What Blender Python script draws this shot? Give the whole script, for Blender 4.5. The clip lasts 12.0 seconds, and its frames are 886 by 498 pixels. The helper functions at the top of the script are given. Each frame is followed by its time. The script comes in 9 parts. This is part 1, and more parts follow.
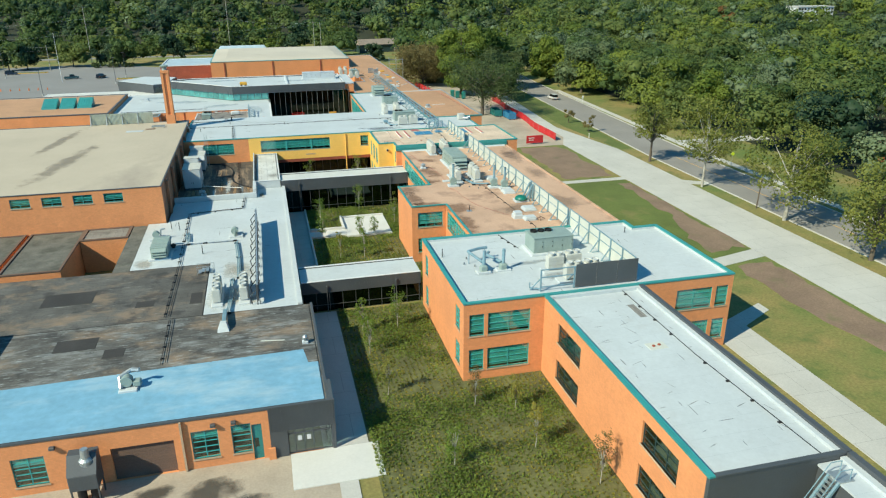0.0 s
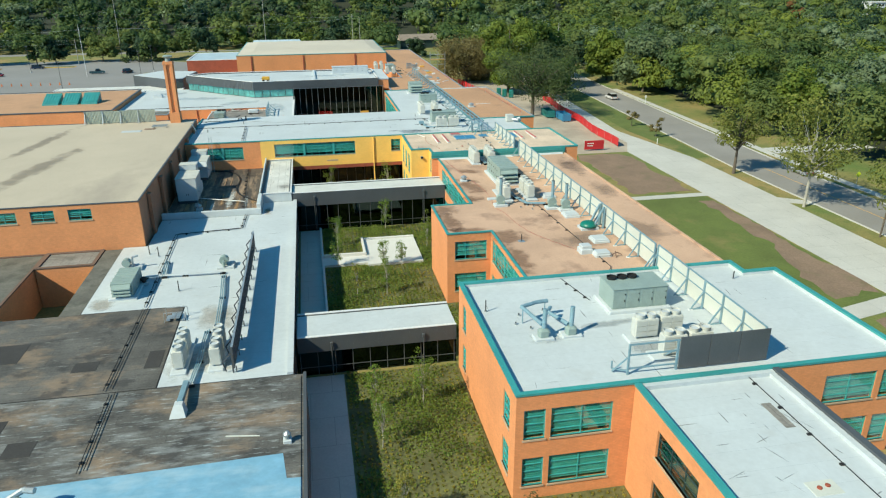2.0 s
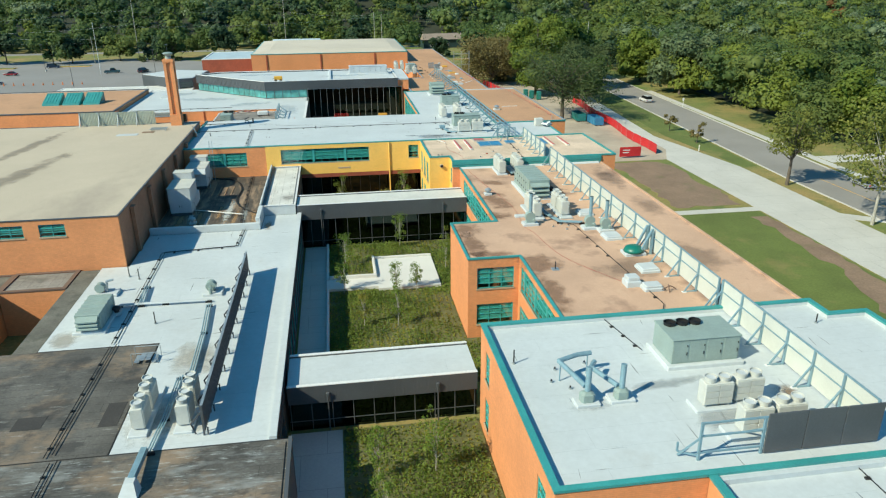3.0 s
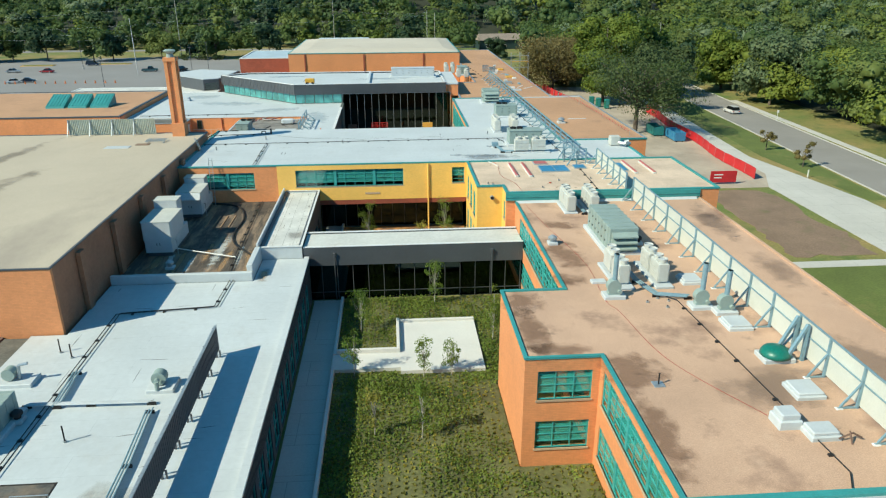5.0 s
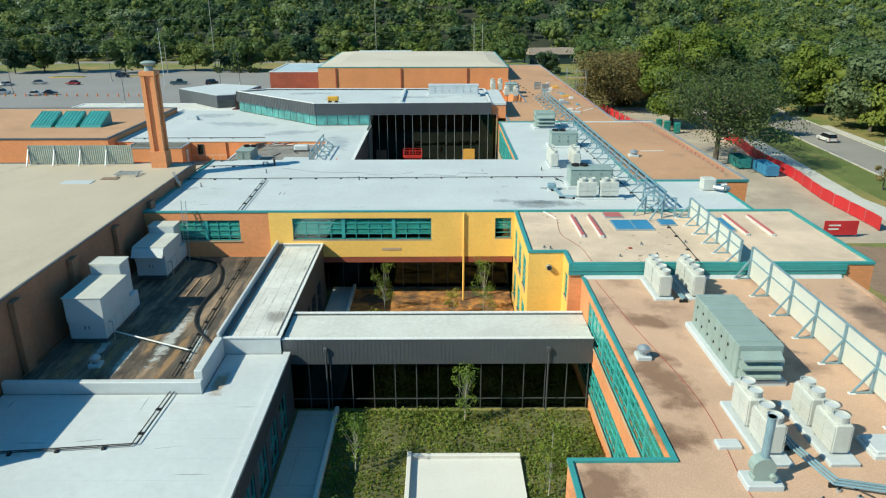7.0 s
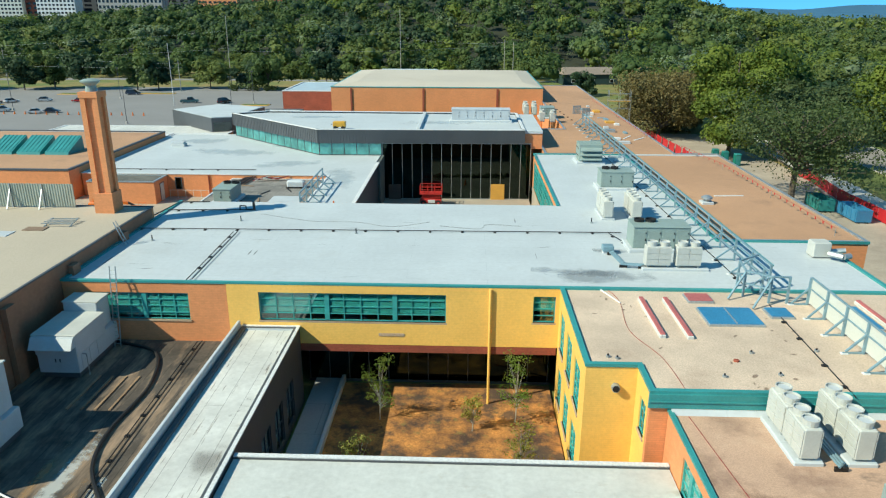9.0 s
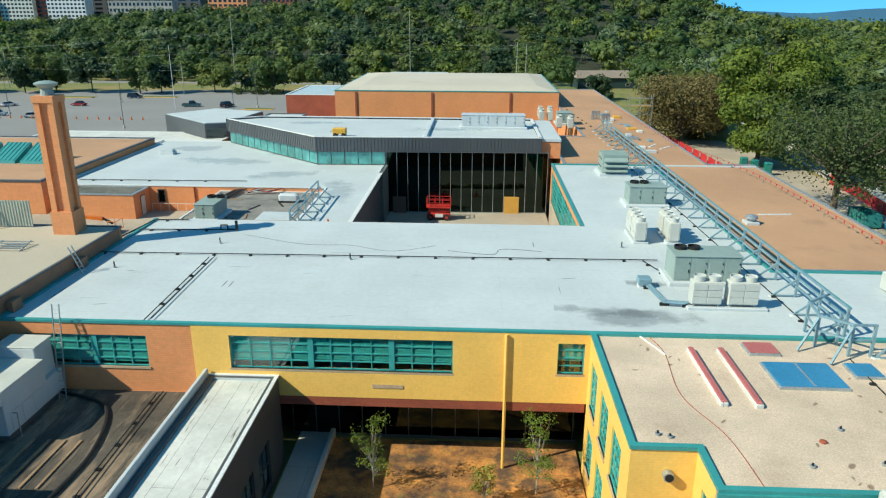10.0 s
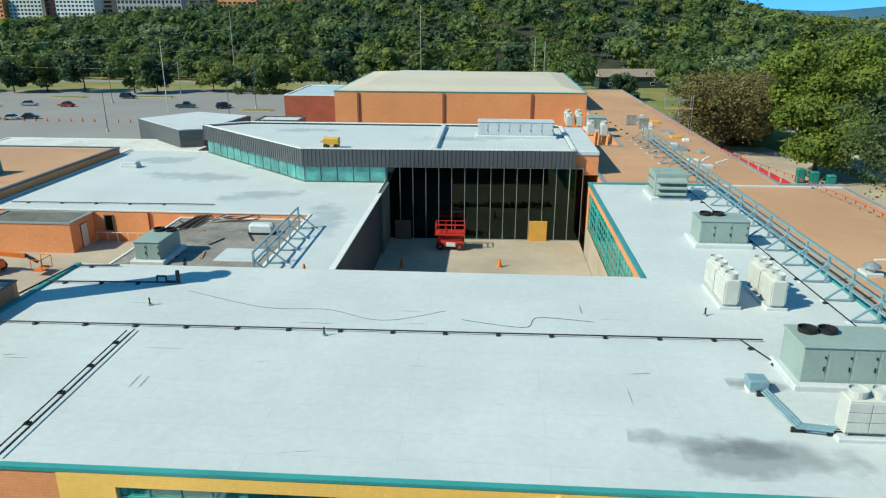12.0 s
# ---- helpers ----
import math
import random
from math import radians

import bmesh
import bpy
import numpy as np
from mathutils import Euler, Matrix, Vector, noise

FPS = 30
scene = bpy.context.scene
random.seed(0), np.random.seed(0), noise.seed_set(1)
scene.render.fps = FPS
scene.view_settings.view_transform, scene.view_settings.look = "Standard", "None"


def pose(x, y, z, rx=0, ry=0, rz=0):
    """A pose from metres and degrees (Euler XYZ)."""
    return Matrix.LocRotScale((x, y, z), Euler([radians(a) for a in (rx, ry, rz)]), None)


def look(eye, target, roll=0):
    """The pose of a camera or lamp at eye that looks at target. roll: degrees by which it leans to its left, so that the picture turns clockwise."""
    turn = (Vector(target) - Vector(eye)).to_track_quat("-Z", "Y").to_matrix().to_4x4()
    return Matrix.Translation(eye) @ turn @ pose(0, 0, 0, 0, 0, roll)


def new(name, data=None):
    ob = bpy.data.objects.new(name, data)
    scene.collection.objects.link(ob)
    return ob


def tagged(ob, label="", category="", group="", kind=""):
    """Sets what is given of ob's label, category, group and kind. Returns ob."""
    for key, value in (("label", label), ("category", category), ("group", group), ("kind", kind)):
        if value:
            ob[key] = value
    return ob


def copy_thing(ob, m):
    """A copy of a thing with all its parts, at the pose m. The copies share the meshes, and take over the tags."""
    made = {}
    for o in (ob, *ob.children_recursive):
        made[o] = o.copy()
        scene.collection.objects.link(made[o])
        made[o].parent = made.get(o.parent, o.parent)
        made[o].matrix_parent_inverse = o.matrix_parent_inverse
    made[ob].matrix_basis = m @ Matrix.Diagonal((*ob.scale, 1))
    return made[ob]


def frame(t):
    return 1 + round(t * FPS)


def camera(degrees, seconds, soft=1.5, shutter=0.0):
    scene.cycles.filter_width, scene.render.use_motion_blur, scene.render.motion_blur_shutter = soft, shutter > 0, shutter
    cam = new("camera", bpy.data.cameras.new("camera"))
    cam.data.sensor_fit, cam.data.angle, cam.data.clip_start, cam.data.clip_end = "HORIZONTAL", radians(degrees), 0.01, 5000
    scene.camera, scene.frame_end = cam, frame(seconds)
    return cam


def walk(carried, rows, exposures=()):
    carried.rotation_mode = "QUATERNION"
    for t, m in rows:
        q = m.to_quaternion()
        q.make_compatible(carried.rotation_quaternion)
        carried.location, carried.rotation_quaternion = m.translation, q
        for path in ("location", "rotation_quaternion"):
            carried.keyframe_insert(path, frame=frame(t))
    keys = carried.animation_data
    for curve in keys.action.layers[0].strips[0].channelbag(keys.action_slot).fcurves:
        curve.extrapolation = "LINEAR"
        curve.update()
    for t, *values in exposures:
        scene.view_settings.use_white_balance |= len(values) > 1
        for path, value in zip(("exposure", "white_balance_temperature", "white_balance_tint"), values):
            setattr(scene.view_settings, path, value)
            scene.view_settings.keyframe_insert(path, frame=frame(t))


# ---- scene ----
# camera and its flight
cam = camera(64.3, 12.0, soft=1.2)
FLIGHT = [
    (0, 2.85, -2.49, 40.09, -14.05, -21.42, -0.25),
    (0.5, 4.25, 2.97, 38.88, -13.24, -21.42, -0.31),
    (1, 5.56, 8.47, 37.81, -12.34, -21.42, -0.35),
    (1.5, 6.80, 13.92, 36.90, -11.40, -21.44, -0.36),
    (2, 7.98, 19.34, 36.10, -10.47, -21.44, -0.37),
    (2.5, 9.14, 24.85, 35.25, -9.51, -21.41, -0.40),
    (3, 10.27, 30.47, 34.37, -8.50, -21.34, -0.43),
    (5, 13.80, 52.64, 32.00, -4.08, -21.21, -0.22),
    (5.5, 14.41, 58.17, 31.45, -3.04, -21.02, -0.15),
    (6, 14.96, 63.71, 30.91, -2.02, -20.76, -0.12),
    (6.5, 15.44, 69.29, 30.40, -1.09, -20.46, -0.11),
    (7, 15.82, 74.71, 29.95, -0.28, -20.13, -0.08),
    (9, 16.38, 93.80, 28.39, 1.96, -18.69, 0.19),
    (9.5, 16.38, 98.23, 27.95, 2.44, -18.50, 0.17),
    (10, 16.29, 102.47, 27.54, 2.84, -18.41, 0.18),
    (10.5, 16.11, 106.65, 27.15, 3.15, -18.39, 0.20),
    (11, 15.87, 110.81, 26.80, 3.39, -18.40, 0.22),
    (11.5, 15.63, 114.92, 26.50, 3.60, -18.44, 0.20),
    (12, 15.40, 118.95, 26.27, 3.85, -18.52, 0.10),]


def aimed(x, y, z, yaw, pitch, roll):
    """A camera pose from its place and its yaw (to the left of north), pitch and roll in degrees."""
    a, b = radians(yaw), radians(pitch)
    way = Vector((-math.sin(a) * math.cos(b), math.cos(a) * math.cos(b), math.sin(b)))
    return look(Vector((x, y, z)), Vector((x, y, z)) + 10 * way, roll)


walk(cam, [(t, aimed(x, y, z, yaw, pitch, roll)) for t, x, y, z, yaw, pitch, roll in FLIGHT], [(0, 0.76, 7000, -5), (6, 0.76, 6900, -4), (12, 0.74, 6800, -5)])

# daylight: a clear sky and an afternoon sun from the west-south-west
SUN_WAY = Vector((1.0, 0.48, -0.93)).normalized()
world = bpy.data.worlds.new("sky")
scene.world = world
world.use_nodes = True
wn = world.node_tree.nodes
sky = wn.new("ShaderNodeTexSky")
sky.sky_type = "NISHITA"
sky.sun_disc = False
sky.sun_elevation = math.asin(-SUN_WAY.z)
sky.sun_rotation = math.atan2(-SUN_WAY.x, -SUN_WAY.y)
sky.altitude, sky.air_density, sky.dust_density, sky.ozone_density = 6000, 0.8, 0.0, 4.0
wn["Background"].inputs["Strength"].default_value = 0.235
high = wn.new("ShaderNodeMapping")
high.inputs["Location"].default_value = (0, 0, 0.22)
world.node_tree.links.new(wn.new("ShaderNodeTexCoord").outputs["Generated"], high.inputs["Vector"])
world.node_tree.links.new(high.outputs["Vector"], sky.inputs["Vector"])
rich = wn.new("ShaderNodeHueSaturation")
rich.inputs["Hue"].default_value, rich.inputs["Saturation"].default_value = 0.480, 1.15
world.node_tree.links.new(sky.outputs["Color"], rich.inputs["Color"])
world.node_tree.links.new(rich.outputs["Color"], wn["Background"].inputs["Color"])
sun = new("sun", bpy.data.lights.new("sun", "SUN"))
sun.data.energy, sun.data.angle, sun.data.color = 3.7, radians(0.53), (1.0, 0.93, 0.82)
sun.matrix_world = look((-80, -30, 90), Vector((-80, -30, 90)) + SUN_WAY)

# ---- mesh tools ----
class Shape:
    """Collects solids that become one mesh."""

    def __init__(self):
        self.v, self.f = [], []

    def add(self, verts, faces):
        n = len(self.v)
        self.v.extend(verts)
        self.f.extend([tuple(n + i for i in f) for f in faces])
        return self

    def box(self, x0, y0, z0, x1, y1, z1):
        x0, x1, y0, y1, z0, z1 = min(x0, x1), max(x0, x1), min(y0, y1), max(y0, y1), min(z0, z1), max(z0, z1)
        vs = [(x, y, z) for z in (z0, z1) for x, y in ((x0, y0), (x1, y0), (x1, y1), (x0, y1))]
        return self.add(vs, [(3, 2, 1, 0), (4, 5, 6, 7), (0, 1, 5, 4), (1, 2, 6, 5), (2, 3, 7, 6), (3, 0, 4, 7)])

    def bev(self, x0, y0, z0, x1, y1, z1, b=0.04):
        """A box whose top and upright edges are chamfered."""
        ring = lambda i, z: [(x0 + i + b, y0 + i, z), (x1 - i - b, y0 + i, z), (x1 - i, y0 + i + b, z), (x1 - i, y1 - i - b, z),
                             (x1 - i - b, y1 - i, z), (x0 + i + b, y1 - i, z), (x0 + i, y1 - i - b, z), (x0 + i, y0 + i + b, z)]
        vs = ring(0, z0) + ring(0, z1 - b) + ring(b, z1)
        fs = [tuple(range(7, -1, -1)), tuple(range(16, 24))]
        for k in (0, 8):
            fs += [(k + i, k + (i + 1) % 8, k + 8 + (i + 1) % 8, k + 8 + i) for i in range(8)]
        return self.add(vs, fs)

    def prism(self, pts, z0, z1):
        """An upright prism over a plan outline given anticlockwise."""
        n = len(pts)
        vs = [(x, y, z0) for x, y in pts] + [(x, y, z1) for x, y in pts]
        return self.add(vs, [tuple(range(n - 1, -1, -1)), tuple(range(n, 2 * n))] + [(i, (i + 1) % n, n + (i + 1) % n, n + i) for i in range(n)])

    def rod(self, a, b, r, n=8, r2=None, square=False):
        """A round or square bar from a to b."""
        a, b = Vector(a), Vector(b)
        r2 = r if r2 is None else r2
        n = 4 if square else n
        way = (b - a).normalized()
        side = way.cross(Vector((0, 0, 1)))
        side = Vector((1, 0, 0)) if side.length < 1e-3 else side.normalized()
        up = side.cross(way)
        vs = []
        for p, q in ((a, r), (b, r2)):
            for k in range(n):
                t = 2 * math.pi * (k + (0.5 if square else 0)) / n
                s = q * (1.414 if square else 1)
                vs.append(tuple(p + side * (s * math.cos(t)) + up * (s * math.sin(t))))
        return self.add(vs, [tuple(range(n)), tuple(range(2 * n - 1, n - 1, -1))] + [(k, n + k, n + (k + 1) % n, (k + 1) % n) for k in range(n)])

    def lathe(self, x, y, profile, n=14):
        """A turned body round the upright through x, y; profile rows are (radius, z) from the bottom."""
        vs, fs = [], []
        for r, z in profile:
            vs += [(x + r * math.cos(2 * math.pi * k / n), y + r * math.sin(2 * math.pi * k / n), z) for k in range(n)]
        for i in range(len(profile) - 1):
            fs += [(i * n + k, i * n + (k + 1) % n, (i + 1) * n + (k + 1) % n, (i + 1) * n + k) for k in range(n)]
        fs += [tuple(range(n - 1, -1, -1)), tuple(range((len(profile) - 1) * n, len(profile) * n))]
        return self.add(vs, fs)

    def path(self, pts, r, n=6, square=False):
        for a, b in zip(pts[:-1], pts[1:]):
            self.rod(a, b, r, n, square=square)
        return self

    def tube(self, pts, r, n=6):
        """One unbroken round tube through a row of places."""
        pts = [Vector(p) for p in pts]
        vs, m = [], len(pts)
        for i, p in enumerate(pts):
            way = (pts[min(i + 1, m - 1)] - pts[max(i - 1, 0)]).normalized()
            side = way.cross(Vector((0, 0, 1)))
            side = Vector((1, 0, 0)) if side.length < 1e-3 else side.normalized()
            up = side.cross(way)
            vs += [tuple(p + side * (r * math.cos(2 * math.pi * k / n)) + up * (r * math.sin(2 * math.pi * k / n))) for k in range(n)]
        fs = [(i * n + k, (i + 1) * n + k, (i + 1) * n + (k + 1) % n, i * n + (k + 1) % n) for i in range(m - 1) for k in range(n)]
        return self.add(vs, fs + [tuple(range(n)), tuple(range(m * n - 1, (m - 1) * n - 1, -1))])

    def coping(self, pts, w, z0, z1, edge=None):
        """A band of width w inside an axis-aligned outline given anticlockwise, or its piece along one edge."""
        n = len(pts)
        for i in range(n) if edge is None else (edge,):
            (xa, ya), (xb, yb) = pts[i], pts[(i + 1) % n]
            xp, yp = pts[i - 1]
            dx, dy = (xb > xa) - (xb < xa), (yb > ya) - (yb < ya)
            # the start is cut back where the outline turns left, so that the bands butt
            left = (xa - xp) * dy - (ya - yp) * dx > 0
            sx, sy = xa + (dx * w if left else 0), ya + (dy * w if left else 0)
            xn, yn = pts[(i + 2) % n]
            turn = (xb - xa) * (yn - yb) - (yb - ya) * (xn - xb) > 0
            ex, ey = xb + (0 if turn else dx * w), yb + (0 if turn else dy * w)
            self.box(sx, sy, z0, ex - dy * w, ey + dx * w, z1)
        return self

    def mesh(self, name, smooth=False):
        me = bpy.data.meshes.new(name)
        me.from_pydata(self.v, [], self.f)
        if smooth:
            me.polygons.foreach_set("use_smooth", [True] * len(me.polygons))
        me.update()
        return me


def part(name, shape, material, parent=None, label="", smooth=False):
    """One mesh object, under a thing or a part."""
    me = shape.mesh(name, smooth)
    me.materials.append(material)
    ob = new(name, me)
    if parent is not None:
        ob.parent = parent
    if label:
        ob["label"] = label
    return ob


def shared(name, mesh, parent, m):
    """One more object on a mesh that is shared by alike pieces."""
    ob = new(name, mesh)
    ob.parent = parent
    ob.matrix_basis = m
    return ob


def thing(name, label, category, group="", kind="", at=(0, 0, 0)):
    ob = new(name)
    ob.empty_display_size = 0.5
    ob.location = at
    return tagged(ob, label, category, group, kind)


def single(name, shape, material, label, category, group="", kind="", smooth=False):
    return tagged(part(name, shape, material, None, "", smooth), label, category, group, kind)


def wall_cells(s, side, c, u0, u1, z0, z1, thick, holes):
    """Solid wall with rectangular holes. side: the way that it faces, c: the plane of its outer face."""
    us = sorted({round(u, 4) for u in [u0, u1] + [h[i] for h in holes for i in (0, 1)] if u0 <= u <= u1})
    zs = sorted({round(z, 4) for z in [z0, z1] + [h[i] for h in holes for i in (2, 3)] if z0 <= z <= z1})
    solid = lambda i, j: 0 <= i < len(us) - 1 and 0 <= j < len(zs) - 1 and not any(
        h[0] < (us[i] + us[i + 1]) / 2 < h[1] and h[2] < (zs[j] + zs[j + 1]) / 2 < h[3] for h in holes)
    ids, verts, faces = {}, [], []

    def at(i, j, k):
        if (i, j, k) not in ids:
            ids[i, j, k] = len(verts)
            x, y = on_side(side, c, us[i], -k * thick)
            verts.append((x, y, zs[j]))
        return ids[i, j, k]

    flip = side in "nw"
    put = lambda *q: faces.append(tuple(reversed(q)) if flip else q)
    for i in range(len(us) - 1):
        for j in range(len(zs) - 1):
            if solid(i, j):
                put(at(i, j, 0), at(i + 1, j, 0), at(i + 1, j + 1, 0), at(i, j + 1, 0))
                put(at(i, j + 1, 1), at(i + 1, j + 1, 1), at(i + 1, j, 1), at(i, j, 1))
                if not solid(i - 1, j):
                    put(at(i, j, 0), at(i, j + 1, 0), at(i, j + 1, 1), at(i, j, 1))
                if not solid(i + 1, j):
                    put(at(i + 1, j, 0), at(i + 1, j, 1), at(i + 1, j + 1, 1), at(i + 1, j + 1, 0))
                if not solid(i, j - 1):
                    put(at(i, j, 0), at(i, j, 1), at(i + 1, j, 1), at(i + 1, j, 0))
                if not solid(i, j + 1):
                    put(at(i, j + 1, 0), at(i + 1, j + 1, 0), at(i + 1, j + 1, 1), at(i, j + 1, 1))
    return s.add(verts, faces)


def on_side(side, c, u, d):
    """The plan place at u along a wall, d metres out from its outer face."""
    return {"s": (u, c - d), "n": (u, c + d), "w": (c - d, u), "e": (c + d, u)}[side]


def slab_on(s, side, c, ua, ub, za, zb, d0, d1):
    (xa, ya), (xb, yb) = on_side(side, c, ua, d0), on_side(side, c, ub, d1)
    return s.box(xa, ya, za, xb, yb, zb)


def window(parent, side, c, ua, ub, za, zb, cols, rows, frame_mat, thick_cols=(), blind=0.0, sill=True, deep=0.12, name="window"):
    """A steel window in a hole of a wall: frame with bars, panes, a sill, a blind behind it."""
    s = Shape()
    w = 0.07
    slab_on(s, side, c, ua, ua + w, za, zb, -deep - 0.06, -deep + 0.04)
    slab_on(s, side, c, ub - w, ub, za, zb, -deep - 0.06, -deep + 0.04)
    slab_on(s, side, c, ua + w, ub - w, za, za + w, -deep - 0.06, -deep + 0.04)
    slab_on(s, side, c, ua + w, ub - w, zb - w, zb, -deep - 0.06, -deep + 0.04)
    win = part(name, s, frame_mat, parent)
    ulist = [ua + (ub - ua) * k / cols for k in range(1, cols)]
    for k, u in enumerate(ulist, 1):
        t = 0.17 if k in thick_cols else 0.035
        part("mullion", slab_on(Shape(), side, c, u - t, u + t, za + w, zb - w, -deep - 0.05, -deep + (0.06 if t > 0.1 else 0.03)), frame_mat, win)
    edges = [ua + w, *ulist, ub - w]
    for k in range(1, rows):
        z = za + (zb - za) * k / rows
        for p, q in zip(edges[:-1], edges[1:]):
            part("glazing_bar", slab_on(Shape(), side, c, p + 0.035, q - 0.035, z - 0.04, z + 0.04, -deep - 0.04, -deep + 0.025), frame_mat, win)
    g = Shape()
    slab_on(g, side, c, ua + w, ub - w, za + w, zb - w, -deep - 0.02, -deep - 0.012)
    pane = part("pane", g, MAT["glass"], win, "tinted glass pane")
    pane.visible_shadow = False
    if blind:
        b = Shape()
        n = int((zb - za) * blind / 0.09)
        for k in range(n):
            z = zb - 0.05 - k * 0.09
            slab_on(b, side, c, ua + w, ub - w, z - 0.085, z, -deep - 0.055, -deep - 0.035 - 0.008 * (k % 2))
        part("blind", b, MAT["blind"], win, "teal slatted blind")
    if sill:
        b = Shape()
        slab_on(b, side, c, ua - 0.08, ub + 0.08, za - 0.14, za, -deep - 0.05, 0.07)
        part("sill", b, MAT["sill"], win)
    return win

# ---- materials ----
MAT = {}


def material(name, color, rough=0.7, metal=0.0, vary=0.25, scale=0.35, fine=9.0, fine_amount=0.18, bump=0.15, tint=None, spec=0.5):
    """A plain material with large stains, fine grain and relief. tint: the colour that the stains turn to."""
    m = bpy.data.materials.new(name)
    m.use_nodes = True
    nt = m.node_tree
    bs = nt.nodes["Principled BSDF"]
    bs.inputs["Roughness"].default_value, bs.inputs["Metallic"].default_value = rough, metal
    bs.inputs["Specular IOR Level"].default_value = spec
    geo = nt.nodes.new("ShaderNodeNewGeometry")
    big, small = nt.nodes.new("ShaderNodeTexNoise"), nt.nodes.new("ShaderNodeTexNoise")
    for n, sc, det in ((big, scale, 5.0), (small, fine, 4.0)):
        n.inputs["Scale"].default_value, n.inputs["Detail"].default_value, n.inputs["Roughness"].default_value = sc, det, 0.62
        nt.links.new(geo.outputs["Position"], n.inputs["Vector"])
    ramp = nt.nodes.new("ShaderNodeValToRGB")
    ramp.color_ramp.elements[0].position, ramp.color_ramp.elements[1].position = 0.36, 0.66
    dark = tint if tint else tuple(c * (1 - vary) for c in color)
    ramp.color_ramp.elements[0].color, ramp.color_ramp.elements[1].color = (*dark, 1), (*color, 1)
    nt.links.new(big.outputs["Fac"], ramp.inputs["Fac"])
    mix = nt.nodes.new("ShaderNodeMix")
    mix.data_type, mix.blend_type = "RGBA", "MULTIPLY"
    mix.inputs["Factor"].default_value = 1.0
    gray = nt.nodes.new("ShaderNodeMapRange")
    gray.inputs["From Min"].default_value, gray.inputs["From Max"].default_value = 0.3, 0.7
    gray.inputs["To Min"].default_value, gray.inputs["To Max"].default_value = 1 - fine_amount, 1 + fine_amount
    nt.links.new(small.outputs["Fac"], gray.inputs["Value"])
    nt.links.new(ramp.outputs["Color"], mix.inputs["A"])
    nt.links.new(gray.outputs["Result"], mix.inputs["B"])
    nt.links.new(mix.outputs["Result"], bs.inputs["Base Color"])
    if bump:
        bm = nt.nodes.new("ShaderNodeBump")
        bm.inputs["Strength"].default_value, bm.inputs["Distance"].default_value = bump, 0.03
        nt.links.new(small.outputs["Fac"], bm.inputs["Height"])
        nt.links.new(bm.outputs["Normal"], bs.inputs["Normal"])
    m["mix"], m["shade"] = mix.name, bs.name
    MAT[name] = m
    return m


def overlay(name, kind, mult, size, strength=1.0, offset=(0, 0)):
    """Lays courses or seams over a material: kind wall (upright faces) or flat (level faces)."""
    m = MAT[name]
    nt = m.node_tree
    base, bs = nt.nodes[m["mix"]], nt.nodes[m["shade"]]
    geo, sep, com = nt.nodes.new("ShaderNodeNewGeometry"), nt.nodes.new("ShaderNodeSeparateXYZ"), nt.nodes.new("ShaderNodeCombineXYZ")
    nt.links.new(geo.outputs["Position"], sep.inputs["Vector"])
    if kind == "wall":
        add = nt.nodes.new("ShaderNodeMath")
        nt.links.new(sep.outputs["X"], add.inputs[0])
        nt.links.new(sep.outputs["Y"], add.inputs[1])
        nt.links.new(add.outputs["Value"], com.inputs["X"])
        nt.links.new(sep.outputs["Z"], com.inputs["Y"])
    else:
        nt.links.new(sep.outputs["X" if kind == "flat" else "Y"], com.inputs["X"])
        nt.links.new(sep.outputs["Y" if kind == "flat" else "X"], com.inputs["Y"])
    br = nt.nodes.new("ShaderNodeTexBrick")
    br.inputs["Scale"].default_value = 1.0
    br.inputs["Brick Width"].default_value, br.inputs["Row Height"].default_value, br.inputs["Mortar Size"].default_value = size
    br.inputs["Color1"].default_value, br.inputs["Color2"].default_value = (1, 1, 1, 1), (1 - 0.25 * strength,) * 3 + (1,)
    br.inputs["Mortar"].default_value = (*mult, 1)
    nt.links.new(com.outputs["Vector"], br.inputs["Vector"])
    mix = nt.nodes.new("ShaderNodeMix")
    mix.data_type, mix.blend_type = "RGBA", "MULTIPLY"
    mix.inputs["Factor"].default_value = 1.0
    nt.links.new(base.outputs["Result"], mix.inputs["A"])
    nt.links.new(br.outputs["Color"], mix.inputs["B"])
    nt.links.new(mix.outputs["Result"], bs.inputs["Base Color"])
    m["mix"] = mix.name


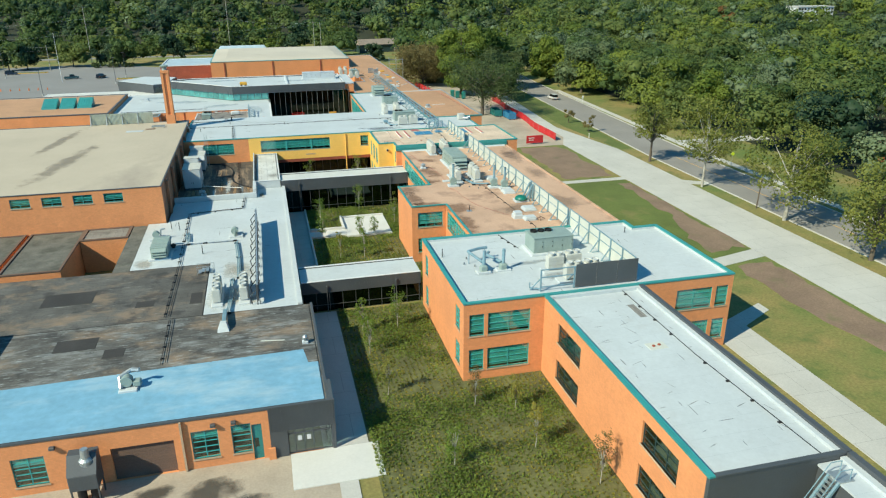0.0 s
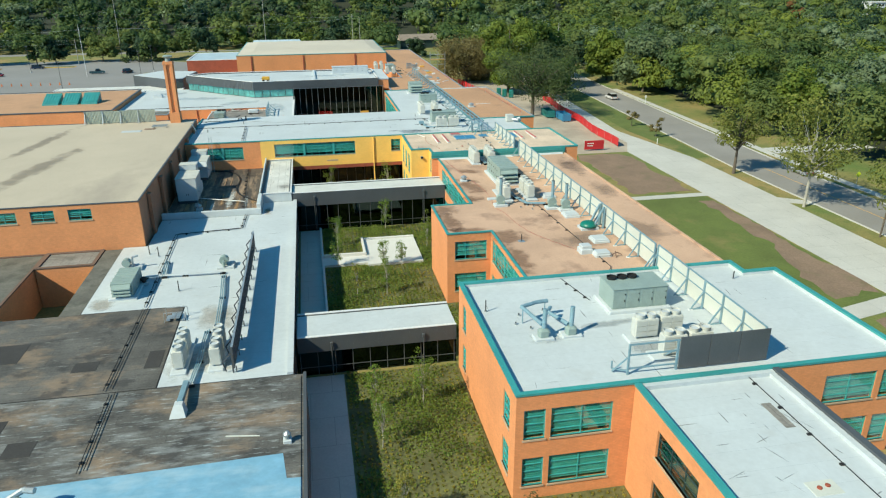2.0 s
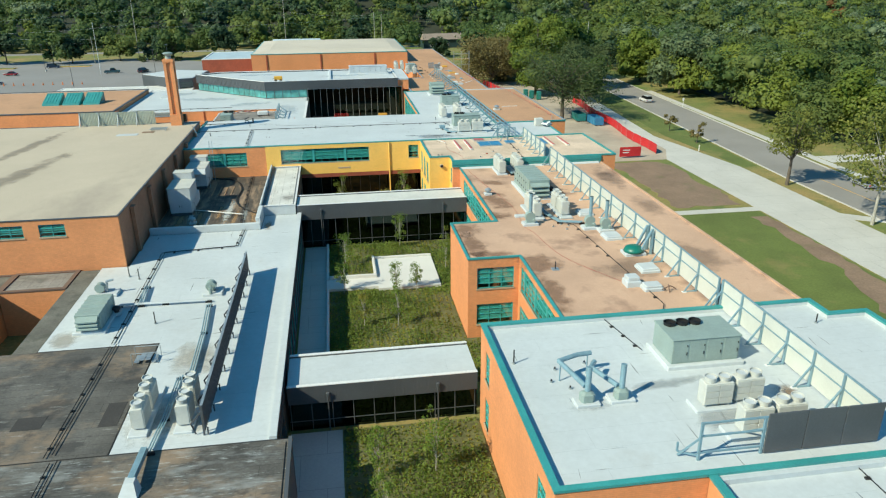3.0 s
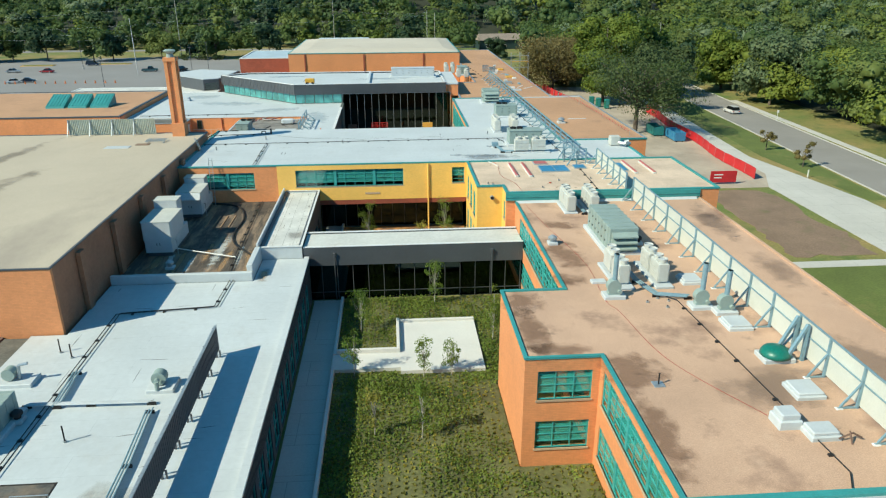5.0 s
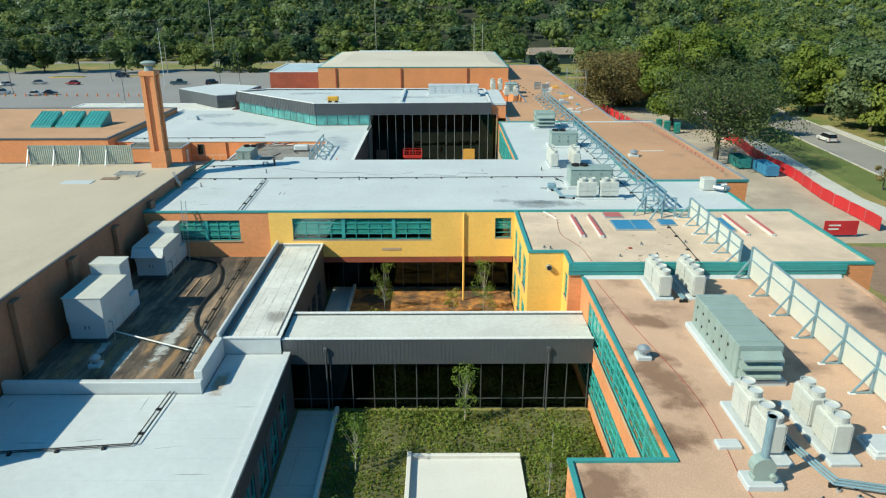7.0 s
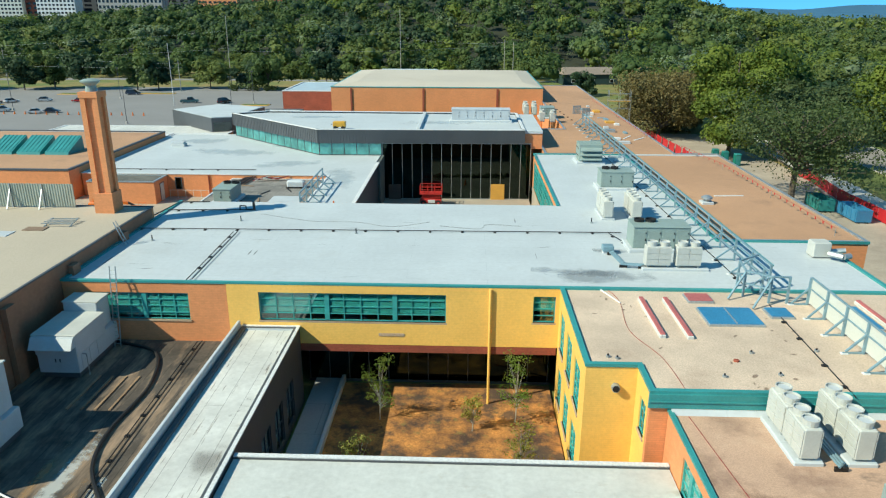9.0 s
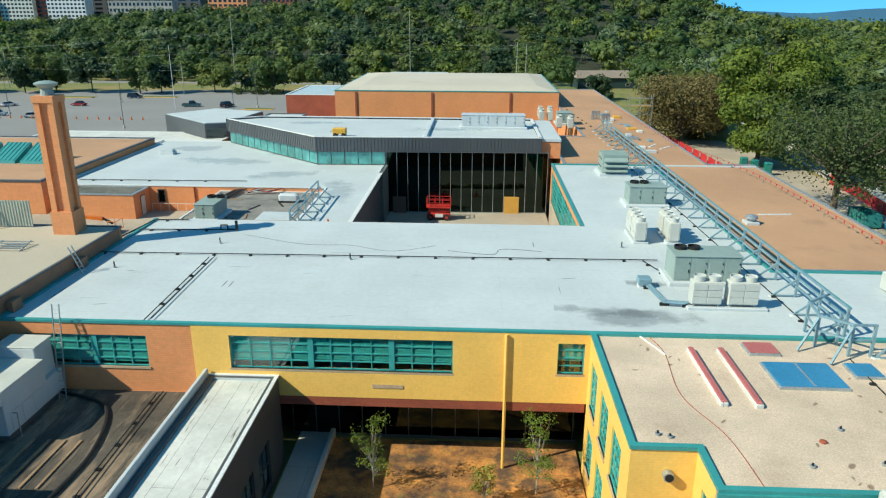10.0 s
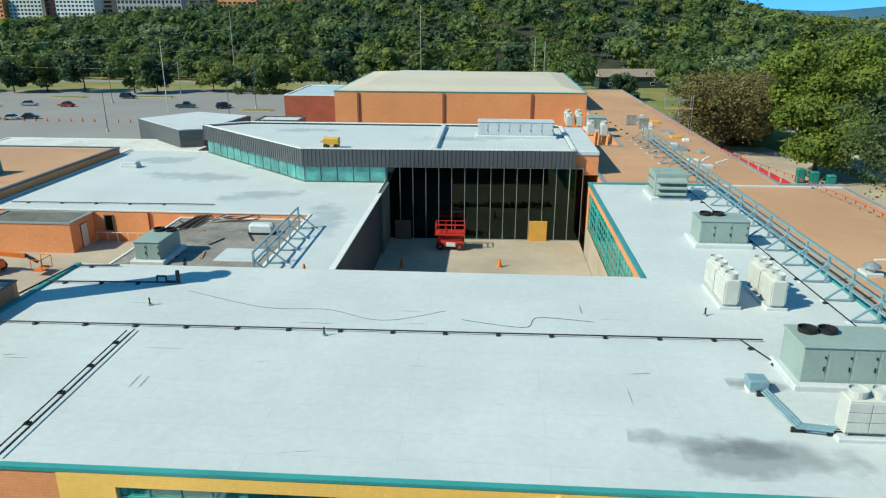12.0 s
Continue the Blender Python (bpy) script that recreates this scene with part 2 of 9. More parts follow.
def stains(name, color, scale, low, high, stretch=(1, 1, 1), amount=1.0):
    """Blotches of another colour with soft edges, stretched along an axis."""
    m = MAT[name]
    nt = m.node_tree
    base, bs = nt.nodes[m["mix"]], nt.nodes[m["shade"]]
    geo, mp, nz = nt.nodes.new("ShaderNodeNewGeometry"), nt.nodes.new("ShaderNodeMapping"), nt.nodes.new("ShaderNodeTexNoise")
    mp.inputs["Scale"].default_value = stretch
    nz.inputs["Scale"].default_value, nz.inputs["Detail"].default_value, nz.inputs["Roughness"].default_value = scale, 6, 0.65
    nt.links.new(geo.outputs["Position"], mp.inputs["Vector"])
    nt.links.new(mp.outputs["Vector"], nz.inputs["Vector"])
    mr = nt.nodes.new("ShaderNodeMapRange")
    mr.inputs["From Min"].default_value, mr.inputs["From Max"].default_value, mr.inputs["To Max"].default_value = low, high, amount
    nt.links.new(nz.outputs["Fac"], mr.inputs["Value"])
    mix = nt.nodes.new("ShaderNodeMix")
    mix.data_type = "RGBA"
    nt.links.new(mr.outputs["Result"], mix.inputs["Factor"])
    nt.links.new(base.outputs["Result"], mix.inputs["A"])
    mix.inputs["B"].default_value = (*color, 1)
    nt.links.new(mix.outputs["Result"], bs.inputs["Base Color"])
    m["mix"] = mix.name


def foliage(name, dark, light, scale=0.09, rough=0.6, cells=False):
    """Leaves: colour drifts from crown to crown and from leaf to leaf."""
    m = bpy.data.materials.new(name)
    m.use_nodes = True
    nt = m.node_tree
    bs = nt.nodes["Principled BSDF"]
    bs.inputs["Roughness"].default_value = rough
    bs.inputs["Specular IOR Level"].default_value = 0.25
    geo, nz = nt.nodes.new("ShaderNodeNewGeometry"), nt.nodes.new("ShaderNodeTexNoise")
    nz.inputs["Scale"].default_value, nz.inputs["Detail"].default_value = scale, 2
    nt.links.new(geo.outputs["Position"], nz.inputs["Vector"])
    tone = nz.outputs["Fac"]
    if cells:
        # one tone for each tree, kept on its faces
        own = nt.nodes.new("ShaderNodeAttribute")
        own.attribute_name = "tone"
        span = nt.nodes.new("ShaderNodeMapRange")
        span.inputs["To Min"].default_value, span.inputs["To Max"].default_value = 0.34, 0.84
        nt.links.new(own.outputs["Fac"], span.inputs["Value"])
        tone = span.outputs["Result"]
    add = nt.nodes.new("ShaderNodeMath")
    add.operation = "MULTIPLY_ADD"
    add.inputs[1].default_value = 0.15 if cells else 0.22
    nt.links.new(geo.outputs["Random Per Island"], add.inputs[0])
    nt.links.new(tone, add.inputs[2])
    mr = nt.nodes.new("ShaderNodeMapRange")
    mr.inputs["From Min"].default_value, mr.inputs["From Max"].default_value = 0.36, 0.96
    nt.links.new(add.outputs["Value"], mr.inputs["Value"])
    mix = nt.nodes.new("ShaderNodeMix")
    mix.data_type = "RGBA"
    mix.inputs["A"].default_value, mix.inputs["B"].default_value = (*dark, 1), (*light, 1)
    nt.links.new(mr.outputs["Result"], mix.inputs["Factor"])
    nt.links.new(mix.outputs["Result"], bs.inputs["Base Color"])
    tr = nt.nodes.new("ShaderNodeBsdfTranslucent")
    nt.links.new(mix.outputs["Result"], tr.inputs["Color"])
    ms = nt.nodes.new("ShaderNodeMixShader")
    ms.inputs["Fac"].default_value = 0.42
    nt.links.new(bs.outputs["BSDF"], ms.inputs[1])
    nt.links.new(tr.outputs["BSDF"], ms.inputs[2])
    nt.links.new(ms.outputs["Shader"], nt.nodes["Material Output"].inputs["Surface"])
    MAT[name] = m


def glass(name, tint, gloss_tint=(1, 1, 1)):
    """Tinted glazing: sees through, and mirrors more at a grazing view."""
    m = bpy.data.materials.new(name)
    m.use_nodes = True
    nt = m.node_tree
    nt.nodes.remove(nt.nodes["Principled BSDF"])
    tr, gl, fr, ms = (nt.nodes.new("ShaderNode" + k) for k in ("BsdfTransparent", "BsdfGlossy", "LayerWeight", "MixShader"))
    tr.inputs["Color"].default_value = (*tint, 1)
    gl.inputs["Color"].default_value, gl.inputs["Roughness"].default_value = (*gloss_tint, 1), 0.02
    steep, lift = nt.nodes.new("ShaderNodeMath"), nt.nodes.new("ShaderNodeMath")
    steep.operation, lift.operation = "POWER", "MULTIPLY_ADD"
    steep.inputs[1].default_value = 4.0
    lift.inputs[1].default_value, lift.inputs[2].default_value = 0.75, 0.09
    nt.links.new(fr.outputs["Facing"], steep.inputs[0])
    nt.links.new(steep.outputs["Value"], lift.inputs[0])
    nt.links.new(lift.outputs["Value"], ms.inputs["Fac"])
    nt.links.new(tr.outputs["BSDF"], ms.inputs[1])
    nt.links.new(gl.outputs["BSDF"], ms.inputs[2])
    nt.links.new(ms.outputs["Shader"], nt.nodes["Material Output"].inputs["Surface"])
    MAT[name] = m


material("brick", (0.75, 0.30, 0.125), 0.85, vary=0.12, scale=0.25, fine=3.0, fine_amount=0.07)
overlay("brick", "wall", (0.86, 0.86, 0.88), (0.42, 0.135, 0.014), 0.3)
# the orange brick again, with the shade of the east side put into its colour
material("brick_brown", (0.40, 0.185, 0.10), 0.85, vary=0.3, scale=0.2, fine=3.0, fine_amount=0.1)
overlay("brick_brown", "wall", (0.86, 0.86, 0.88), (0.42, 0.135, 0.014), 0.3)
material("brick_red", (0.36, 0.09, 0.05), 0.85, vary=0.25)
overlay("brick_red", "wall", (0.8, 0.8, 0.85), (0.42, 0.135, 0.014), 0.6)
material("yellow_paint", (0.93, 0.56, 0.14), 0.6, vary=0.10, scale=0.3, fine=5.0, fine_amount=0.06)
overlay("yellow_paint", "wall", (0.93, 0.92, 0.9), (0.42, 0.135, 0.012), 0.12)
material("teal_trim", (0.050, 0.29, 0.285), 0.45, vary=0.2, fine_amount=0.1)
material("teal_window", (0.06, 0.37, 0.35), 0.45, vary=0.25, scale=1.0, fine_amount=0.1)
material("dark_window", (0.03, 0.06, 0.06), 0.45, vary=0.2)
material("sill", (0.5, 0.36, 0.24), 0.85, vary=0.2)
material("blind", (0.10, 0.50, 0.47), 0.7, vary=0.2, scale=0.6)
material("membrane", (0.511, 0.551, 0.566), 0.6, vary=0.10, scale=0.16, fine=2.5, fine_amount=0.05, bump=0.05)
overlay("membrane", "flat", (0.80, 0.82, 0.83), (12.0, 1.9, 0.012), 0.06)
stains("membrane", (0.36, 0.35, 0.32), 0.3, 0.60, 0.85, amount=0.5)
stains("membrane", (0.20, 0.20, 0.19), 1.3, 0.70, 0.78, (0.25, 1.5, 1), 0.6)
material("membrane_old", (0.62, 0.62, 0.585), 0.7, vary=0.2, scale=0.3, fine=3.0, fine_amount=0.08)
overlay("membrane_old", "flat_y", (0.42, 0.42, 0.42), (26.0, 1.05, 0.014), 0.08)
stains("membrane_old", (0.24, 0.2, 0.15), 0.45, 0.62, 0.84, amount=0.6)
stains("membrane_old", (0.10, 0.09, 0.08), 3.2, 0.66, 0.72, (1, 0.5, 1), 0.6)
material("membrane_worn", (0.56, 0.57, 0.54), 0.7, vary=0.15, scale=0.3, fine=3.0, fine_amount=0.08)
stains("membrane_worn", (0.30, 0.24, 0.17), 0.6, 0.60, 0.80, (1, 1.6, 1), 0.6)
material("membrane_blue", (0.195, 0.385, 0.52), 0.5, vary=0.12, scale=0.3, fine=1.2, fine_amount=0.08, bump=0.05)
stains("membrane_blue", (0.40, 0.52, 0.58), 0.3, 0.50, 0.72, (0.5, 1.2, 1), 0.7)
stains("membrane_blue", (0.13, 0.28, 0.42), 0.5, 0.56, 0.74, (0.4, 1.4, 1), 0.5)
material("roof_brown", (0.56, 0.365, 0.255), 0.9, vary=0.2, scale=0.10, fine=14.0, fine_amount=0.2, bump=0.4)
stains("roof_brown", (0.17, 0.10, 0.075), 0.16, 0.54, 0.70, amount=0.8)
stains("roof_brown", (0.09, 0.07, 0.06), 0.45, 0.63, 0.74, (0.6, 1.0, 1), 0.75)
stains("roof_brown", (0.62, 0.45, 0.33), 0.5, 0.58, 0.8, amount=0.5)
material("roof_rust", (0.47, 0.27, 0.155), 0.9, vary=0.18, scale=0.08, fine=14.0, fine_amount=0.2, bump=0.4)
stains("roof_rust", (0.20, 0.12, 0.08), 0.2, 0.58, 0.76, amount=0.5)
material("roof_tan", (0.64, 0.50, 0.38), 0.9, vary=0.25, scale=0.2, fine=12.0, fine_amount=0.2, bump=0.4)
stains("roof_tan", (0.30, 0.20, 0.14), 0.3, 0.55, 0.8, amount=0.6)
material("roof_beige", (0.47, 0.405, 0.315), 0.9, vary=0.12, scale=0.06, fine=10.0, fine_amount=0.10, bump=0.2)
stains("roof_beige", (0.27, 0.23, 0.19), 0.05, 0.60, 0.75, (1, 0.5, 1), 0.6)
for dark_roof in ("roof_dark", "roof_scuffed"):
    material(dark_roof, (0.125, 0.120, 0.110), 0.85, vary=0.45, scale=0.25, fine=6.0, fine_amount=0.2)
    overlay(dark_roof, "flat", (0.5, 0.5, 0.5), (8.0, 1.0, 0.02), 0.35)
    stains(dark_roof, (0.27, 0.19, 0.125), 0.18, 0.50, 0.70, (1, 1.4, 1), 0.8)
    stains(dark_roof, (0.035, 0.034, 0.034), 0.33, 0.54, 0.62, (1, 1.3, 1), 0.7)
stains("roof_dark", (0.40, 0.40, 0.38), 1.9, 0.60, 0.70, (0.3, 1.5, 1), 0.35)
stains("roof_scuffed", (0.30, 0.32, 0.32), 0.7, 0.50, 0.64, (0.45, 1.4, 1), 0.45)
stains("roof_scuffed", (0.42, 0.46, 0.46), 2.4, 0.57, 0.66, (0.3, 1.5, 1), 0.5)
stains("roof_scuffed", (0.06, 0.058, 0.055), 1.6, 0.58, 0.66, (0.3, 1.4, 1), 0.6)
material("roof_felt", (0.10, 0.082, 0.066), 0.85, vary=0.4, scale=0.3, fine=5.0, fine_amount=0.2)
overlay("roof_felt", "flat_y", (0.5, 0.5, 0.5), (9.0, 1.0, 0.025), 0.3)
stains("roof_felt", (0.36, 0.25, 0.165), 0.5, 0.46, 0.66, (1.6, 0.3, 1), 0.85)
stains("roof_felt", (0.02, 0.018, 0.016), 0.22, 0.55, 0.66, (1, 1, 1), 0.7)
material("roof_grey", (0.26, 0.245, 0.225), 0.9, vary=0.3, scale=0.3, fine=5.0)
overlay("roof_grey", "flat_y", (0.55, 0.55, 0.55), (9.0, 1.0, 0.02), 0.2)
stains("roof_grey", (0.09, 0.09, 0.08), 0.5, 0.52, 0.68, (0.6, 1.2, 1), 0.75)
stains("roof_grey", (0.42, 0.38, 0.33), 0.9, 0.60, 0.74, amount=0.6)
material("roof_shed", (0.15, 0.145, 0.125), 0.9, vary=0.35, scale=0.4, fine=5.0)
stains("roof_shed", (0.06, 0.065, 0.05), 0.5, 0.5, 0.66, amount=0.8)
material("roof_sand", (0.52, 0.47, 0.39), 0.9, vary=0.12, scale=0.06, fine=8.0, fine_amount=0.08)
stains("roof_sand", (0.36, 0.30, 0.23), 0.12, 0.58, 0.76, amount=0.5)
material("charcoal", (0.078, 0.085, 0.092), 0.5, vary=0.15, fine_amount=0.1)
material("concrete", (0.50, 0.49, 0.455), 0.85, vary=0.12, scale=0.15, fine=6.0, fine_amount=0.08)
overlay("concrete", "flat", (0.72, 0.72, 0.72), (4.0, 4.0, 0.03), 0.08)
material("concrete_old", (0.43, 0.365, 0.29), 0.9, vary=0.25, scale=0.15, fine=5.0, fine_amount=0.1)
stains("concrete_old", (0.20, 0.17, 0.135), 0.12, 0.55, 0.72, amount=0.6)
material("asphalt", (0.26, 0.245, 0.225), 0.9, vary=0.15, scale=0.08, fine=8.0, fine_amount=0.12)
material("asphalt_lot", (0.235, 0.23, 0.225), 0.9, vary=0.12, scale=0.05, fine=5.0, fine_amount=0.08)
material("steel_blue", (0.23, 0.36, 0.42), 0.45, 0.2, vary=0.2, scale=2.0, fine_amount=0.1)
material("galvanised", (0.46, 0.50, 0.51), 0.4, 0.6, vary=0.2, scale=2.0)
material("cream_panel", (0.56, 0.57, 0.51), 0.6, vary=0.08, scale=0.5, fine_amount=0.05)
material("unit_grey", (0.27, 0.345, 0.32), 0.5, vary=0.12, scale=0.8, fine_amount=0.06)
material("unit_white", (0.52, 0.53, 0.49), 0.55, vary=0.12, scale=0.8, fine_amount=0.05)
material("unit_pale", (0.50, 0.54, 0.56), 0.5, vary=0.12, scale=0.5, fine_amount=0.05)
material("black", (0.012, 0.012, 0.013), 0.6)
material("grass", (0.105, 0.155, 0.035), 0.95, vary=0.3, scale=0.05, fine=3.0, fine_amount=0.25, bump=0.5, tint=(0.27, 0.20, 0.075))
stains("grass", (0.075, 0.12, 0.03), 0.3, 0.5, 0.7, amount=0.7)
# leaf litter, near black: the shade below the crowns is put into its colour
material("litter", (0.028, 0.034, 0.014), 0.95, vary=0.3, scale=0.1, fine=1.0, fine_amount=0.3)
material("lawn", (0.12, 0.155, 0.036), 0.95, vary=0.25, scale=0.15, fine=4.0, fine_amount=0.2, bump=0.5)
stains("lawn", (0.26, 0.20, 0.08), 0.12, 0.54, 0.74, amount=0.6)
material("dirt", (0.24, 0.165, 0.115), 0.95, vary=0.25, scale=0.2, fine=4.0, fine_amount=0.2, bump=0.5)
stains("dirt", (0.10, 0.12, 0.04), 0.25, 0.56, 0.74, amount=0.7)
material("soil", (0.135, 0.140, 0.052), 0.95, vary=0.45, scale=0.3, fine=5.0, fine_amount=0.3, bump=0.6)
material("mulch", (0.62, 0.27, 0.07), 0.95, vary=0.4, scale=0.35, fine=7.0, fine_amount=0.3, bump=0.8, tint=(0.06, 0.035, 0.025))
stains("mulch", (0.055, 0.04, 0.032), 0.4, 0.50, 0.60, amount=0.85)
stains("mulch", (0.16, 0.15, 0.05), 1.1, 0.58, 0.68, amount=0.6)
material("bark", (0.13, 0.105, 0.08), 0.9, vary=0.3, scale=1.5)
material("bark_pale", (0.42, 0.40, 0.35), 0.85, vary=0.35, scale=1.5)
material("red_sheet", (0.52, 0.022, 0.03), 0.55, vary=0.2, scale=0.5)
material("red_paint", (0.48, 0.03, 0.025), 0.45, vary=0.15)
material("orange_paint", (0.75, 0.18, 0.02), 0.5)
material("plywood", (0.62, 0.33, 0.06), 0.7, vary=0.15, scale=1.5)
material("tarp_blue", (0.045, 0.22, 0.40), 0.45, vary=0.2)
material("green_dome", (0.01, 0.16, 0.12), 0.4, vary=0.15)
material("rubber", (0.02, 0.02, 0.02), 0.8)
material("white_paint", (0.66, 0.67, 0.66), 0.5, vary=0.08)
material("yellow_machine", (0.72, 0.40, 0.05), 0.5)
material("door_teal", (0.03, 0.21, 0.20), 0.5, vary=0.15)
material("roof_house", (0.26, 0.21, 0.17), 0.9, vary=0.2)
material("shingles", (0.16, 0.10, 0.075), 0.9, vary=0.2)
material("pink_strip", (0.48, 0.14, 0.13), 0.6, vary=0.2)
# rooms and undersides: their dimness is put into one dark colour
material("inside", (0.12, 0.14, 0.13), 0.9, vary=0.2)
foliage("leaf_wood", (0.056, 0.100, 0.032), (0.122, 0.176, 0.052), 0.085, cells=True)
foliage("leaf_orange", (0.17, 0.085, 0.035), (0.30, 0.155, 0.055), 0.3)
foliage("leaf_olive", (0.088, 0.128, 0.036), (0.180, 0.220, 0.060), 0.085, cells=True)
foliage("leaf_deep", (0.032, 0.066, 0.034), (0.070, 0.115, 0.052), 0.085, cells=True)
foliage("leaf_lime", (0.105, 0.155, 0.030), (0.23, 0.27, 0.048), 0.085, cells=True)
foliage("leaf_grey", (0.10, 0.145, 0.075), (0.23, 0.29, 0.16), 0.085, cells=True)
foliage("leaf_plane", (0.12, 0.15, 0.035), (0.30, 0.30, 0.07), 0.3)
foliage("leaf_young", (0.075, 0.14, 0.02), (0.25, 0.34, 0.06), 0.3)
foliage("leaf_green", (0.035, 0.075, 0.014), (0.115, 0.165, 0.03), 0.3)
foliage("leaf_yellow", (0.085, 0.135, 0.024), (0.25, 0.30, 0.05), 0.3)
foliage("leaf_dark", (0.055, 0.085, 0.030), (0.135, 0.175, 0.065), 0.3)
foliage("leaf_pale", (0.075, 0.12, 0.055), (0.22, 0.27, 0.13), 0.3)
foliage("leaf_rust", (0.14, 0.122, 0.045), (0.28, 0.22, 0.090), 0.3)
foliage("leaf_bed", (0.13, 0.155, 0.035), (0.46, 0.40, 0.085), 0.22)
foliage("leaf_weed", (0.085, 0.135, 0.026), (0.26, 0.33, 0.065), 0.3)
glass("glass", (0.74, 0.86, 0.84))
glass("glass_teal", (0.16, 0.42, 0.40))
glass("glass_dark", (0.075, 0.125, 0.110), (0.30, 0.42, 0.38))
material("felt_black", (0.045, 0.042, 0.04), 0.85, vary=0.3)
material("sign_lime", (0.62, 0.72, 0.05), 0.5, vary=0.1)
# far ridges: the haze of distance is put into this blue
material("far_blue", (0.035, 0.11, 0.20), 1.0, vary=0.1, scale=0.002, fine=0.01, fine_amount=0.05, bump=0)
material("glass_coated", (0.14, 0.46, 0.43), 0.12, 0.45, vary=0.45, scale=0.5, fine=1.0, fine_amount=0.1, bump=0, spec=0.9)
material("concrete_new", (0.60, 0.595, 0.565), 0.8, vary=0.08, scale=0.2, fine=5.0, fine_amount=0.04, bump=0.08)
material("batten", (0.34, 0.22, 0.13), 0.9, vary=0.4, scale=0.8)
material("membrane_pale", (0.42, 0.52, 0.58), 0.55, vary=0.15, scale=0.3, fine_amount=0.06)
material("fence_green", (0.42, 0.45, 0.37), 0.6, vary=0.2, scale=0.6)
material("hose_red", (0.35, 0.06, 0.05), 0.6)


def smudge_material(name, color, rough=0.8, amount=0.9, scale=0.5):
    """A soft-edged stain: thick in its middle, thinning out unevenly."""
    m = bpy.data.materials.new(name)
    m.use_nodes = True
    nt = m.node_tree
    bs = nt.nodes["Principled BSDF"]
    bs.inputs["Base Color"].default_value, bs.inputs["Roughness"].default_value = (*color, 1), rough
    co, sub, ln, nz, geo = (nt.nodes.new("ShaderNode" + k) for k in ("TexCoord", "VectorMath", "VectorMath", "TexNoise", "NewGeometry"))
    sub.operation, ln.operation = "SUBTRACT", "LENGTH"
    sub.inputs[1].default_value = (0.5, 0.5, 0.0)
    flat = nt.nodes.new("ShaderNodeVectorMath")
    flat.operation = "MULTIPLY"
    flat.inputs[1].default_value = (2, 2, 0)
    nt.links.new(co.outputs["Generated"], sub.inputs[0])
    nt.links.new(sub.outputs["Vector"], flat.inputs[0])
    nt.links.new(flat.outputs["Vector"], ln.inputs[0])
    nz.inputs["Scale"].default_value, nz.inputs["Detail"].default_value, nz.inputs["Roughness"].default_value = scale, 5, 0.62
    nt.links.new(geo.outputs["Position"], nz.inputs["Vector"])
    mix = nt.nodes.new("ShaderNodeMath")
    mix.operation = "MULTIPLY_ADD"
    mix.inputs[1].default_value = -2.3
    nt.links.new(nz.outputs["Fac"], mix.inputs[0])
    nt.links.new(ln.outputs["Value"], mix.inputs[2])
    mr = nt.nodes.new("ShaderNodeMapRange")
    mr.inputs["From Min"].default_value, mr.inputs["From Max"].default_value = -0.15, -0.75
    mr.inputs["To Min"].default_value, mr.inputs["To Max"].default_value = 0.0, amount
    nt.links.new(mix.outputs["Value"], mr.inputs["Value"])
    tr, ms = nt.nodes.new("ShaderNodeBsdfTransparent"), nt.nodes.new("ShaderNodeMixShader")
    nt.links.new(mr.outputs["Result"], ms.inputs["Fac"])
    nt.links.new(tr.outputs["BSDF"], ms.inputs[1])
    nt.links.new(bs.outputs["BSDF"], ms.inputs[2])
    nt.links.new(ms.outputs["Shader"], nt.nodes["Material Output"].inputs["Surface"])
    MAT[name] = m


smudge_material("soot", (0.16, 0.080, 0.045), amount=0.44, scale=0.8)
smudge_material("soot_faint", (0.11, 0.09, 0.075), amount=0.33)
smudge_material("rust_stain", (0.40, 0.25, 0.13), amount=0.55)
smudge_material("damp", (0.30, 0.32, 0.325), 0.35, 0.44)
smudge_material("damp_faint", (0.34, 0.42, 0.47), 0.4, 0.3)
smudge_material("dust", (0.36, 0.31, 0.24), amount=0.45)
smudge_material("scuff", (0.30, 0.31, 0.31), amount=0.55)
smudge_material("pale_scuff", (0.58, 0.60, 0.58), amount=0.6, scale=1.8)
smudge_material("oil", (0.06, 0.055, 0.05), 0.4, 0.65)

# ---- ground ----
def land(x, y):
    """Height of the land: level round the school, with a wooded hill to the north that falls off to the east."""
    far = min(max((y - 410) / 420, 0), 1)
    rise = far * far * (3 - 2 * far)
    lean = min(max((0.47 - x / max(y, 1)) / 0.38, 0), 1)
    west = min(max((x / max(y, 1) + 0.70) / 1.0, 0), 1)
    return 54 * west * west * (3 - 2 * west) * rise * lean * lean * (3 - 2 * lean) + 3.0 * rise * math.sin(x * 0.011) + (0 if y < 500 else -6 * min((y - 500) / 1500, 1) * (1 - lean)) + 34 * min(max((y - 1000) / 200, 0), 1) * min(max((0.05 - x / max(y, 1)) / 0.2, 0), 1)


s = Shape()
xs = [-4500, -2500, -1500, -1000, -760] + list(range(-640, 641, 40)) + [760, 1000, 1500, 2500, 4500]
ys = [-4500, -2000, -800, -300, -100] + list(range(0, 1001, 40)) + [1100, 1250, 1500, 2000, 3000, 4800]
s.v = [(x, y, land(x, y)) for y in ys for x in xs]
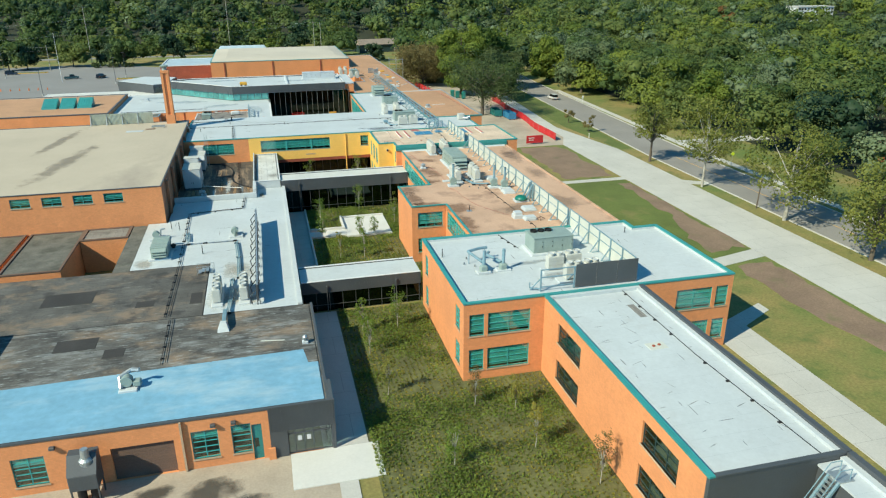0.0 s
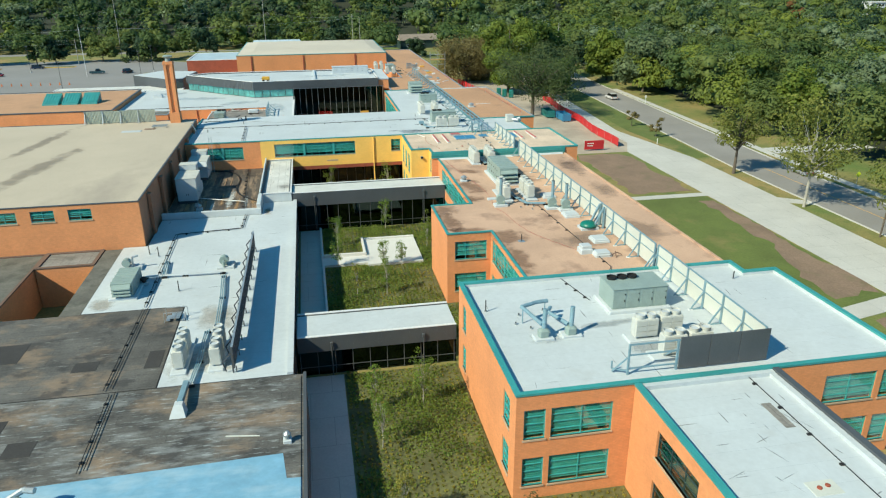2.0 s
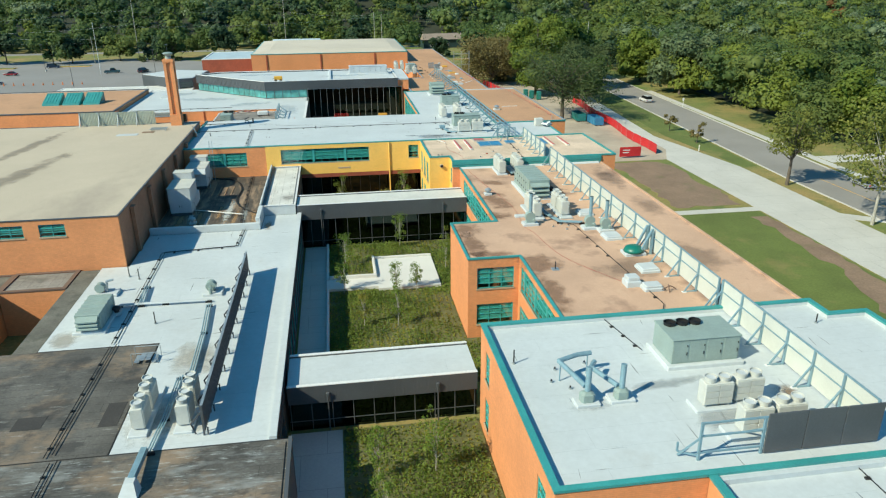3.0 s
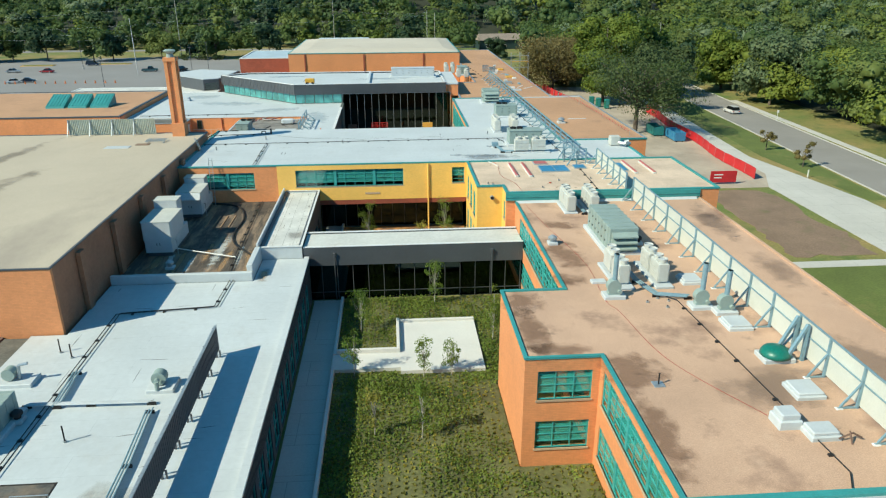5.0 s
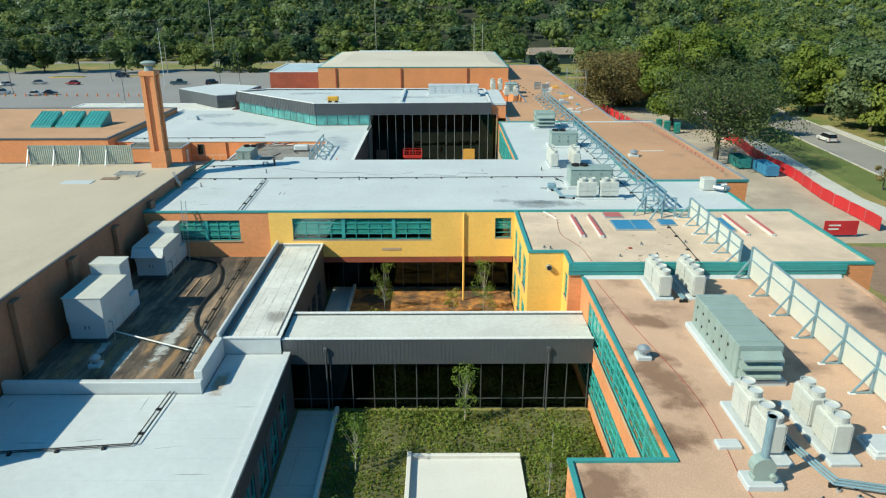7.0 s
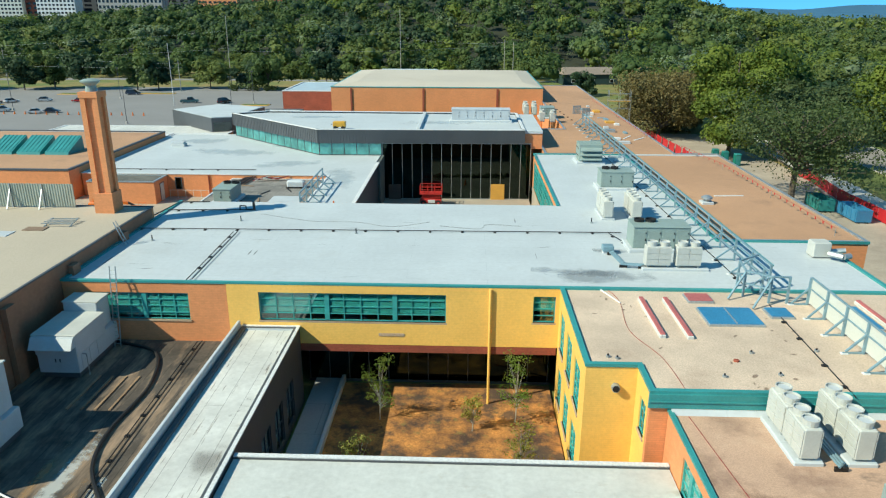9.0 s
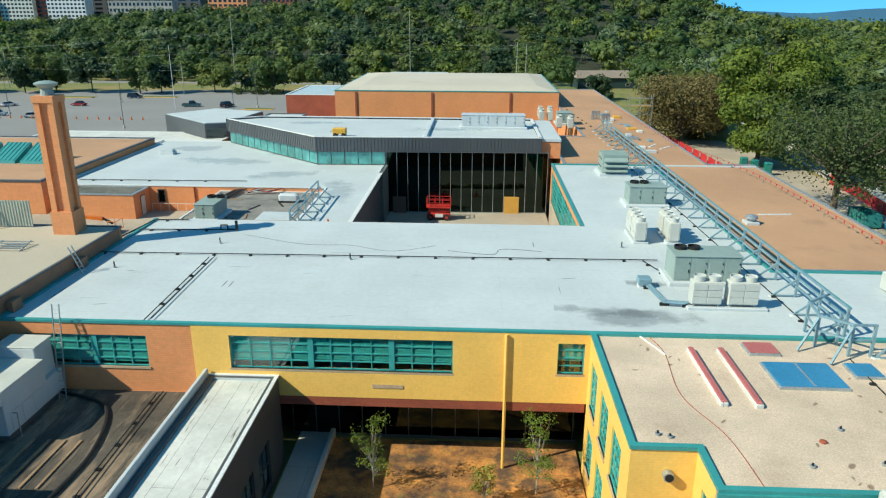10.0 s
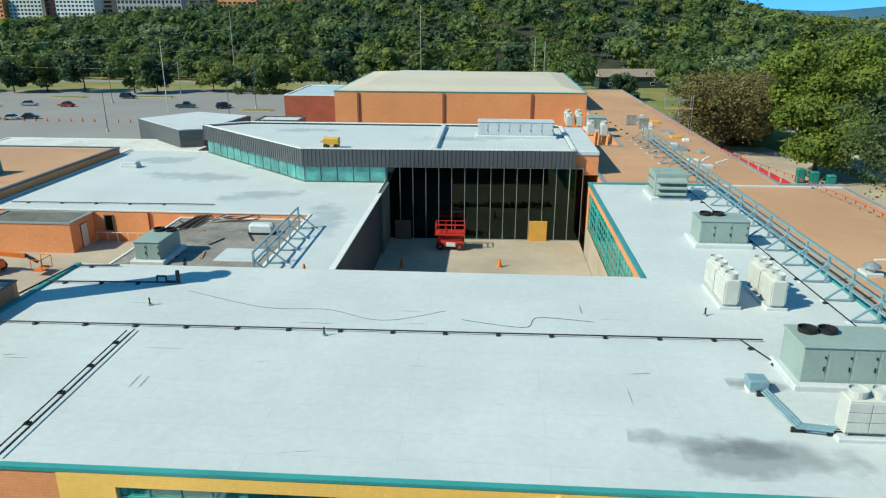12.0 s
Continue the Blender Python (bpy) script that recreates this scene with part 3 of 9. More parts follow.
s.f = [(j * len(xs) + i, j * len(xs) + i + 1, (j + 1) * len(xs) + i + 1, (j + 1) * len(xs) + i) for j in range(len(ys) - 1) for i in range(len(xs) - 1)]
ground = single("ground", s, MAT["grass"], "dry green grass and open land, leaf litter painted shade-dark under the woods", "ground", kind="structure", smooth=True)
# wooded cells get the litter with its painted shade
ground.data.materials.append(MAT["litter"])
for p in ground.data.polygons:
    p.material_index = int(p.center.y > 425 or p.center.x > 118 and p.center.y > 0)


def sheet(name, pts, mat, label, category="pavement", top=0.03):
    return single(name, Shape().prism(pts, -0.3, top), MAT[mat], label, category, kind="structure")


def strip(x0, y0, x1, y1):
    return [(x0, y0), (x1, y0), (x1, y1), (x0, y1)]


def ragged(pts, seed, amp=0.9, step=1.6):
    """An outline whose long sides wander unevenly, as earth meets grass."""
    r, out = np.random.default_rng(seed), []
    for (xa, ya), (xb, yb) in zip(pts, pts[1:] + pts[:1]):
        n = max(1, int(math.hypot(xb - xa, yb - ya) / step))
        for k in range(n):
            f = k / n
            w = amp * (noise.noise(Vector((xa * 0.3 + f * n * 0.35, ya * 0.3, seed))) + 0.25 * r.normal()) if k else 0
            dx, dy = (yb - ya) / math.hypot(xb - xa, yb - ya), -(xb - xa) / math.hypot(xb - xa, yb - ya)
            out.append((xa + (xb - xa) * f + dx * w, ya + (yb - ya) * f + dy * w))
    return out


ROAD = [(88.5, -150), (88.8, 140), (94.5, 250), (104, 400)]
sheet("road", ROAD[:1] + [(99.6, -150), (99.9, 140), (105.4, 250), (115, 400)] + ROAD[:0:-1], "asphalt", "grey asphalt two-lane street", "road", 0.02)
for dx in (-0.25, 11.05):
    s = Shape()
    for (xa, ya), (xb, yb) in zip(ROAD[:-1], ROAD[1:]):
        s.prism([(xa + dx, ya), (xa + dx + 0.25, ya), (xb + dx + 0.25, yb), (xb + dx, yb)], -0.2, 0.14)
    single("kerb", s, MAT["concrete"], "pale concrete kerb along the street", "kerb", "street kerbs", "structure")
s = Shape()
for k in range(60):
    y = -100 + k * 4
    s.box(94.2, y, 0.02, 94.34, y + 4, 0.026)
single("road_marking", s, MAT["yellow_machine"], "worn yellow centre line on the street", "road marking", kind="structure")
sheet("pavement_drive", [(74, -60), (84.6, -60), (85, 150), (80.5, 178), (90, 300), (86.5, 300), (77.5, 224), (77.5, 166), (74, 158)], "concrete", "pale new concrete drive beside the school", top=0.06)
sheet("pavement_far_side", [(101.6, -60), (103.4, -60), (103.6, 150), (107.5, 240), (105.7, 240), (101.8, 150)], "concrete", "pale concrete footpath beyond the street", top=0.05)
sheet("pavement_yard", [(52, 158), (73.99, 158), (77.49, 166), (77.49, 236), (72, 268), (52, 268)], "concrete_old", "dusty concrete building yard", top=0.04)
sheet("pavement_north_walk", strip(48.2, 125.3, 73.98, 127.1), "concrete", "pale concrete footpath from the wing to the drive", top=0.05)
sheet("pavement_south_walk", [(51.5, 79.6), (66, 79.6), (73.98, 81.4), (73.98, 84.4), (66, 82.4), (51.5, 82.4)], "concrete", "pale concrete footpath from the wing to the drive", top=0.05)
sheet("pavement_east_walk", [(51.8, -20), (56.4, -20), (57.0, 62.5), (62.5, 65.5), (62.5, 67.6), (51.8, 62.6)], "concrete", "pale concrete footpath along the wing", top=0.05)
sheet("soil_strip_north", ragged([(62.0, 128.6), (72.6, 128.6), (72.8, 151), (71.2, 156.3), (62.4, 157.4)], 3, 1.0), "dirt", "bare brown earth with sparse grass", "soil", 0.04)
sheet("soil_strip_south", ragged([(70, 30), (73.4, 30), (73.4, 79.2), (67.6, 79.0), (66.8, 66)], 4, 1.0), "dirt", "bare brown earth with sparse grass", "soil", 0.04)
sheet("soil_strip_middle", ragged([(67.0, 84.6), (73.4, 85.2), (73.4, 122.6), (70.8, 122.8), (71.0, 104), (68.6, 96)], 6, 1.1), "dirt", "bare brown earth with sparse grass", "soil", 0.04)
sheet("lawn_north", strip(50, 82.5, 73.6, 125.2), "lawn", "green lawn beside the classroom wing", "lawn", 0.02)
sheet("lawn_verge", [(85.6, 150), (88.5, 150), (94.1, 250), (100, 330), (91, 330), (83, 178)], "lawn", "green grass verge beside the street", "lawn", 0.02)
sheet("pavement_cross_walk", [(85, 119), (88.5, 117), (88.5, 119.5), (85, 122)], "concrete", "pale concrete footpath across the verge", top=0.05)
sheet("pavement_far_drive", strip(104, 150, 128, 155), "concrete", "pale concrete driveway beyond the street", top=0.04)
sheet("pavement_service_yard", strip(-60, 5, 2.19, 51.4), "concrete_old", "stained concrete service yard", top=0.03)
sheet("pavement_entry", strip(2.2, 46.4, 10.0, 51.2), "concrete_new", "pale concrete apron before the entrance", top=0.10)
sheet("pavement_entry_edge", strip(2.2, 20, 5.99, 46.39), "concrete_old", "stained concrete beside the entrance path", top=0.03)
sheet("pavement_entry_path", strip(6.0, 20, 7.6, 46.39), "concrete", "pale concrete path to the entrance", top=0.08)
# car park to the north-west
sheet("pavement_car_park", [(-230, 235), (-40, 235), (-12, 262), (-40, 350), (-70, 372), (-230, 352)], "asphalt_lot", "light grey asphalt car park", top=0.02)
sheet("road_north", [(-420, 360), (-140, 396), (200, 398), (200, 406), (-140, 405), (-420, 369)], "asphalt_lot", "grey street beyond the car park", "road", 0.03)
sheet("pavement_gym_yard", strip(-44, 235.5, -12.3, 300), "concrete_old", "concrete yard beside the gymnasium", top=0.035)

# planted courts
sheet("bed_south", [(9.3, 20), (29.0, 20), (29.0, 59.0), (20.3, 59.0), (20.3, 78.9), (9.3, 78.9)], "soil", "planted court bed of dark soil", "planting bed", 0.08)
sheet("bed_middle", [(8.2, 84.4), (27, 84.4), (27, 92.4), (21.9, 92.4), (21.9, 103.3), (27, 103.3), (27, 120.6), (8.2, 120.6)], "soil", "planted court bed of dark soil", "planting bed", 0.10)
sheet("bed_north", [(6.9, 125.4), (27, 125.4), (27, 128.9), (23.1, 128.9), (23.1, 143.5), (6.9, 143.5)], "mulch", "court bed of dark earth and orange wood chips", "planting bed", 0.20)
sheet("pavement_court_south", strip(5.1, 51.21, 9.2, 78.9), "concrete", "pale concrete walk along the shaded wall", top=0.12)
sheet("pavement_court_middle", strip(5.1, 84.3, 7.9, 120.6), "concrete", "pale concrete walk along the shaded wall", top=0.14)
sheet("pavement_court_north", strip(4.5, 125.4, 6.6, 144), "concrete", "pale concrete walk along the shaded wall", top=0.3)
sheet("pavement_terrace", [(7.9, 105.9), (13.9, 105.9), (13.9, 105.3), (21.2, 105.3), (21.2, 114.6), (13.9, 114.6), (13.9, 108.5), (7.9, 108.5)], "concrete_new", "pale concrete terrace in the court", top=0.42)
s = Shape()
s.bev(7.9, 84.3, 0, 8.2, 105.9, 0.55, 0.04)
s.bev(7.9, 108.5, 0, 8.2, 120.6, 0.55, 0.04)
s.bev(8.2, 108.5, 0, 13.9, 108.8, 0.85, 0.04)
s.bev(13.6, 108.8, 0, 13.9, 114.6, 0.85, 0.04)
s.bev(13.9, 114.3, 0, 21.2, 114.6, 0.70, 0.04)
s.bev(6.6, 125.4, 0, 6.9, 144, 0.65, 0.04)
single("seat_wall", s, MAT["concrete_new"], "low pale concrete seat wall round the terrace", "low wall", kind="structure")
s = Shape()
for k in range(7):
    s.box(5.11, 88 + k * 4.6, 0.14, 7.89, 88.03 + k * 4.6, 0.146)
single("trim", s, MAT["concrete_old"], "joints of the concrete walk", "joints", kind="structure")

# ---- the school, wing by wing ----
def shrink(pts, d):
    """An axis-aligned outline, anticlockwise, moved inwards by d."""
    out = []
    for i, (x, y) in enumerate(pts):
        ox = oy = 0
        for (xa, ya), (xb, yb) in ((pts[i - 1], pts[i]), (pts[i], pts[(i + 1) % len(pts)])):
            dx, dy = (xb > xa) - (xb < xa), (yb > ya) - (yb < ya)
            ox, oy = ox - dy * d, oy + dx * d
        out.append((x + ox, y + oy))
    return out


def wing(name, label, pts, z0, z1, wall_mat, roof_mat, drop=0.3, trim="teal_trim", trim_h=0.14, holes=None, walls=None, lining="membrane", trim_w=0.42, category="school wing", floors=(0.2, 4.3), trims=None, bare=()):
    """A wing: walls with real openings, a roof, a coping. holes: by edge number, lists of (from, to, sill, head). walls: materials by edge."""
    wing_ob = thing(name, label, category, at=(0, 0, 0))
    n, t = len(pts), 0.35
    holes, walls = holes or {}, walls or {}
    for i in range(n):
        (xa, ya), (xb, yb) = pts[i], pts[(i + 1) % n]
        side = "s" if xb > xa else "n" if xb < xa else "e" if yb > ya else "w"
        u = sorted((xa, xb) if side in "sn" else (ya, yb))
        c = ya if side in "sn" else xa
        if side in "ew":
            for (px, py), (qx, qy), (rx, ry), end in ((pts[i - 1], pts[i], pts[(i + 1) % n], 0), (pts[i], pts[(i + 1) % n], pts[(i + 2) % n], 1)):
                if (qx - px) * (ry - qy) - (qy - py) * (rx - qx) > 0:
                    at_low = (qy == u[0])
                    u[0 if at_low else 1] += t if at_low else -t
        s = wall_cells(Shape(), side, c, u[0], u[1], z0, z1 - drop - 0.01 if drop <= 0.1 else z1, t, holes.get(i, []))
        part("wall", s, MAT[walls.get(i, wall_mat)], wing_ob)
    part("roof", Shape().prism(shrink(pts, 0.05), z1 - drop - 0.3, z1 - drop), MAT[roof_mat], wing_ob)
    for z in floors:
        if z < z1 - 1.5:
            part("floor_slab", Shape().prism(shrink(pts, 0.36), z - 0.2, z), MAT["inside"], wing_ob)
    if trim:
        for i in [k for k in range(n) if k not in bare]:
            part("coping", Shape().coping(shrink(pts, -0.06), trim_w, z1 - (drop + 0.02 if drop <= 0.1 else 0.03), z1 + trim_h, i), MAT[(trims or {}).get(i, trim)], wing_ob)
            if drop > 0.06:
                part("parapet_lining", Shape().coping(shrink(pts, 0.353), 0.03, z1 - drop - 0.02, z1 - 0.031, i), MAT[lining], wing_ob)
    return wing_ob


# classroom wing A with the long wing C to its south
A = [(20.4, 59.1), (51.5, 59.1), (51.5, 75.9), (48.2, 75.9), (48.2, 78.4), (20.4, 78.4)]
UP, LOW = (5.2, 7.65), (1.15, 3.6)
a_south = [(21.0, 22.6, *UP), (23.0, 27.6, *UP), (21.0, 22.6, *LOW), (23.0, 27.6, *LOW), (44.6, 49.0, *UP), (49.5, 51.0, *UP), (44.6, 49.0, *LOW), (49.5, 51.0, *LOW)]
a_west = [(60.6, 62.3, *UP), (60.6, 62.3, *LOW), (75.2, 76.6, *UP), (75.2, 76.6, *LOW)]
wing_a = wing("classroom_wing", "two-storey orange brick classroom wing with teal coping and white roof", A, 0, 8.9, "brick", "membrane", holes={0: a_south, 5: a_west})
for h in a_south:
    window(wing_a, "s", 59.1, *h, 2 if h[1] - h[0] > 2 else 1, 4, MAT["teal_window"], blind=0.88)
for h in a_west:
    window(wing_a, "w", 20.4, *h, 2, 4, MAT["teal_window"], blind=0.88)
C = [(29.1, 29.9), (40.2, 29.9), (40.2, 59.05), (29.1, 59.05)]
c_west = [(a, b, *z) for a, b in ((50.0, 55.3), (33.4, 38.5)) for z in ((5.5, 7.65), (1.45, 3.6))]
wing_c = wing("classroom_wing", "long orange brick wing with white roof and dark east edge", C, 0, 8.85, "brick", "membrane", holes={3: c_west}, walls={0: "charcoal"}, trim=None)
for h in c_west:
    window(wing_c, "w", 29.1, *h, 3, 3, MAT["dark_window"], deep=0.2)
part("coping", Shape().box(29.02, 29.9, 8.82, 29.5, 59.03, 9.0), MAT["teal_trim"], wing_c, "teal metal coping")
part("coping", Shape().box(39.8, 29.9, 8.82, 40.3, 59.03, 9.02), MAT["charcoal"], wing_c, "dark metal coping")
part("annex_wall", Shape().box(37.6, 4, 0, 40.2, 29.84, 8.3), MAT["charcoal"], wing_c, "charcoal wall of the narrow end block")
part("annex_roof", Shape().box(37.5, 4, 8.3, 39.79, 29.84, 8.46).box(39.3, 4, 8.46, 39.79, 29.84, 8.7), MAT["membrane"], wing_c, "lower white roof of the end block")
part("coping", Shape().box(39.8, 4, 8.46, 40.3, 29.84, 9.02), MAT["charcoal"], wing_c, "dark metal coping")
part("coping", Shape().box(29.51, 29.85, 8.82, 39.79, 30.25, 8.98), MAT["charcoal"], wing_c, "dark metal coping")
part("parapet_lining", Shape().box(39.36, 30.3, 8.5, 39.79, 58.62, 8.83), MAT["membrane"], wing_c)
part("upstand", Shape().box(29.5, 58.63, 8.5, 39.79, 59.04, 8.88), MAT["membrane"], wing_c, "white membrane upstand")

# classroom wing B, with its bay into the court
B = [(27.1, 78.45), (48.0, 78.45), (48.0, 126.4), (27.1, 126.4), (27.1, 103.2), (22.0, 103.2), (22.0, 92.5), (27.1, 92.5)]
bs = [(22.9, 26.6, 5.4, 7.6), (22.9, 26.6, 1.5, 3.7)]
bn = [(104.2, 123.4, 5.3, 7.9), (106, 123.4, 1.2, 3.7)]
bw = [(79.5, 91.8, 5.3, 7.9), (84.6, 91.8, 1.2, 3.7)]
wing_b = wing("classroom_wing", "two-storey orange brick wing with a brown gravel roof", B, 0, 8.6, "brick", "roof_brown", drop=0.04, trim_h=0.10, trim_w=0.25, holes={3: bn, 6: bs, 7: bw}, trims={1: "roof_brown"})
for h in bs:
    window(wing_b, "s", 92.5, *h, 3, 4, MAT["teal_window"], blind=0.8)
for h in bn + bw:
    n = round((h[1] - h[0]) / 1.2)
    window(wing_b, "w", 27.1, *h, n, 4, MAT["teal_window"], thick_cols=range(3, n, 3), blind=0.7)

# yellow wing Y and the wing D across
Y = [(26.1, 126.45), (50.2, 126.45), (50.2, 140.85), (23.2, 140.85), (23.2, 129.3), (26.1, 129.3)]
yw = [(137.9, 139.9, 5.4, 8.3), (134.4, 136.6, 5.4, 8.3), (131.0, 133.2, 5.4, 8.3), (137.9, 139.9, 1.4, 4.0), (134.4, 136.6, 1.4, 4.0), (131.0, 133.2, 1.4, 4.0)]
wing_y = wing("yellow_wing", "yellow painted brick wing with a tan gravel roof", Y, 0, 9.65, "yellow_paint", "roof_tan", drop=0.05, trim_h=0.12, trim_w=0.3, holes={3: yw, 5: [(127.1, 128.3, 6.4, 8.4)]}, walls={0: "brick", 1: "brick"})
for h in yw:
    window(wing_y, "w", 23.2, *h, 2, 5, MAT["teal_window"], blind=0.8)
window(wing_y, "w", 26.1, 127.1, 128.3, 6.4, 8.4, 2, 3, MAT["teal_window"])
part("fascia", Shape().box(26.0, 126.30, 8.80, 48.0, 126.44, 9.60).box(26.0, 126.24, 9.16, 48.0, 126.298, 9.24), MAT["teal_trim"], wing_y, "deep teal metal fascia")
part("flashing", Shape().add([(27.2, 125.95, 8.5), (47.6, 125.95, 8.5), (47.6, 126.29, 8.5), (27.2, 126.29, 8.5), (27.2, 126.2, 8.79), (47.6, 126.2, 8.79), (47.6, 126.29, 8.79), (27.2, 126.29, 8.79)], [(3, 2, 1, 0), (4, 5, 6, 7), (0, 1, 5, 4), (1, 2, 6, 5), (2, 3, 7, 6), (3, 0, 4, 7)]), MAT["membrane"], wing_y, "white membrane flashing")
D = [(-13.2, 140.9), (46.8, 140.9), (46.8, 152.6), (38.2, 152.6), (38.2, 191.0), (25.6, 191.0), (25.6, 163.8), (-13.2, 163.8)]
ds = [(-11.7, -3.9, 6.65, 8.75), (1.3, 15.0, 6.75, 8.95), (21.3, 22.9, 6.9, 8.95)]
wing_d = wing("yellow_wing", "broad two-storey wing with white membrane roof and yellow court wall", D, 4.9, 9.6, "brick", "membrane", drop=0.04, trim_h=0.10, trim_w=0.3, floors=(5.6,),
              holes={0: ds, 5: [(166, 190, 5.2, 8.9)]}, walls={0: "brick"}, bare=(6,))
window(wing_d, "s", 140.9, *ds[0], 7, 4, MAT["teal_window"], thick_cols=(4,), blind=0.9)
window(wing_d, "s", 140.9, *ds[1], 11, 4, MAT["teal_window"], thick_cols=(4, 8), blind=0.72)
window(wing_d, "s", 140.9, *ds[2], 1, 4, MAT["teal_window"], blind=0.6)
window(wing_d, "w", 25.6, 166, 190, 5.2, 8.9, 20, 5, MAT["teal_window"], thick_cols=(5, 10, 15), blind=0.3)
s = wall_cells(Shape(), "s", 140.84, -1.0, 23.2, 4.91, 9.56, 0.055, [h for h in ds if h[0] > 0])
part("painted_face", s, MAT["yellow_paint"], wing_d, "yellow painted brick face")
part("band", Shape().box(3.8, 140.86, 4.3, 23.1, 141.3, 4.9), MAT["brick_red"], wing_d, "dark red brick band")
part("wall", Shape().box(25.6, 163.8, 0, 25.95, 191, 4.9), MAT["concrete_old"], wing_d)
part("wall", Shape().box(-13.2, 163.45, 0, 25.6, 163.79, 4.9), MAT["brick"], wing_d)
part("wall", Shape().box(46.45, 140.9, 0, 46.8, 152.6, 4.9), MAT["brick"], wing_d)
# glazed ground floor under wing D, set back; its gloom is painted in the dark soffit and back wall
s = Shape()
for k in range(13):
    s.box(4.0 + k * 1.58, 144.0, 0.2, 4.06 + k * 1.58, 144.12, 4.3)
s.box(3.9, 144.0, 4.1, 23.2, 144.14, 4.3)
s.box(3.9, 144.0, 0.05, 23.2, 144.14, 0.25)
fr = part("glazing_frame", s, MAT["charcoal"], wing_d, "dark aluminium glazing frame")
pn = part("pane", Shape().box(4.0, 144.05, 0.25, 23.1, 144.06, 4.1), MAT["glass_dark"], fr)
pn.visible_shadow = False
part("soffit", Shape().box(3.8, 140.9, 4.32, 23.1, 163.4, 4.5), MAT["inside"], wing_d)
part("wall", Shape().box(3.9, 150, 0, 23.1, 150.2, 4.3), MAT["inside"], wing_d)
s = Shape()
s.rod((18.2, 140.72, 0.2), (18.2, 140.72, 9.5), 0.10)
part("downpipe", s, MAT["yellow_paint"], wing_d, "yellow painted downpipe")

# north-east roofs R
R = [(38.25, 152.65), (51.0, 152.65), (51.0, 192.0), (45.2, 192.0), (45.2, 286), (32.6, 286), (32.6, 213), (27.2, 213), (27.2, 191.05), (38.25, 191.05)]
wing("north_wing", "long orange brick wing with a brown gravel roof", R, 0, 9.6, "brick", "roof_rust", drop=0.04, trim="galvanised", trim_h=0.10, trim_w=0.3, floors=())
single("trim", Shape().box(38.2, 152.56, 9.45, 51.08, 152.58, 9.72), MAT["teal_trim"], "teal metal fascia at the roof end", "fascia", kind="structure")

# west wing: one storey, dark and white roofs
gs = [(-19.8, -17.3, 0.9, 3.6), (-12.3, -7.3, 0.04, 3.3), (-5.9, -3.7, 1.0, 3.8), (-2.6, -0.95, 1.0, 3.9), (-0.9, -0.05, 0.06, 3.7), (-26.0, -22.2, 0.04, 2.9), (2.1, 6.0, 0.1, 2.7)]
wing_g = wing("service_wing", "one-storey orange brick service wing with a patched dark roof", [(-34, 51.3), (5.9, 51.3), (5.9, 71.6), (-34, 71.6)], 0, 5.1, "brick", "roof_scuffed", drop=0.10, trim="charcoal", trim_h=0.05, trim_w=0.25, bare=(2,), holes={0: gs}, lining="felt_black", walls={2: "felt_black", 1: "charcoal"}, floors=())
for h in (gs[0], gs[2], gs[3]):
    window(wing_g, "s", 51.3, *h, 2 if h is not gs[3] else 1, 5, MAT["teal_window"], blind=0.3)
rd = part("roller_door", Shape().box(-12.3, 51.6, 0.04, -7.3, 51.64, 3.3), MAT["shingles"], wing_g, "closed dark brown roller door")
slat = Shape().bev(0, 0, 0, 5.0, 0.05, 0.285, 0.02).mesh("slat")
slat.materials.append(MAT["shingles"])
for k in range(11):
    shared("slat", slat, rd, pose(-12.3, 51.545, 0.04 + k * 0.296))
dr = part("door", Shape().bev(-0.9, 51.42, 0.06, -0.05, 51.5, 3.0, 0.02).box(-0.9, 51.42, 3.0, -0.05, 51.5, 3.7), MAT["door_teal"], wing_g, "teal painted steel door")
part("door_pane", Shape().box(-0.75, 51.405, 1.3, -0.4, 51.419, 2.2), MAT["glass_teal"], dr)
part("door", Shape().box(-26.0, 51.42, 0.04, -22.2, 51.5, 2.9), MAT["door_teal"], wing_g, "teal painted steel double door")
# charcoal entrance corner
s = wall_cells(Shape(), "s", 51.1, 0.6, 6.3, 0.05, 5.25, 0.19, [(2.1, 6.0, 0.05, 2.7)])
s.box(5.92, 51.3, 2.9, 6.3, 54.5, 5.25)
for k in range(24):
    s.box(0.7 + k * 0.235, 51.06, 2.75, 0.76 + k * 0.235, 51.1, 5.2)
part("cladding", s, MAT["charcoal"], wing_g, "charcoal metal cladding round the entrance")
part("pier", Shape().box(0.35, 50.9, 0, 0.95, 51.09, 1.2), MAT["brick"], wing_g, "orange brick pier")
s = Shape()
for x in (2.1, 2.7, 3.5, 4.3, 5.9):
    s.box(x, 51.3, 0.1, x + 0.08, 51.42, 2.7)
s.box(2.1, 51.3, 2.1, 5.98, 51.41, 2.2).box(2.1, 51.3, 0.1, 5.98, 51.41, 0.2)
fr = part("entrance_door", s, MAT["charcoal"], wing_g, "glazed entrance doors in dark frames")
pn = part("pane", Shape().box(2.15, 51.35, 0.2, 5.95, 51.36, 2.65), MAT["glass"], fr)
part("roof_patch", Shape().prism([(-33.9, 51.6), (5.6, 51.6), (5.6, 58.4), (4.6, 58.5), (4.3, 61.2), (-33.9, 60.1)], 4.95, 5.012), MAT["membrane_blue"], wing_g, "pale blue coated roof strip")
s = Shape()
s.rod((-6.6, 51.15, 0.1), (-6.6, 51.15, 5.0), 0.09, square=True)
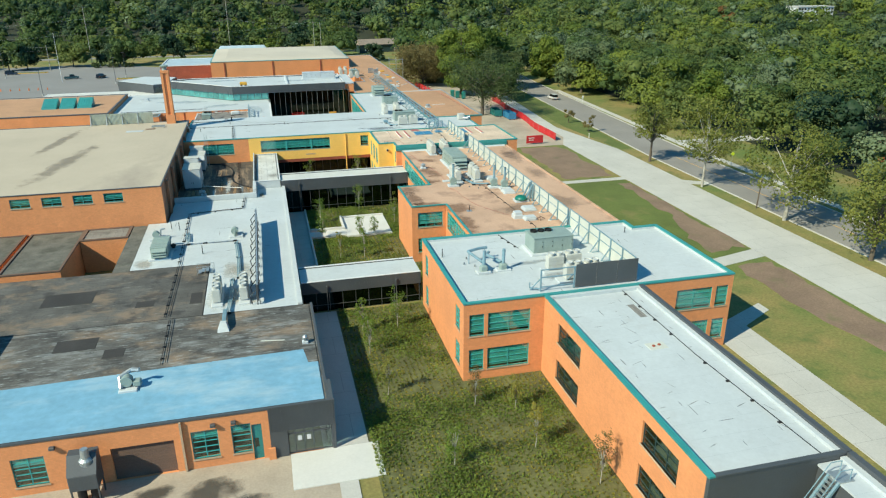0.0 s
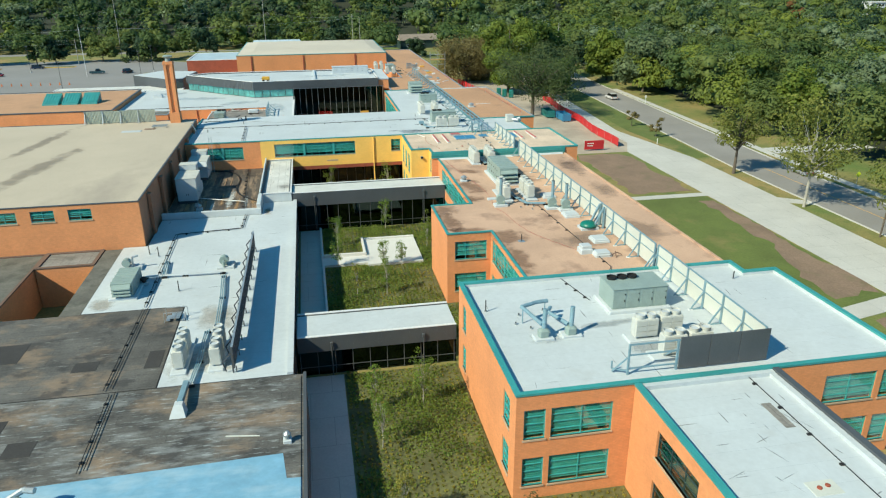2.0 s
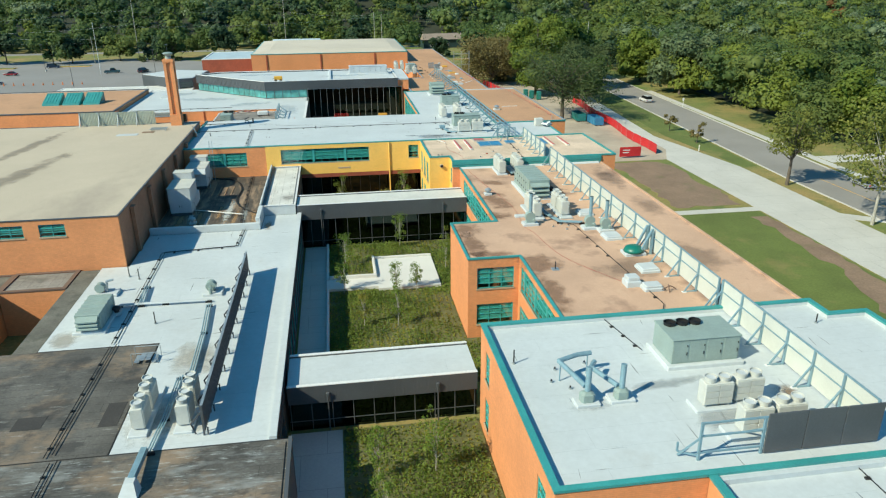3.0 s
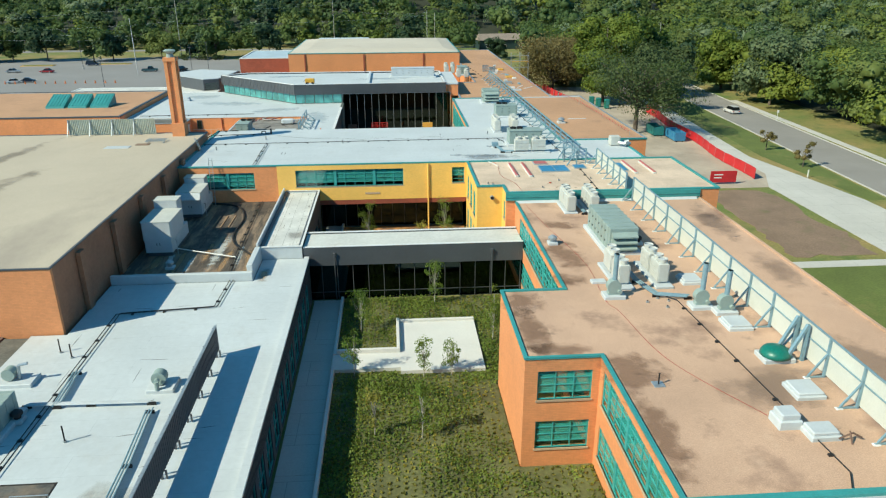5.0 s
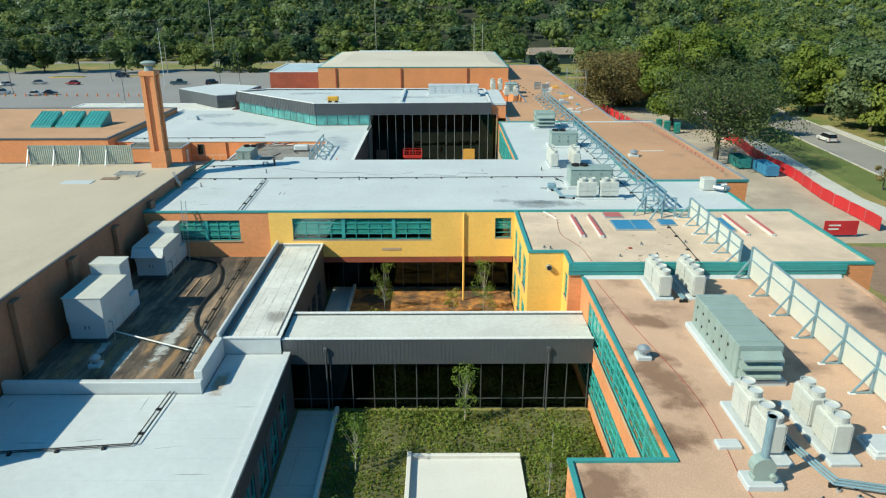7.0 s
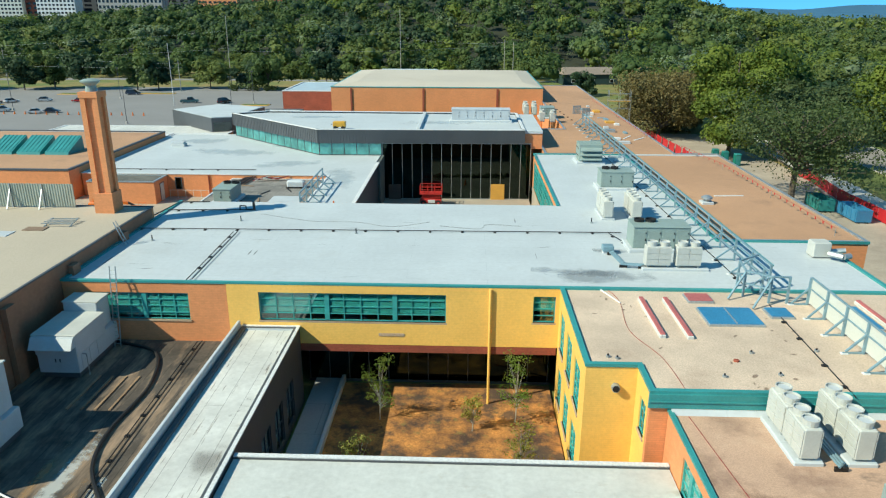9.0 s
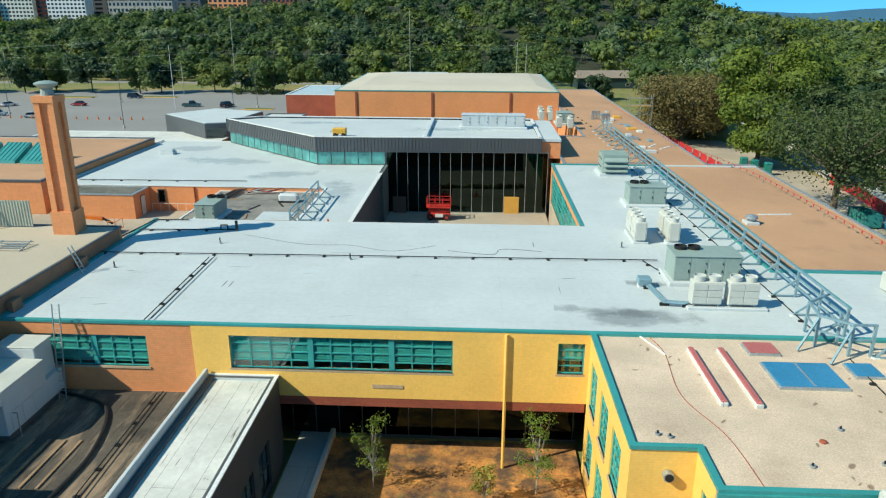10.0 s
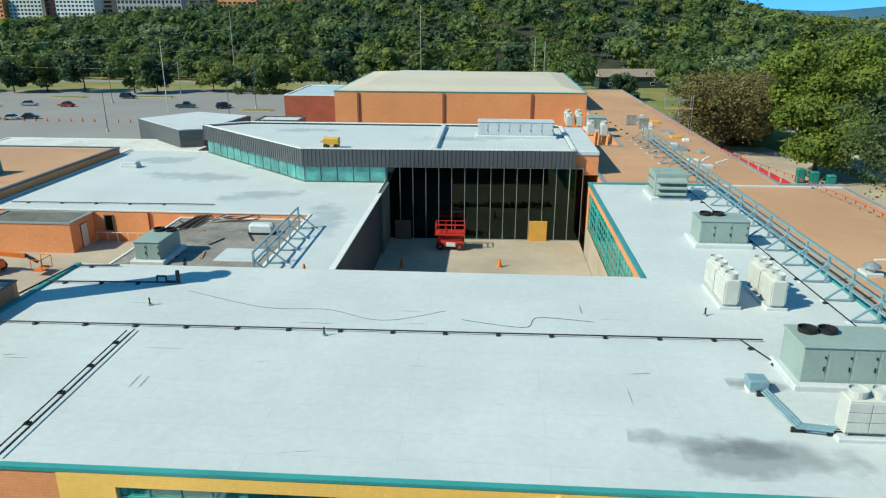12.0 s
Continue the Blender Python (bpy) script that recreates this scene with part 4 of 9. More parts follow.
part("downpipe", s, MAT["sill"], wing_g, "beige painted downpipe")
for x in (2.95, 3.75):
    part("notice", Shape().box(x, 51.325, 1.35, x + 0.35, 51.335, 1.85), MAT["white_paint"], fr, "pale notice on the door glass")
# middle part: dark roof to y 87 in the west, white roof in the east and north
wing("service_wing", "one-storey wing with an old dark patched roof", [(-34, 71.65), (-6.0, 71.65), (-6.0, 86.9), (-34, 86.9)], 0, 5.05, "brick", "roof_dark", drop=0.05, trim=None, walls={0: "felt_black", 1: "felt_black", 2: "felt_black"}, floors=())
wing_w = wing("west_wing", "one-storey wing with a white membrane roof and charcoal court wall", [(-5.95, 71.65), (4.85, 71.65), (4.85, 120.55), (0.15, 120.55), (0.15, 115.15), (-13.0, 115.15), (-13.0, 105.4), (-15.8, 105.4), (-15.8, 86.95), (-5.95, 86.95)], 0, 5.05, "charcoal", "membrane", drop=0.05, trim=None, floors=(),
              holes={1: [(y, y + 2.2, 0.3, 3.4) for y in range(86, 118, 3)] + [(73, 78, 0.3, 3.0)]}, walls={7: "charcoal", 8: "felt_black"})
part("side_roof", Shape().box(-17.9, 87.0, 0, -15.85, 105.3, 4.85), MAT["roof_shed"], wing_w, "narrow dark felt roof strip")
part("coping", Shape().box(4.4, 71.7, 5.0, 4.91, 120.5, 5.22), MAT["membrane"], wing_w, "white membrane edge coping")
s = Shape()
for k in range(161):
    y = 72 + k * 0.3
    s.box(4.85, y, 3.5, 4.88, y + 0.1, 5.0)
part("cladding", s, MAT["charcoal"], wing_w, "ribbed charcoal metal cladding")
for y in range(86, 118, 3):
    window(wing_w, "e", 4.85, y, y + 2.2, 0.3, 3.4, 2, 2, MAT["teal_window"], sill=False)
window(wing_w, "e", 4.85, 73, 78, 0.3, 3.0, 4, 2, MAT["charcoal"], sill=False)
# raised old strip and the sunken dark roof to the north
wing_s = wing("corridor", "long corridor with an old white roof and charcoal court wall", [(-0.05, 120.6), (4.2, 120.6), (4.2, 140.8), (-0.05, 140.8)], 0, 6.3, "charcoal", "membrane_old", drop=0.18, trim="white_paint", trim_w=0.22, trim_h=0.06, floors=(), walls={0: "membrane"}, bare=(3,),
               holes={1: [(y, y + 2.0, 0.5, 3.6) for y in (127, 130, 133, 136)]})
for y in (127, 130, 133, 136):
    window(wing_s, "e", 4.2, y, y + 2.0, 0.5, 3.6, 2, 2, MAT["charcoal"], sill=False)
part("upstand", Shape().bev(-0.45, 115.66, 5.0, 0.13, 120.5, 6.45, 0.05).bev(-0.34, 120.51, 5.0, -0.12, 140.7, 6.75, 0.03), MAT["membrane"], wing_s, "white membrane upstand")
wing("west_wing", "low roof of old dark felt beside the gymnasium", [(-13.0, 115.66), (-0.46, 115.66), (-0.46, 140.85), (-13.0, 140.85)], 0, 5.0, "brick", "roof_felt", drop=0.03, trim=None, floors=())
single("trim", Shape().bev(-13.0, 115.2, 4.9, 0.13, 115.65, 5.85, 0.05), MAT["membrane"], "white membrane upstand across the roof", "upstand", kind="structure")


# glazed links between the wings
def link(x0, x1, y0, y1, z, low, top="membrane"):
    ob = thing("glazed_link", "glazed link corridor with charcoal fascia and flat pale roof", "corridor", "glazed links")
    part("roof", Shape().box(x0, y0 + 0.3, z - 0.35, x1, y1 - 0.3, z - 0.12), MAT[top], ob)
    s = Shape().box(x0, y0, low, x1, y0 + 0.29, z - 0.01).box(x0, y1 - 0.29, low, x1, y1, z - 0.01)
    for k in range(int((x1 - x0) / 0.3)):
        s.box(x0 + k * 0.3 + 0.1, y0 - 0.012, low, x0 + k * 0.3 + 0.2, y0, z - 0.02)
    part("fascia", s, MAT["charcoal"], ob, "ribbed charcoal metal fascia")
    for y in (y0 - 0.05, y1 - 0.25):
        part("coping", Shape().box(x0, y, z - 0.01, x1, y + 0.3, z + 0.05), MAT["white_paint"], ob, "white metal coping")
    s = Shape()
    n = int((x1 - x0) / 1.6)
    for y in (y0 + 0.25, y1 - 0.35):
        for k in range(n + 1):
            x = x0 + 0.1 + (x1 - x0 - 0.3) * k / n
            s.box(x, y, 0.1, x + 0.07, y + 0.12, low)
        s.box(x0, y + 0.01, 0.9, x1, y + 0.1, 0.97)
    fr = part("glazing_frame", s, MAT["charcoal"], ob, "dark aluminium glazing frame")
    for y in (y0 + 0.3, y1 - 0.3):
        p = part("pane", Shape().box(x0, y, 0.1, x1, y + 0.01, low), MAT["glass_dark"], fr)
        p.visible_shadow = False
    part("floor_slab", Shape().box(x0, y0 + 0.4, 0, x1, y1 - 0.4, 0.15), MAT["inside"], ob)
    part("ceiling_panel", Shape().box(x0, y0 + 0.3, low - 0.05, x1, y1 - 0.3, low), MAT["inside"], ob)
    for x in (x0 + 3.0, x1 - 3.4):
        sc = part("downlight", Shape().bev(x, y0 - 0.25, z - 0.95, x + 0.28, y0 - 0.035, z - 0.6, 0.04).rod((x + 0.14, y0 - 0.14, 0.1), (x + 0.14, y0 - 0.14, z - 0.9), 0.06), MAT["charcoal"], ob, "dark rain hopper and downpipe")
    return ob


link(5.1, 20.3, 79.1, 84.2, 4.3, 2.7)
link(4.3, 27.05, 120.7, 125.3, 6.1, 4.05, "membrane_worn")

# gymnasium with its chimney
GY = [(-58, 105.5), (-13.25, 105.5), (-13.25, 157.2), (-58, 157.2)]
gym_holes = [(-37.9 + k * 4.15, -35.3 + k * 4.15, 8.85, 10.2) for k in range(5)] + [(-54.6 + k * 4.15, -52 + k * 4.15, 8.85, 10.2) for k in range(4)]
# the east wall and its piers take the brick with painted shade
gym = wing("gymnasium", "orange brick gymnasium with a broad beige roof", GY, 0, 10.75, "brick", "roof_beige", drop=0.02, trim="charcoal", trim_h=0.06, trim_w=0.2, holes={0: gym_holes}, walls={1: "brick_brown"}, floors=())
for h in gym_holes:
    window(gym, "s", 105.5, *h, 2, 3, MAT["teal_window"], blind=0.6)
for k in range(6):
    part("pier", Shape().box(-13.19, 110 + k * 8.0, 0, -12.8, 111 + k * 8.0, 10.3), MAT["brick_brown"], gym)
ch = thing("chimney", "tall orange brick chimney with recessed flutes and a metal cap", "chimney")
s = Shape()
cx, cy, w = -16.6, 155.6, 0.78
square = lambda e: [(cx - e, cy - e), (cx + e, cy - e), (cx + e, cy + e), (cx - e, cy + e)]
part("base", Shape().prism(square(w + 0.10), 10.5, 12.6), MAT["brick"], ch)
side = [(-w, -w), (-w + 0.45, -w), (-w + 0.45, -0.56), (w - 0.45, -0.56), (w - 0.45, -w)]
ring = []
for k in range(4):
    ca, sa = (1, 0, -1, 0)[k], (0, 1, 0, -1)[k]
    ring += [(cx + x * ca - y * sa, cy + x * sa + y * ca) for x, y in side]
part("shaft", Shape().prism(ring, 12.6, 21.1), MAT["brick"], ch)
part("crown", Shape().prism(square(w + 0.06), 21.1, 21.6), MAT["brick"], ch)
s = Shape().lathe(cx, cy, [(0.5, 21.6), (0.42, 22.1), (0.8, 22.4), (0.84, 22.52), (0.45, 22.66), (0.1, 22.7)])
part("cap", s, MAT["unit_grey"], ch, "weathered metal chimney cap")

# low old sheds south of the gymnasium
for x0, x1, y0, y1, z in ((-43.0, -32.5, 92.4, 105.4, 4.75), (-31.8, -24.5, 89.8, 105.4, 4.75)):
    sh = wing("shed", "low orange brick annex with a weathered dark roof", [(x0, y0), (x1, y0), (x1, y1), (x0, y1)], 0, z, "brick", "roof_shed", drop=0.02, trim="shingles", trim_h=0.12, trim_w=0.3, floors=(), category="annex")
wing("shed", "narrow low annex with a pale roof", [(-24.4, 100.6), (-18.0, 100.6), (-18.0, 105.4), (-24.4, 105.4)], 0, 4.85, "brick", "roof_grey", drop=0.02, trim="shingles", trim_h=0.1, floors=(), category="annex")
wing("west_block", "block with a white roof beside the dark roof", [(-44, 60), (-26.5, 60), (-26.5, 71), (-44, 71)], 5.1, 6.4, "charcoal", "membrane", trim="white_paint", floors=())

# north-west roofs round the second court
wing_lw = wing("library_wing", "low wing with a bright white membrane roof", [(-33.1, 181.0), (-1.2, 181.0), (-1.2, 163.9), (4.0, 163.9), (4.0, 189.2), (4.0, 211), (-33.1, 211)], 0, 8.5, "brick", "membrane", drop=0.04, trim="white_paint", trim_h=0.05, trim_w=0.25, walls={3: "charcoal", 4: "charcoal"}, floors=())
wing("boiler_wing", "block with a worn grey felt roof", [(-13.5, 163.9), (-1.25, 163.9), (-1.25, 180.95), (-13.5, 180.95)], 0, 8.0, "brick", "roof_grey", drop=0.03, trim="white_paint", trim_h=0.04, trim_w=0.2, floors=())
bh = wing("boiler_house", "small orange brick block with a thin flat grey roof", [(-30.4, 177.0), (-22.0, 177.0), (-22.0, 180.9), (-30.4, 180.9)], 5.55, 8.3, "brick", "roof_shed", drop=0.0, trim="galvanised", trim_h=0.1, trim_w=0.3, floors=())
part("door", Shape().bev(-21.99, 178.6, 5.62, -21.93, 179.6, 7.75, 0.02), MAT["cream_panel"], bh, "pale steel door")
part("door_frame", Shape().box(-21.99, 178.5, 5.62, -21.95, 178.59, 7.85).box(-21.99, 179.61, 5.62, -21.95, 179.7, 7.85).box(-21.99, 178.5, 7.76, -21.95, 179.7, 7.85), MAT["charcoal"], bh)
wing("yard_floor", "raised concrete yard between the blocks", [(-60, 157.3), (-13.6, 157.3), (-13.6, 180.9), (-33.2, 180.9), (-33.2, 178.4), (-60, 178.4)], 0, 5.6, "concrete_old", "concrete_old", drop=0.03, trim=None, floors=(), category="raised yard")
part("window", Shape().box(-20.9, 180.93, 6.6, -20.2, 180.99, 8.0), MAT["glass_dark"], wing_lw)
part("window_frame", Shape().box(-21.0, 180.90, 6.5, -20.91, 180.99, 8.1).box(-20.19, 180.90, 6.5, -20.1, 180.99, 8.1).box(-20.9, 180.90, 6.5, -20.2, 180.99, 6.59).box(-20.9, 180.90, 8.01, -20.2, 180.99, 8.1), MAT["charcoal"], wing_lw)
part("downpipe", Shape().rod((-16.6, 180.9, 5.6), (-16.6, 180.9, 8.4), 0.08), MAT["brick_red"], wing_lw, "brown downpipe")
wing("skylight_wing", "orange brick wing with a brown gravel roof and green skylights", [(-110, 178.5), (-33.3, 178.5), (-33.3, 208), (-110, 208)], 0, 9.4, "brick", "roof_rust", drop=0.10, trim="charcoal", trim_h=0.1, trim_w=0.4, floors=())
wing("rear_wing", "low wing with a pale roof beside the car park", [(-56, 208.1), (-33.3, 208.1), (-33.3, 211.1), (-24, 211.1), (-24, 219), (-56, 219)], 0, 8.6, "brick", "membrane_old", drop=0.04, trim="white_paint", trim_h=0.05, floors=())

# library: charcoal roof band over clerestory and court glazing
lib = thing("library", "charcoal clad library with a white roof and tall court glazing", "library")
LB = [(-22.6, 210.0), (-5.2, 194.0), (24.6, 194.8), (24.6, 212.8), (-17.2, 213.2)]
part("roof", Shape().prism([(-21.9, 209.9), (-5.1, 194.5), (24.25, 195.3), (24.25, 212.4), (-17.1, 212.8)], 11.6, 12.0), MAT["membrane"], lib)
s = Shape()
for i in range(5):
    (xa, ya), (xb, yb) = LB[i], LB[(i + 1) % 5]
    d = Vector((xb - xa, yb - ya, 0)).normalized()
    nrm = Vector((-d.y, d.x, 0)) * 0.3
    pts = [(xa, ya), (xb, yb), (xb + nrm.x, yb + nrm.y), (xa + nrm.x, ya + nrm.y)]
    s.prism(pts, 10.3, 12.2)
    L = math.hypot(xb - xa, yb - ya)
    for k in range(int(L / 0.45)):
        p = Vector((xa, ya, 0)) + d * (k * 0.45 + 0.1)
        o = Vector((d.y, -d.x, 0)) * 0.04
        q = p + d * 0.12
        s.prism([(p.x + o.x, p.y + o.y), (q.x + o.x, q.y + o.y), (q.x, q.y), (p.x, p.y)], 10.3, 12.2)
part("fascia", s, MAT["charcoal"], lib, "ribbed charcoal metal fascia")
s = Shape()
for i in range(5):
    (xa, ya), (xb, yb) = LB[i], LB[(i + 1) % 5]
    d = Vector((xb - xa, yb - ya, 0)).normalized()
    nrm = Vector((-d.y, d.x, 0)) * 0.4
    s.prism([(xa - nrm.x * 0.1, ya - nrm.y * 0.1), (xb - nrm.x * 0.1, yb - nrm.y * 0.1), (xb + nrm.x, yb + nrm.y), (xa + nrm.x, ya + nrm.y)], 12.2, 12.3)
part("coping", s, MAT["white_paint"], lib, "white roof edge")


def glazing(xa, ya, xb, yb, z0, z1, n, glass_name, pale=False):
    d = Vector((xb - xa, yb - ya, 0)) / n
    u = d.normalized()
    o = Vector((-u.y, u.x, 0))
    s = Shape()
    for k in range(n + 1):
        p = Vector((xa, ya, 0)) + d * k
        s.rod((p.x, p.y, z0), (p.x, p.y, z1), 0.028, square=True)
    for z in (z0 + 0.05, z1 - 0.05):
        s.rod((xa, ya, z), (xb, yb, z), 0.045, square=True)
    fr = part("glazing_frame", s, MAT["galvanised"] if pale else MAT["charcoal"], lib, "slim aluminium mullions")
    for k in range(n):
        a, b = Vector((xa, ya, 0)) + d * k + u * 0.05 + o * 0.01, Vector((xa, ya, 0)) + d * (k + 1) - u * 0.05 + o * 0.01
        g = Shape().prism([(a.x, a.y), (b.x, b.y), (b.x + o.x * 0.012, b.y + o.y * 0.012), (a.x + o.x * 0.012, a.y + o.y * 0.012)], z0 + 0.05, z1 - 0.05)
        p = part("pane", g, MAT[glass_name], fr)
        p.visible_shadow = False


glazing(-22.2, 210.2, -5.05, 194.35, 8.5, 10.3, 13, "glass_coated")
glazing(-5.0, 194.3, 4.0, 194.55, 8.5, 10.3, 5, "glass_coated")
glazing(4.1, 194.6, 25.55, 195.15, 2.0, 10.3, 15, "glass_dark", pale=True)
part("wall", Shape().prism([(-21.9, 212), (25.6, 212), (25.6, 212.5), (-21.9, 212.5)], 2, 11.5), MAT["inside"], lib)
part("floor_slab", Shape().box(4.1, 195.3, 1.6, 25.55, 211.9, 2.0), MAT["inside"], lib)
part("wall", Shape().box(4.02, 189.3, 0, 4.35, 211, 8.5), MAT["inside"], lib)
part("wall", Shape().box(24.62, 195.4, 9.5, 27.15, 212, 11.7), MAT["brick"], lib, "orange brick end wall")
part("roof", Shape().bev(24.62, 195.3, 11.702, 27.2, 212.3, 12.1, 0.05), MAT["membrane"], lib, "white membrane roof edge")
sheet("pavement_library_court", strip(4.05, 164.0, 25.55, 195.2), "concrete_old", "dusty concrete floor of the court under work", top=2.0)
part("door", Shape().bev(19.9, 194.80, 2.0, 21.9, 194.95, 4.3, 0.02), MAT["plywood"], lib, "temporary plywood double door")
part("door", Shape().bev(4.9, 194.45, 2.0, 6.7, 194.6, 4.2, 0.02), MAT["shingles"], lib, "brown temporary door")

annex = thing("annex", "small charcoal clad block with a pale roof", "annex")
AX = [(-38.2, 223.6), (-27.2, 212.9), (-24.0, 214.0), (-22.2, 228), (-32, 232)]
part("wall", Shape().prism(AX, 0, 10.9), MAT["charcoal"], annex)
part("roof", Shape().prism([(-37.9, 223.5), (-27.2, 213.3), (-24.2, 214.4), (-22.5, 227.8), (-32, 231.6)], 10.9, 11.0), MAT["membrane"], annex)
part("window", Shape().prism([(-26.9, 212.97), (-24.2, 213.9), (-24.22, 213.96), (-26.92, 213.03)], 8.7, 10.2), MAT["glass_teal"], annex)

# far gymnasium and its side block
FG = [(-13.4, 249), (32.5, 249), (32.5, 294), (-13.4, 294)]
fg = wing("far_gymnasium", "large orange brick hall with a pale beige roof", FG, 0, 12.6, "brick", "roof_sand", drop=0.02, trim="teal_trim", trim_h=0.14, trim_w=0.3, floors=())
s = Shape()
s.add([(-13.4, 249, 12.7), (32.5, 249, 12.7), (32.5, 294, 12.7), (-13.4, 294, 12.7), (-8.5, 254, 13.35), (28.5, 254, 13.35), (28.5, 288, 13.35), (-8.5, 288, 13.35)],
      [(0, 1, 5, 4), (1, 2, 6, 5), (2, 3, 7, 6), (3, 0, 4, 7), (4, 5, 6, 7)])
part("roof", s, MAT["roof_sand"], fg, "low hipped beige roof")
for x in (-9.2, 6.5, 22.5):
    part("pilaster", Shape().box(x, 248.8, 0, x + 0.35, 248.99, 12.4), MAT["brick_red"], fg)
wing("far_block", "low orange brick block with a pale blue-grey roof", [(-34, 287), (-13.5, 287), (-13.5, 312), (-34, 312)], 0, 7.6, "brick_red", "membrane_pale", drop=0.05, trim="white_paint", trim_w=0.5, floors=())
wing("yard_block", "small dark canopy block", [(-33, 262), (-24, 262), (-24, 268), (-33, 268)], 0, 5.2, "charcoal", "membrane", drop=0.05, trim="charcoal", floors=())

# ---- trees ----
rng = np.random.default_rng(7)


def leaf_cards(centres, sizes, rng, out=None, loose=0.38):
    """Small leaf clumps: each a four-cornered blade; out: the ways that they roughly face."""
    n = len(centres)
    c = rng.normal(size=(n, 3))
    if out is not None:
        c = c * loose + out
    c /= np.linalg.norm(c, axis=1)[:, None] + 1e-9
    a = np.cross(c, rng.normal(size=(n, 3)))
    a /= np.linalg.norm(a, axis=1)[:, None] + 1e-9
    b = np.cross(c, a)
    s = sizes[:, None]
    v = np.stack([centres - a * s - b * s * 0.55 - c * s * 0.25, centres + a * s * 0.2 - b * s * 0.75, centres + a * s + c * s * 0.2, centres + a * s * 0.1 + b * s * 0.75], 1)
    return v.reshape(-1, 3), np.arange(4 * n).reshape(-1, 4)


def quads_mesh(name, v, f, mat, v3=None, f3=None, tone=None, tone3=None):
    """A mesh of loose quads, with three-cornered shells v3, f3 beside them. tone: one number for each face."""
    me = bpy.data.meshes.new(name)
    nq, n3 = len(f), 0 if f3 is None else len(f3)
    loops = f.ravel()
    if n3:
        loops = np.concatenate([loops, (f3 + len(v)).ravel()])
        v = np.concatenate([v, v3])
    me.vertices.add(len(v))
    me.vertices.foreach_set("co", np.asarray(v, np.float32).ravel())
    me.loops.add(len(loops))
    me.loops.foreach_set("vertex_index", loops.astype(np.int32))
    me.polygons.add(nq + n3)
    me.polygons.foreach_set("loop_start", np.concatenate([np.arange(nq) * 4, nq * 4 + np.arange(n3) * 3]).astype(np.int32))
    me.update(calc_edges=True)
    if tone is not None:
        both = tone if tone3 is None else np.concatenate([tone, tone3])
        me.attributes.new("tone", "FLOAT", "FACE").data.foreach_set("value", both.astype(np.float32))
    me.materials.append(mat)
    return me


def ico(level):
    """A unit ball of triangles: 20, or 80 with one division."""
    bm = bmesh.new()
    bmesh.ops.create_icosphere(bm, subdivisions=level, radius=1)
    v, f = np.array([p.co[:] for p in bm.verts]), np.array([[p.index for p in q.verts] for q in bm.faces])
    bm.free()
    return v, f


ICO = {1: ico(1), 2: ico(2)}


def shells(cen, lr, rng, level, fill=0.80):
    """The dense inside of a crown: one lumpy shell for each lobe."""
    v, f = ICO[level]
    lump = 1 + rng.normal(size=(len(cen), len(v), 1)) * 0.20
    vs = cen[:, None, :] + v[None] * lump * (lr * fill)[:, None, None] * np.array([1, 1, 0.8])
    fs = f[None] + (np.arange(len(cen)) * len(v))[:, None, None]
    return vs.reshape(-1, 3), fs.reshape(-1, 3)


def crown_points(rng, n, lobes, rx, rz, base, shell=0.35, size=1.0, rough=0.58, under=-1.0):
    """Points in a crown of several lobes, thicker towards their outside. under: leaves that face lower turn up to the light."""
    ang = rng.uniform(0, 2 * np.pi, lobes)
    rad = rng.uniform(0.1, 0.78, lobes) ** 0.8 * rx
    cz = base + rz * rng.uniform(0.25, 1.55, lobes)
    off = (cz - base - rz) / rz
    rad *= np.clip(1.35 - np.where(off > 0, 0.75, 0.35) * np.abs(off), 0.3, 1)
    cen = np.stack([rad * np.cos(ang), rad * np.sin(ang), cz], 1)
    lr = rng.uniform(0.25, 0.50, lobes) * rx * size
    k = rng.integers(0, lobes, n)
    d = rng.normal(size=(n, 3))
    d /= np.linalg.norm(d, axis=1)[:, None]
    d[:, 2] = np.where(d[:, 2] < under, -d[:, 2], d[:, 2])
    knobs = rng.normal(size=(lobes, 16, 3))
    knobs /= np.linalg.norm(knobs, axis=2)[:, :, None]
    near_knob = np.einsum("nj,nkj->nk", d, knobs[k]).max(1)
    r = (1 - shell * rng.uniform(0, 1, n) ** 1.5) * (1.15 - rough + rough * np.clip(near_knob, 0, 1) ** 5)
    p = cen[k] + d * (r * lr[k])[:, None] * np.array([1, 1, 0.8])
    return p, cen, lr, d + np.array([0, 0, 0.35])


def tree_parts(seed, height, rx, leaves, size, trunk_r, lobes=9, base=0.3):
    r = np.random.default_rng(seed)
    rz = height * (1 - base) / 2
    p, cen, lr, out = crown_points(r, leaves, lobes, rx, rz, height * base)
    v, f = leaf_cards(p, r.uniform(0.6, 1.25, leaves) * size, r, out)
    v3, f3 = shells(cen, lr, r, 2, 0.55)
    s = Shape()
    top = height * 0.72
    s.rod((0, 0, -0.3), (0.05, 0, height * base), trunk_r, 8, trunk_r * 0.72)
    s.rod((0.05, 0, height * base), (0.1, 0.1, top), trunk_r * 0.72, 7, trunk_r * 0.2)
    for c in cen:
        z = height * base + (c[2] - height * base) * 0.35
        s.rod((0.06, 0.03, max(z, height * base * 0.8)), tuple(c * 0.96), trunk_r * 0.34, 5, trunk_r * 0.08)
    return v, f, s, v3, f3


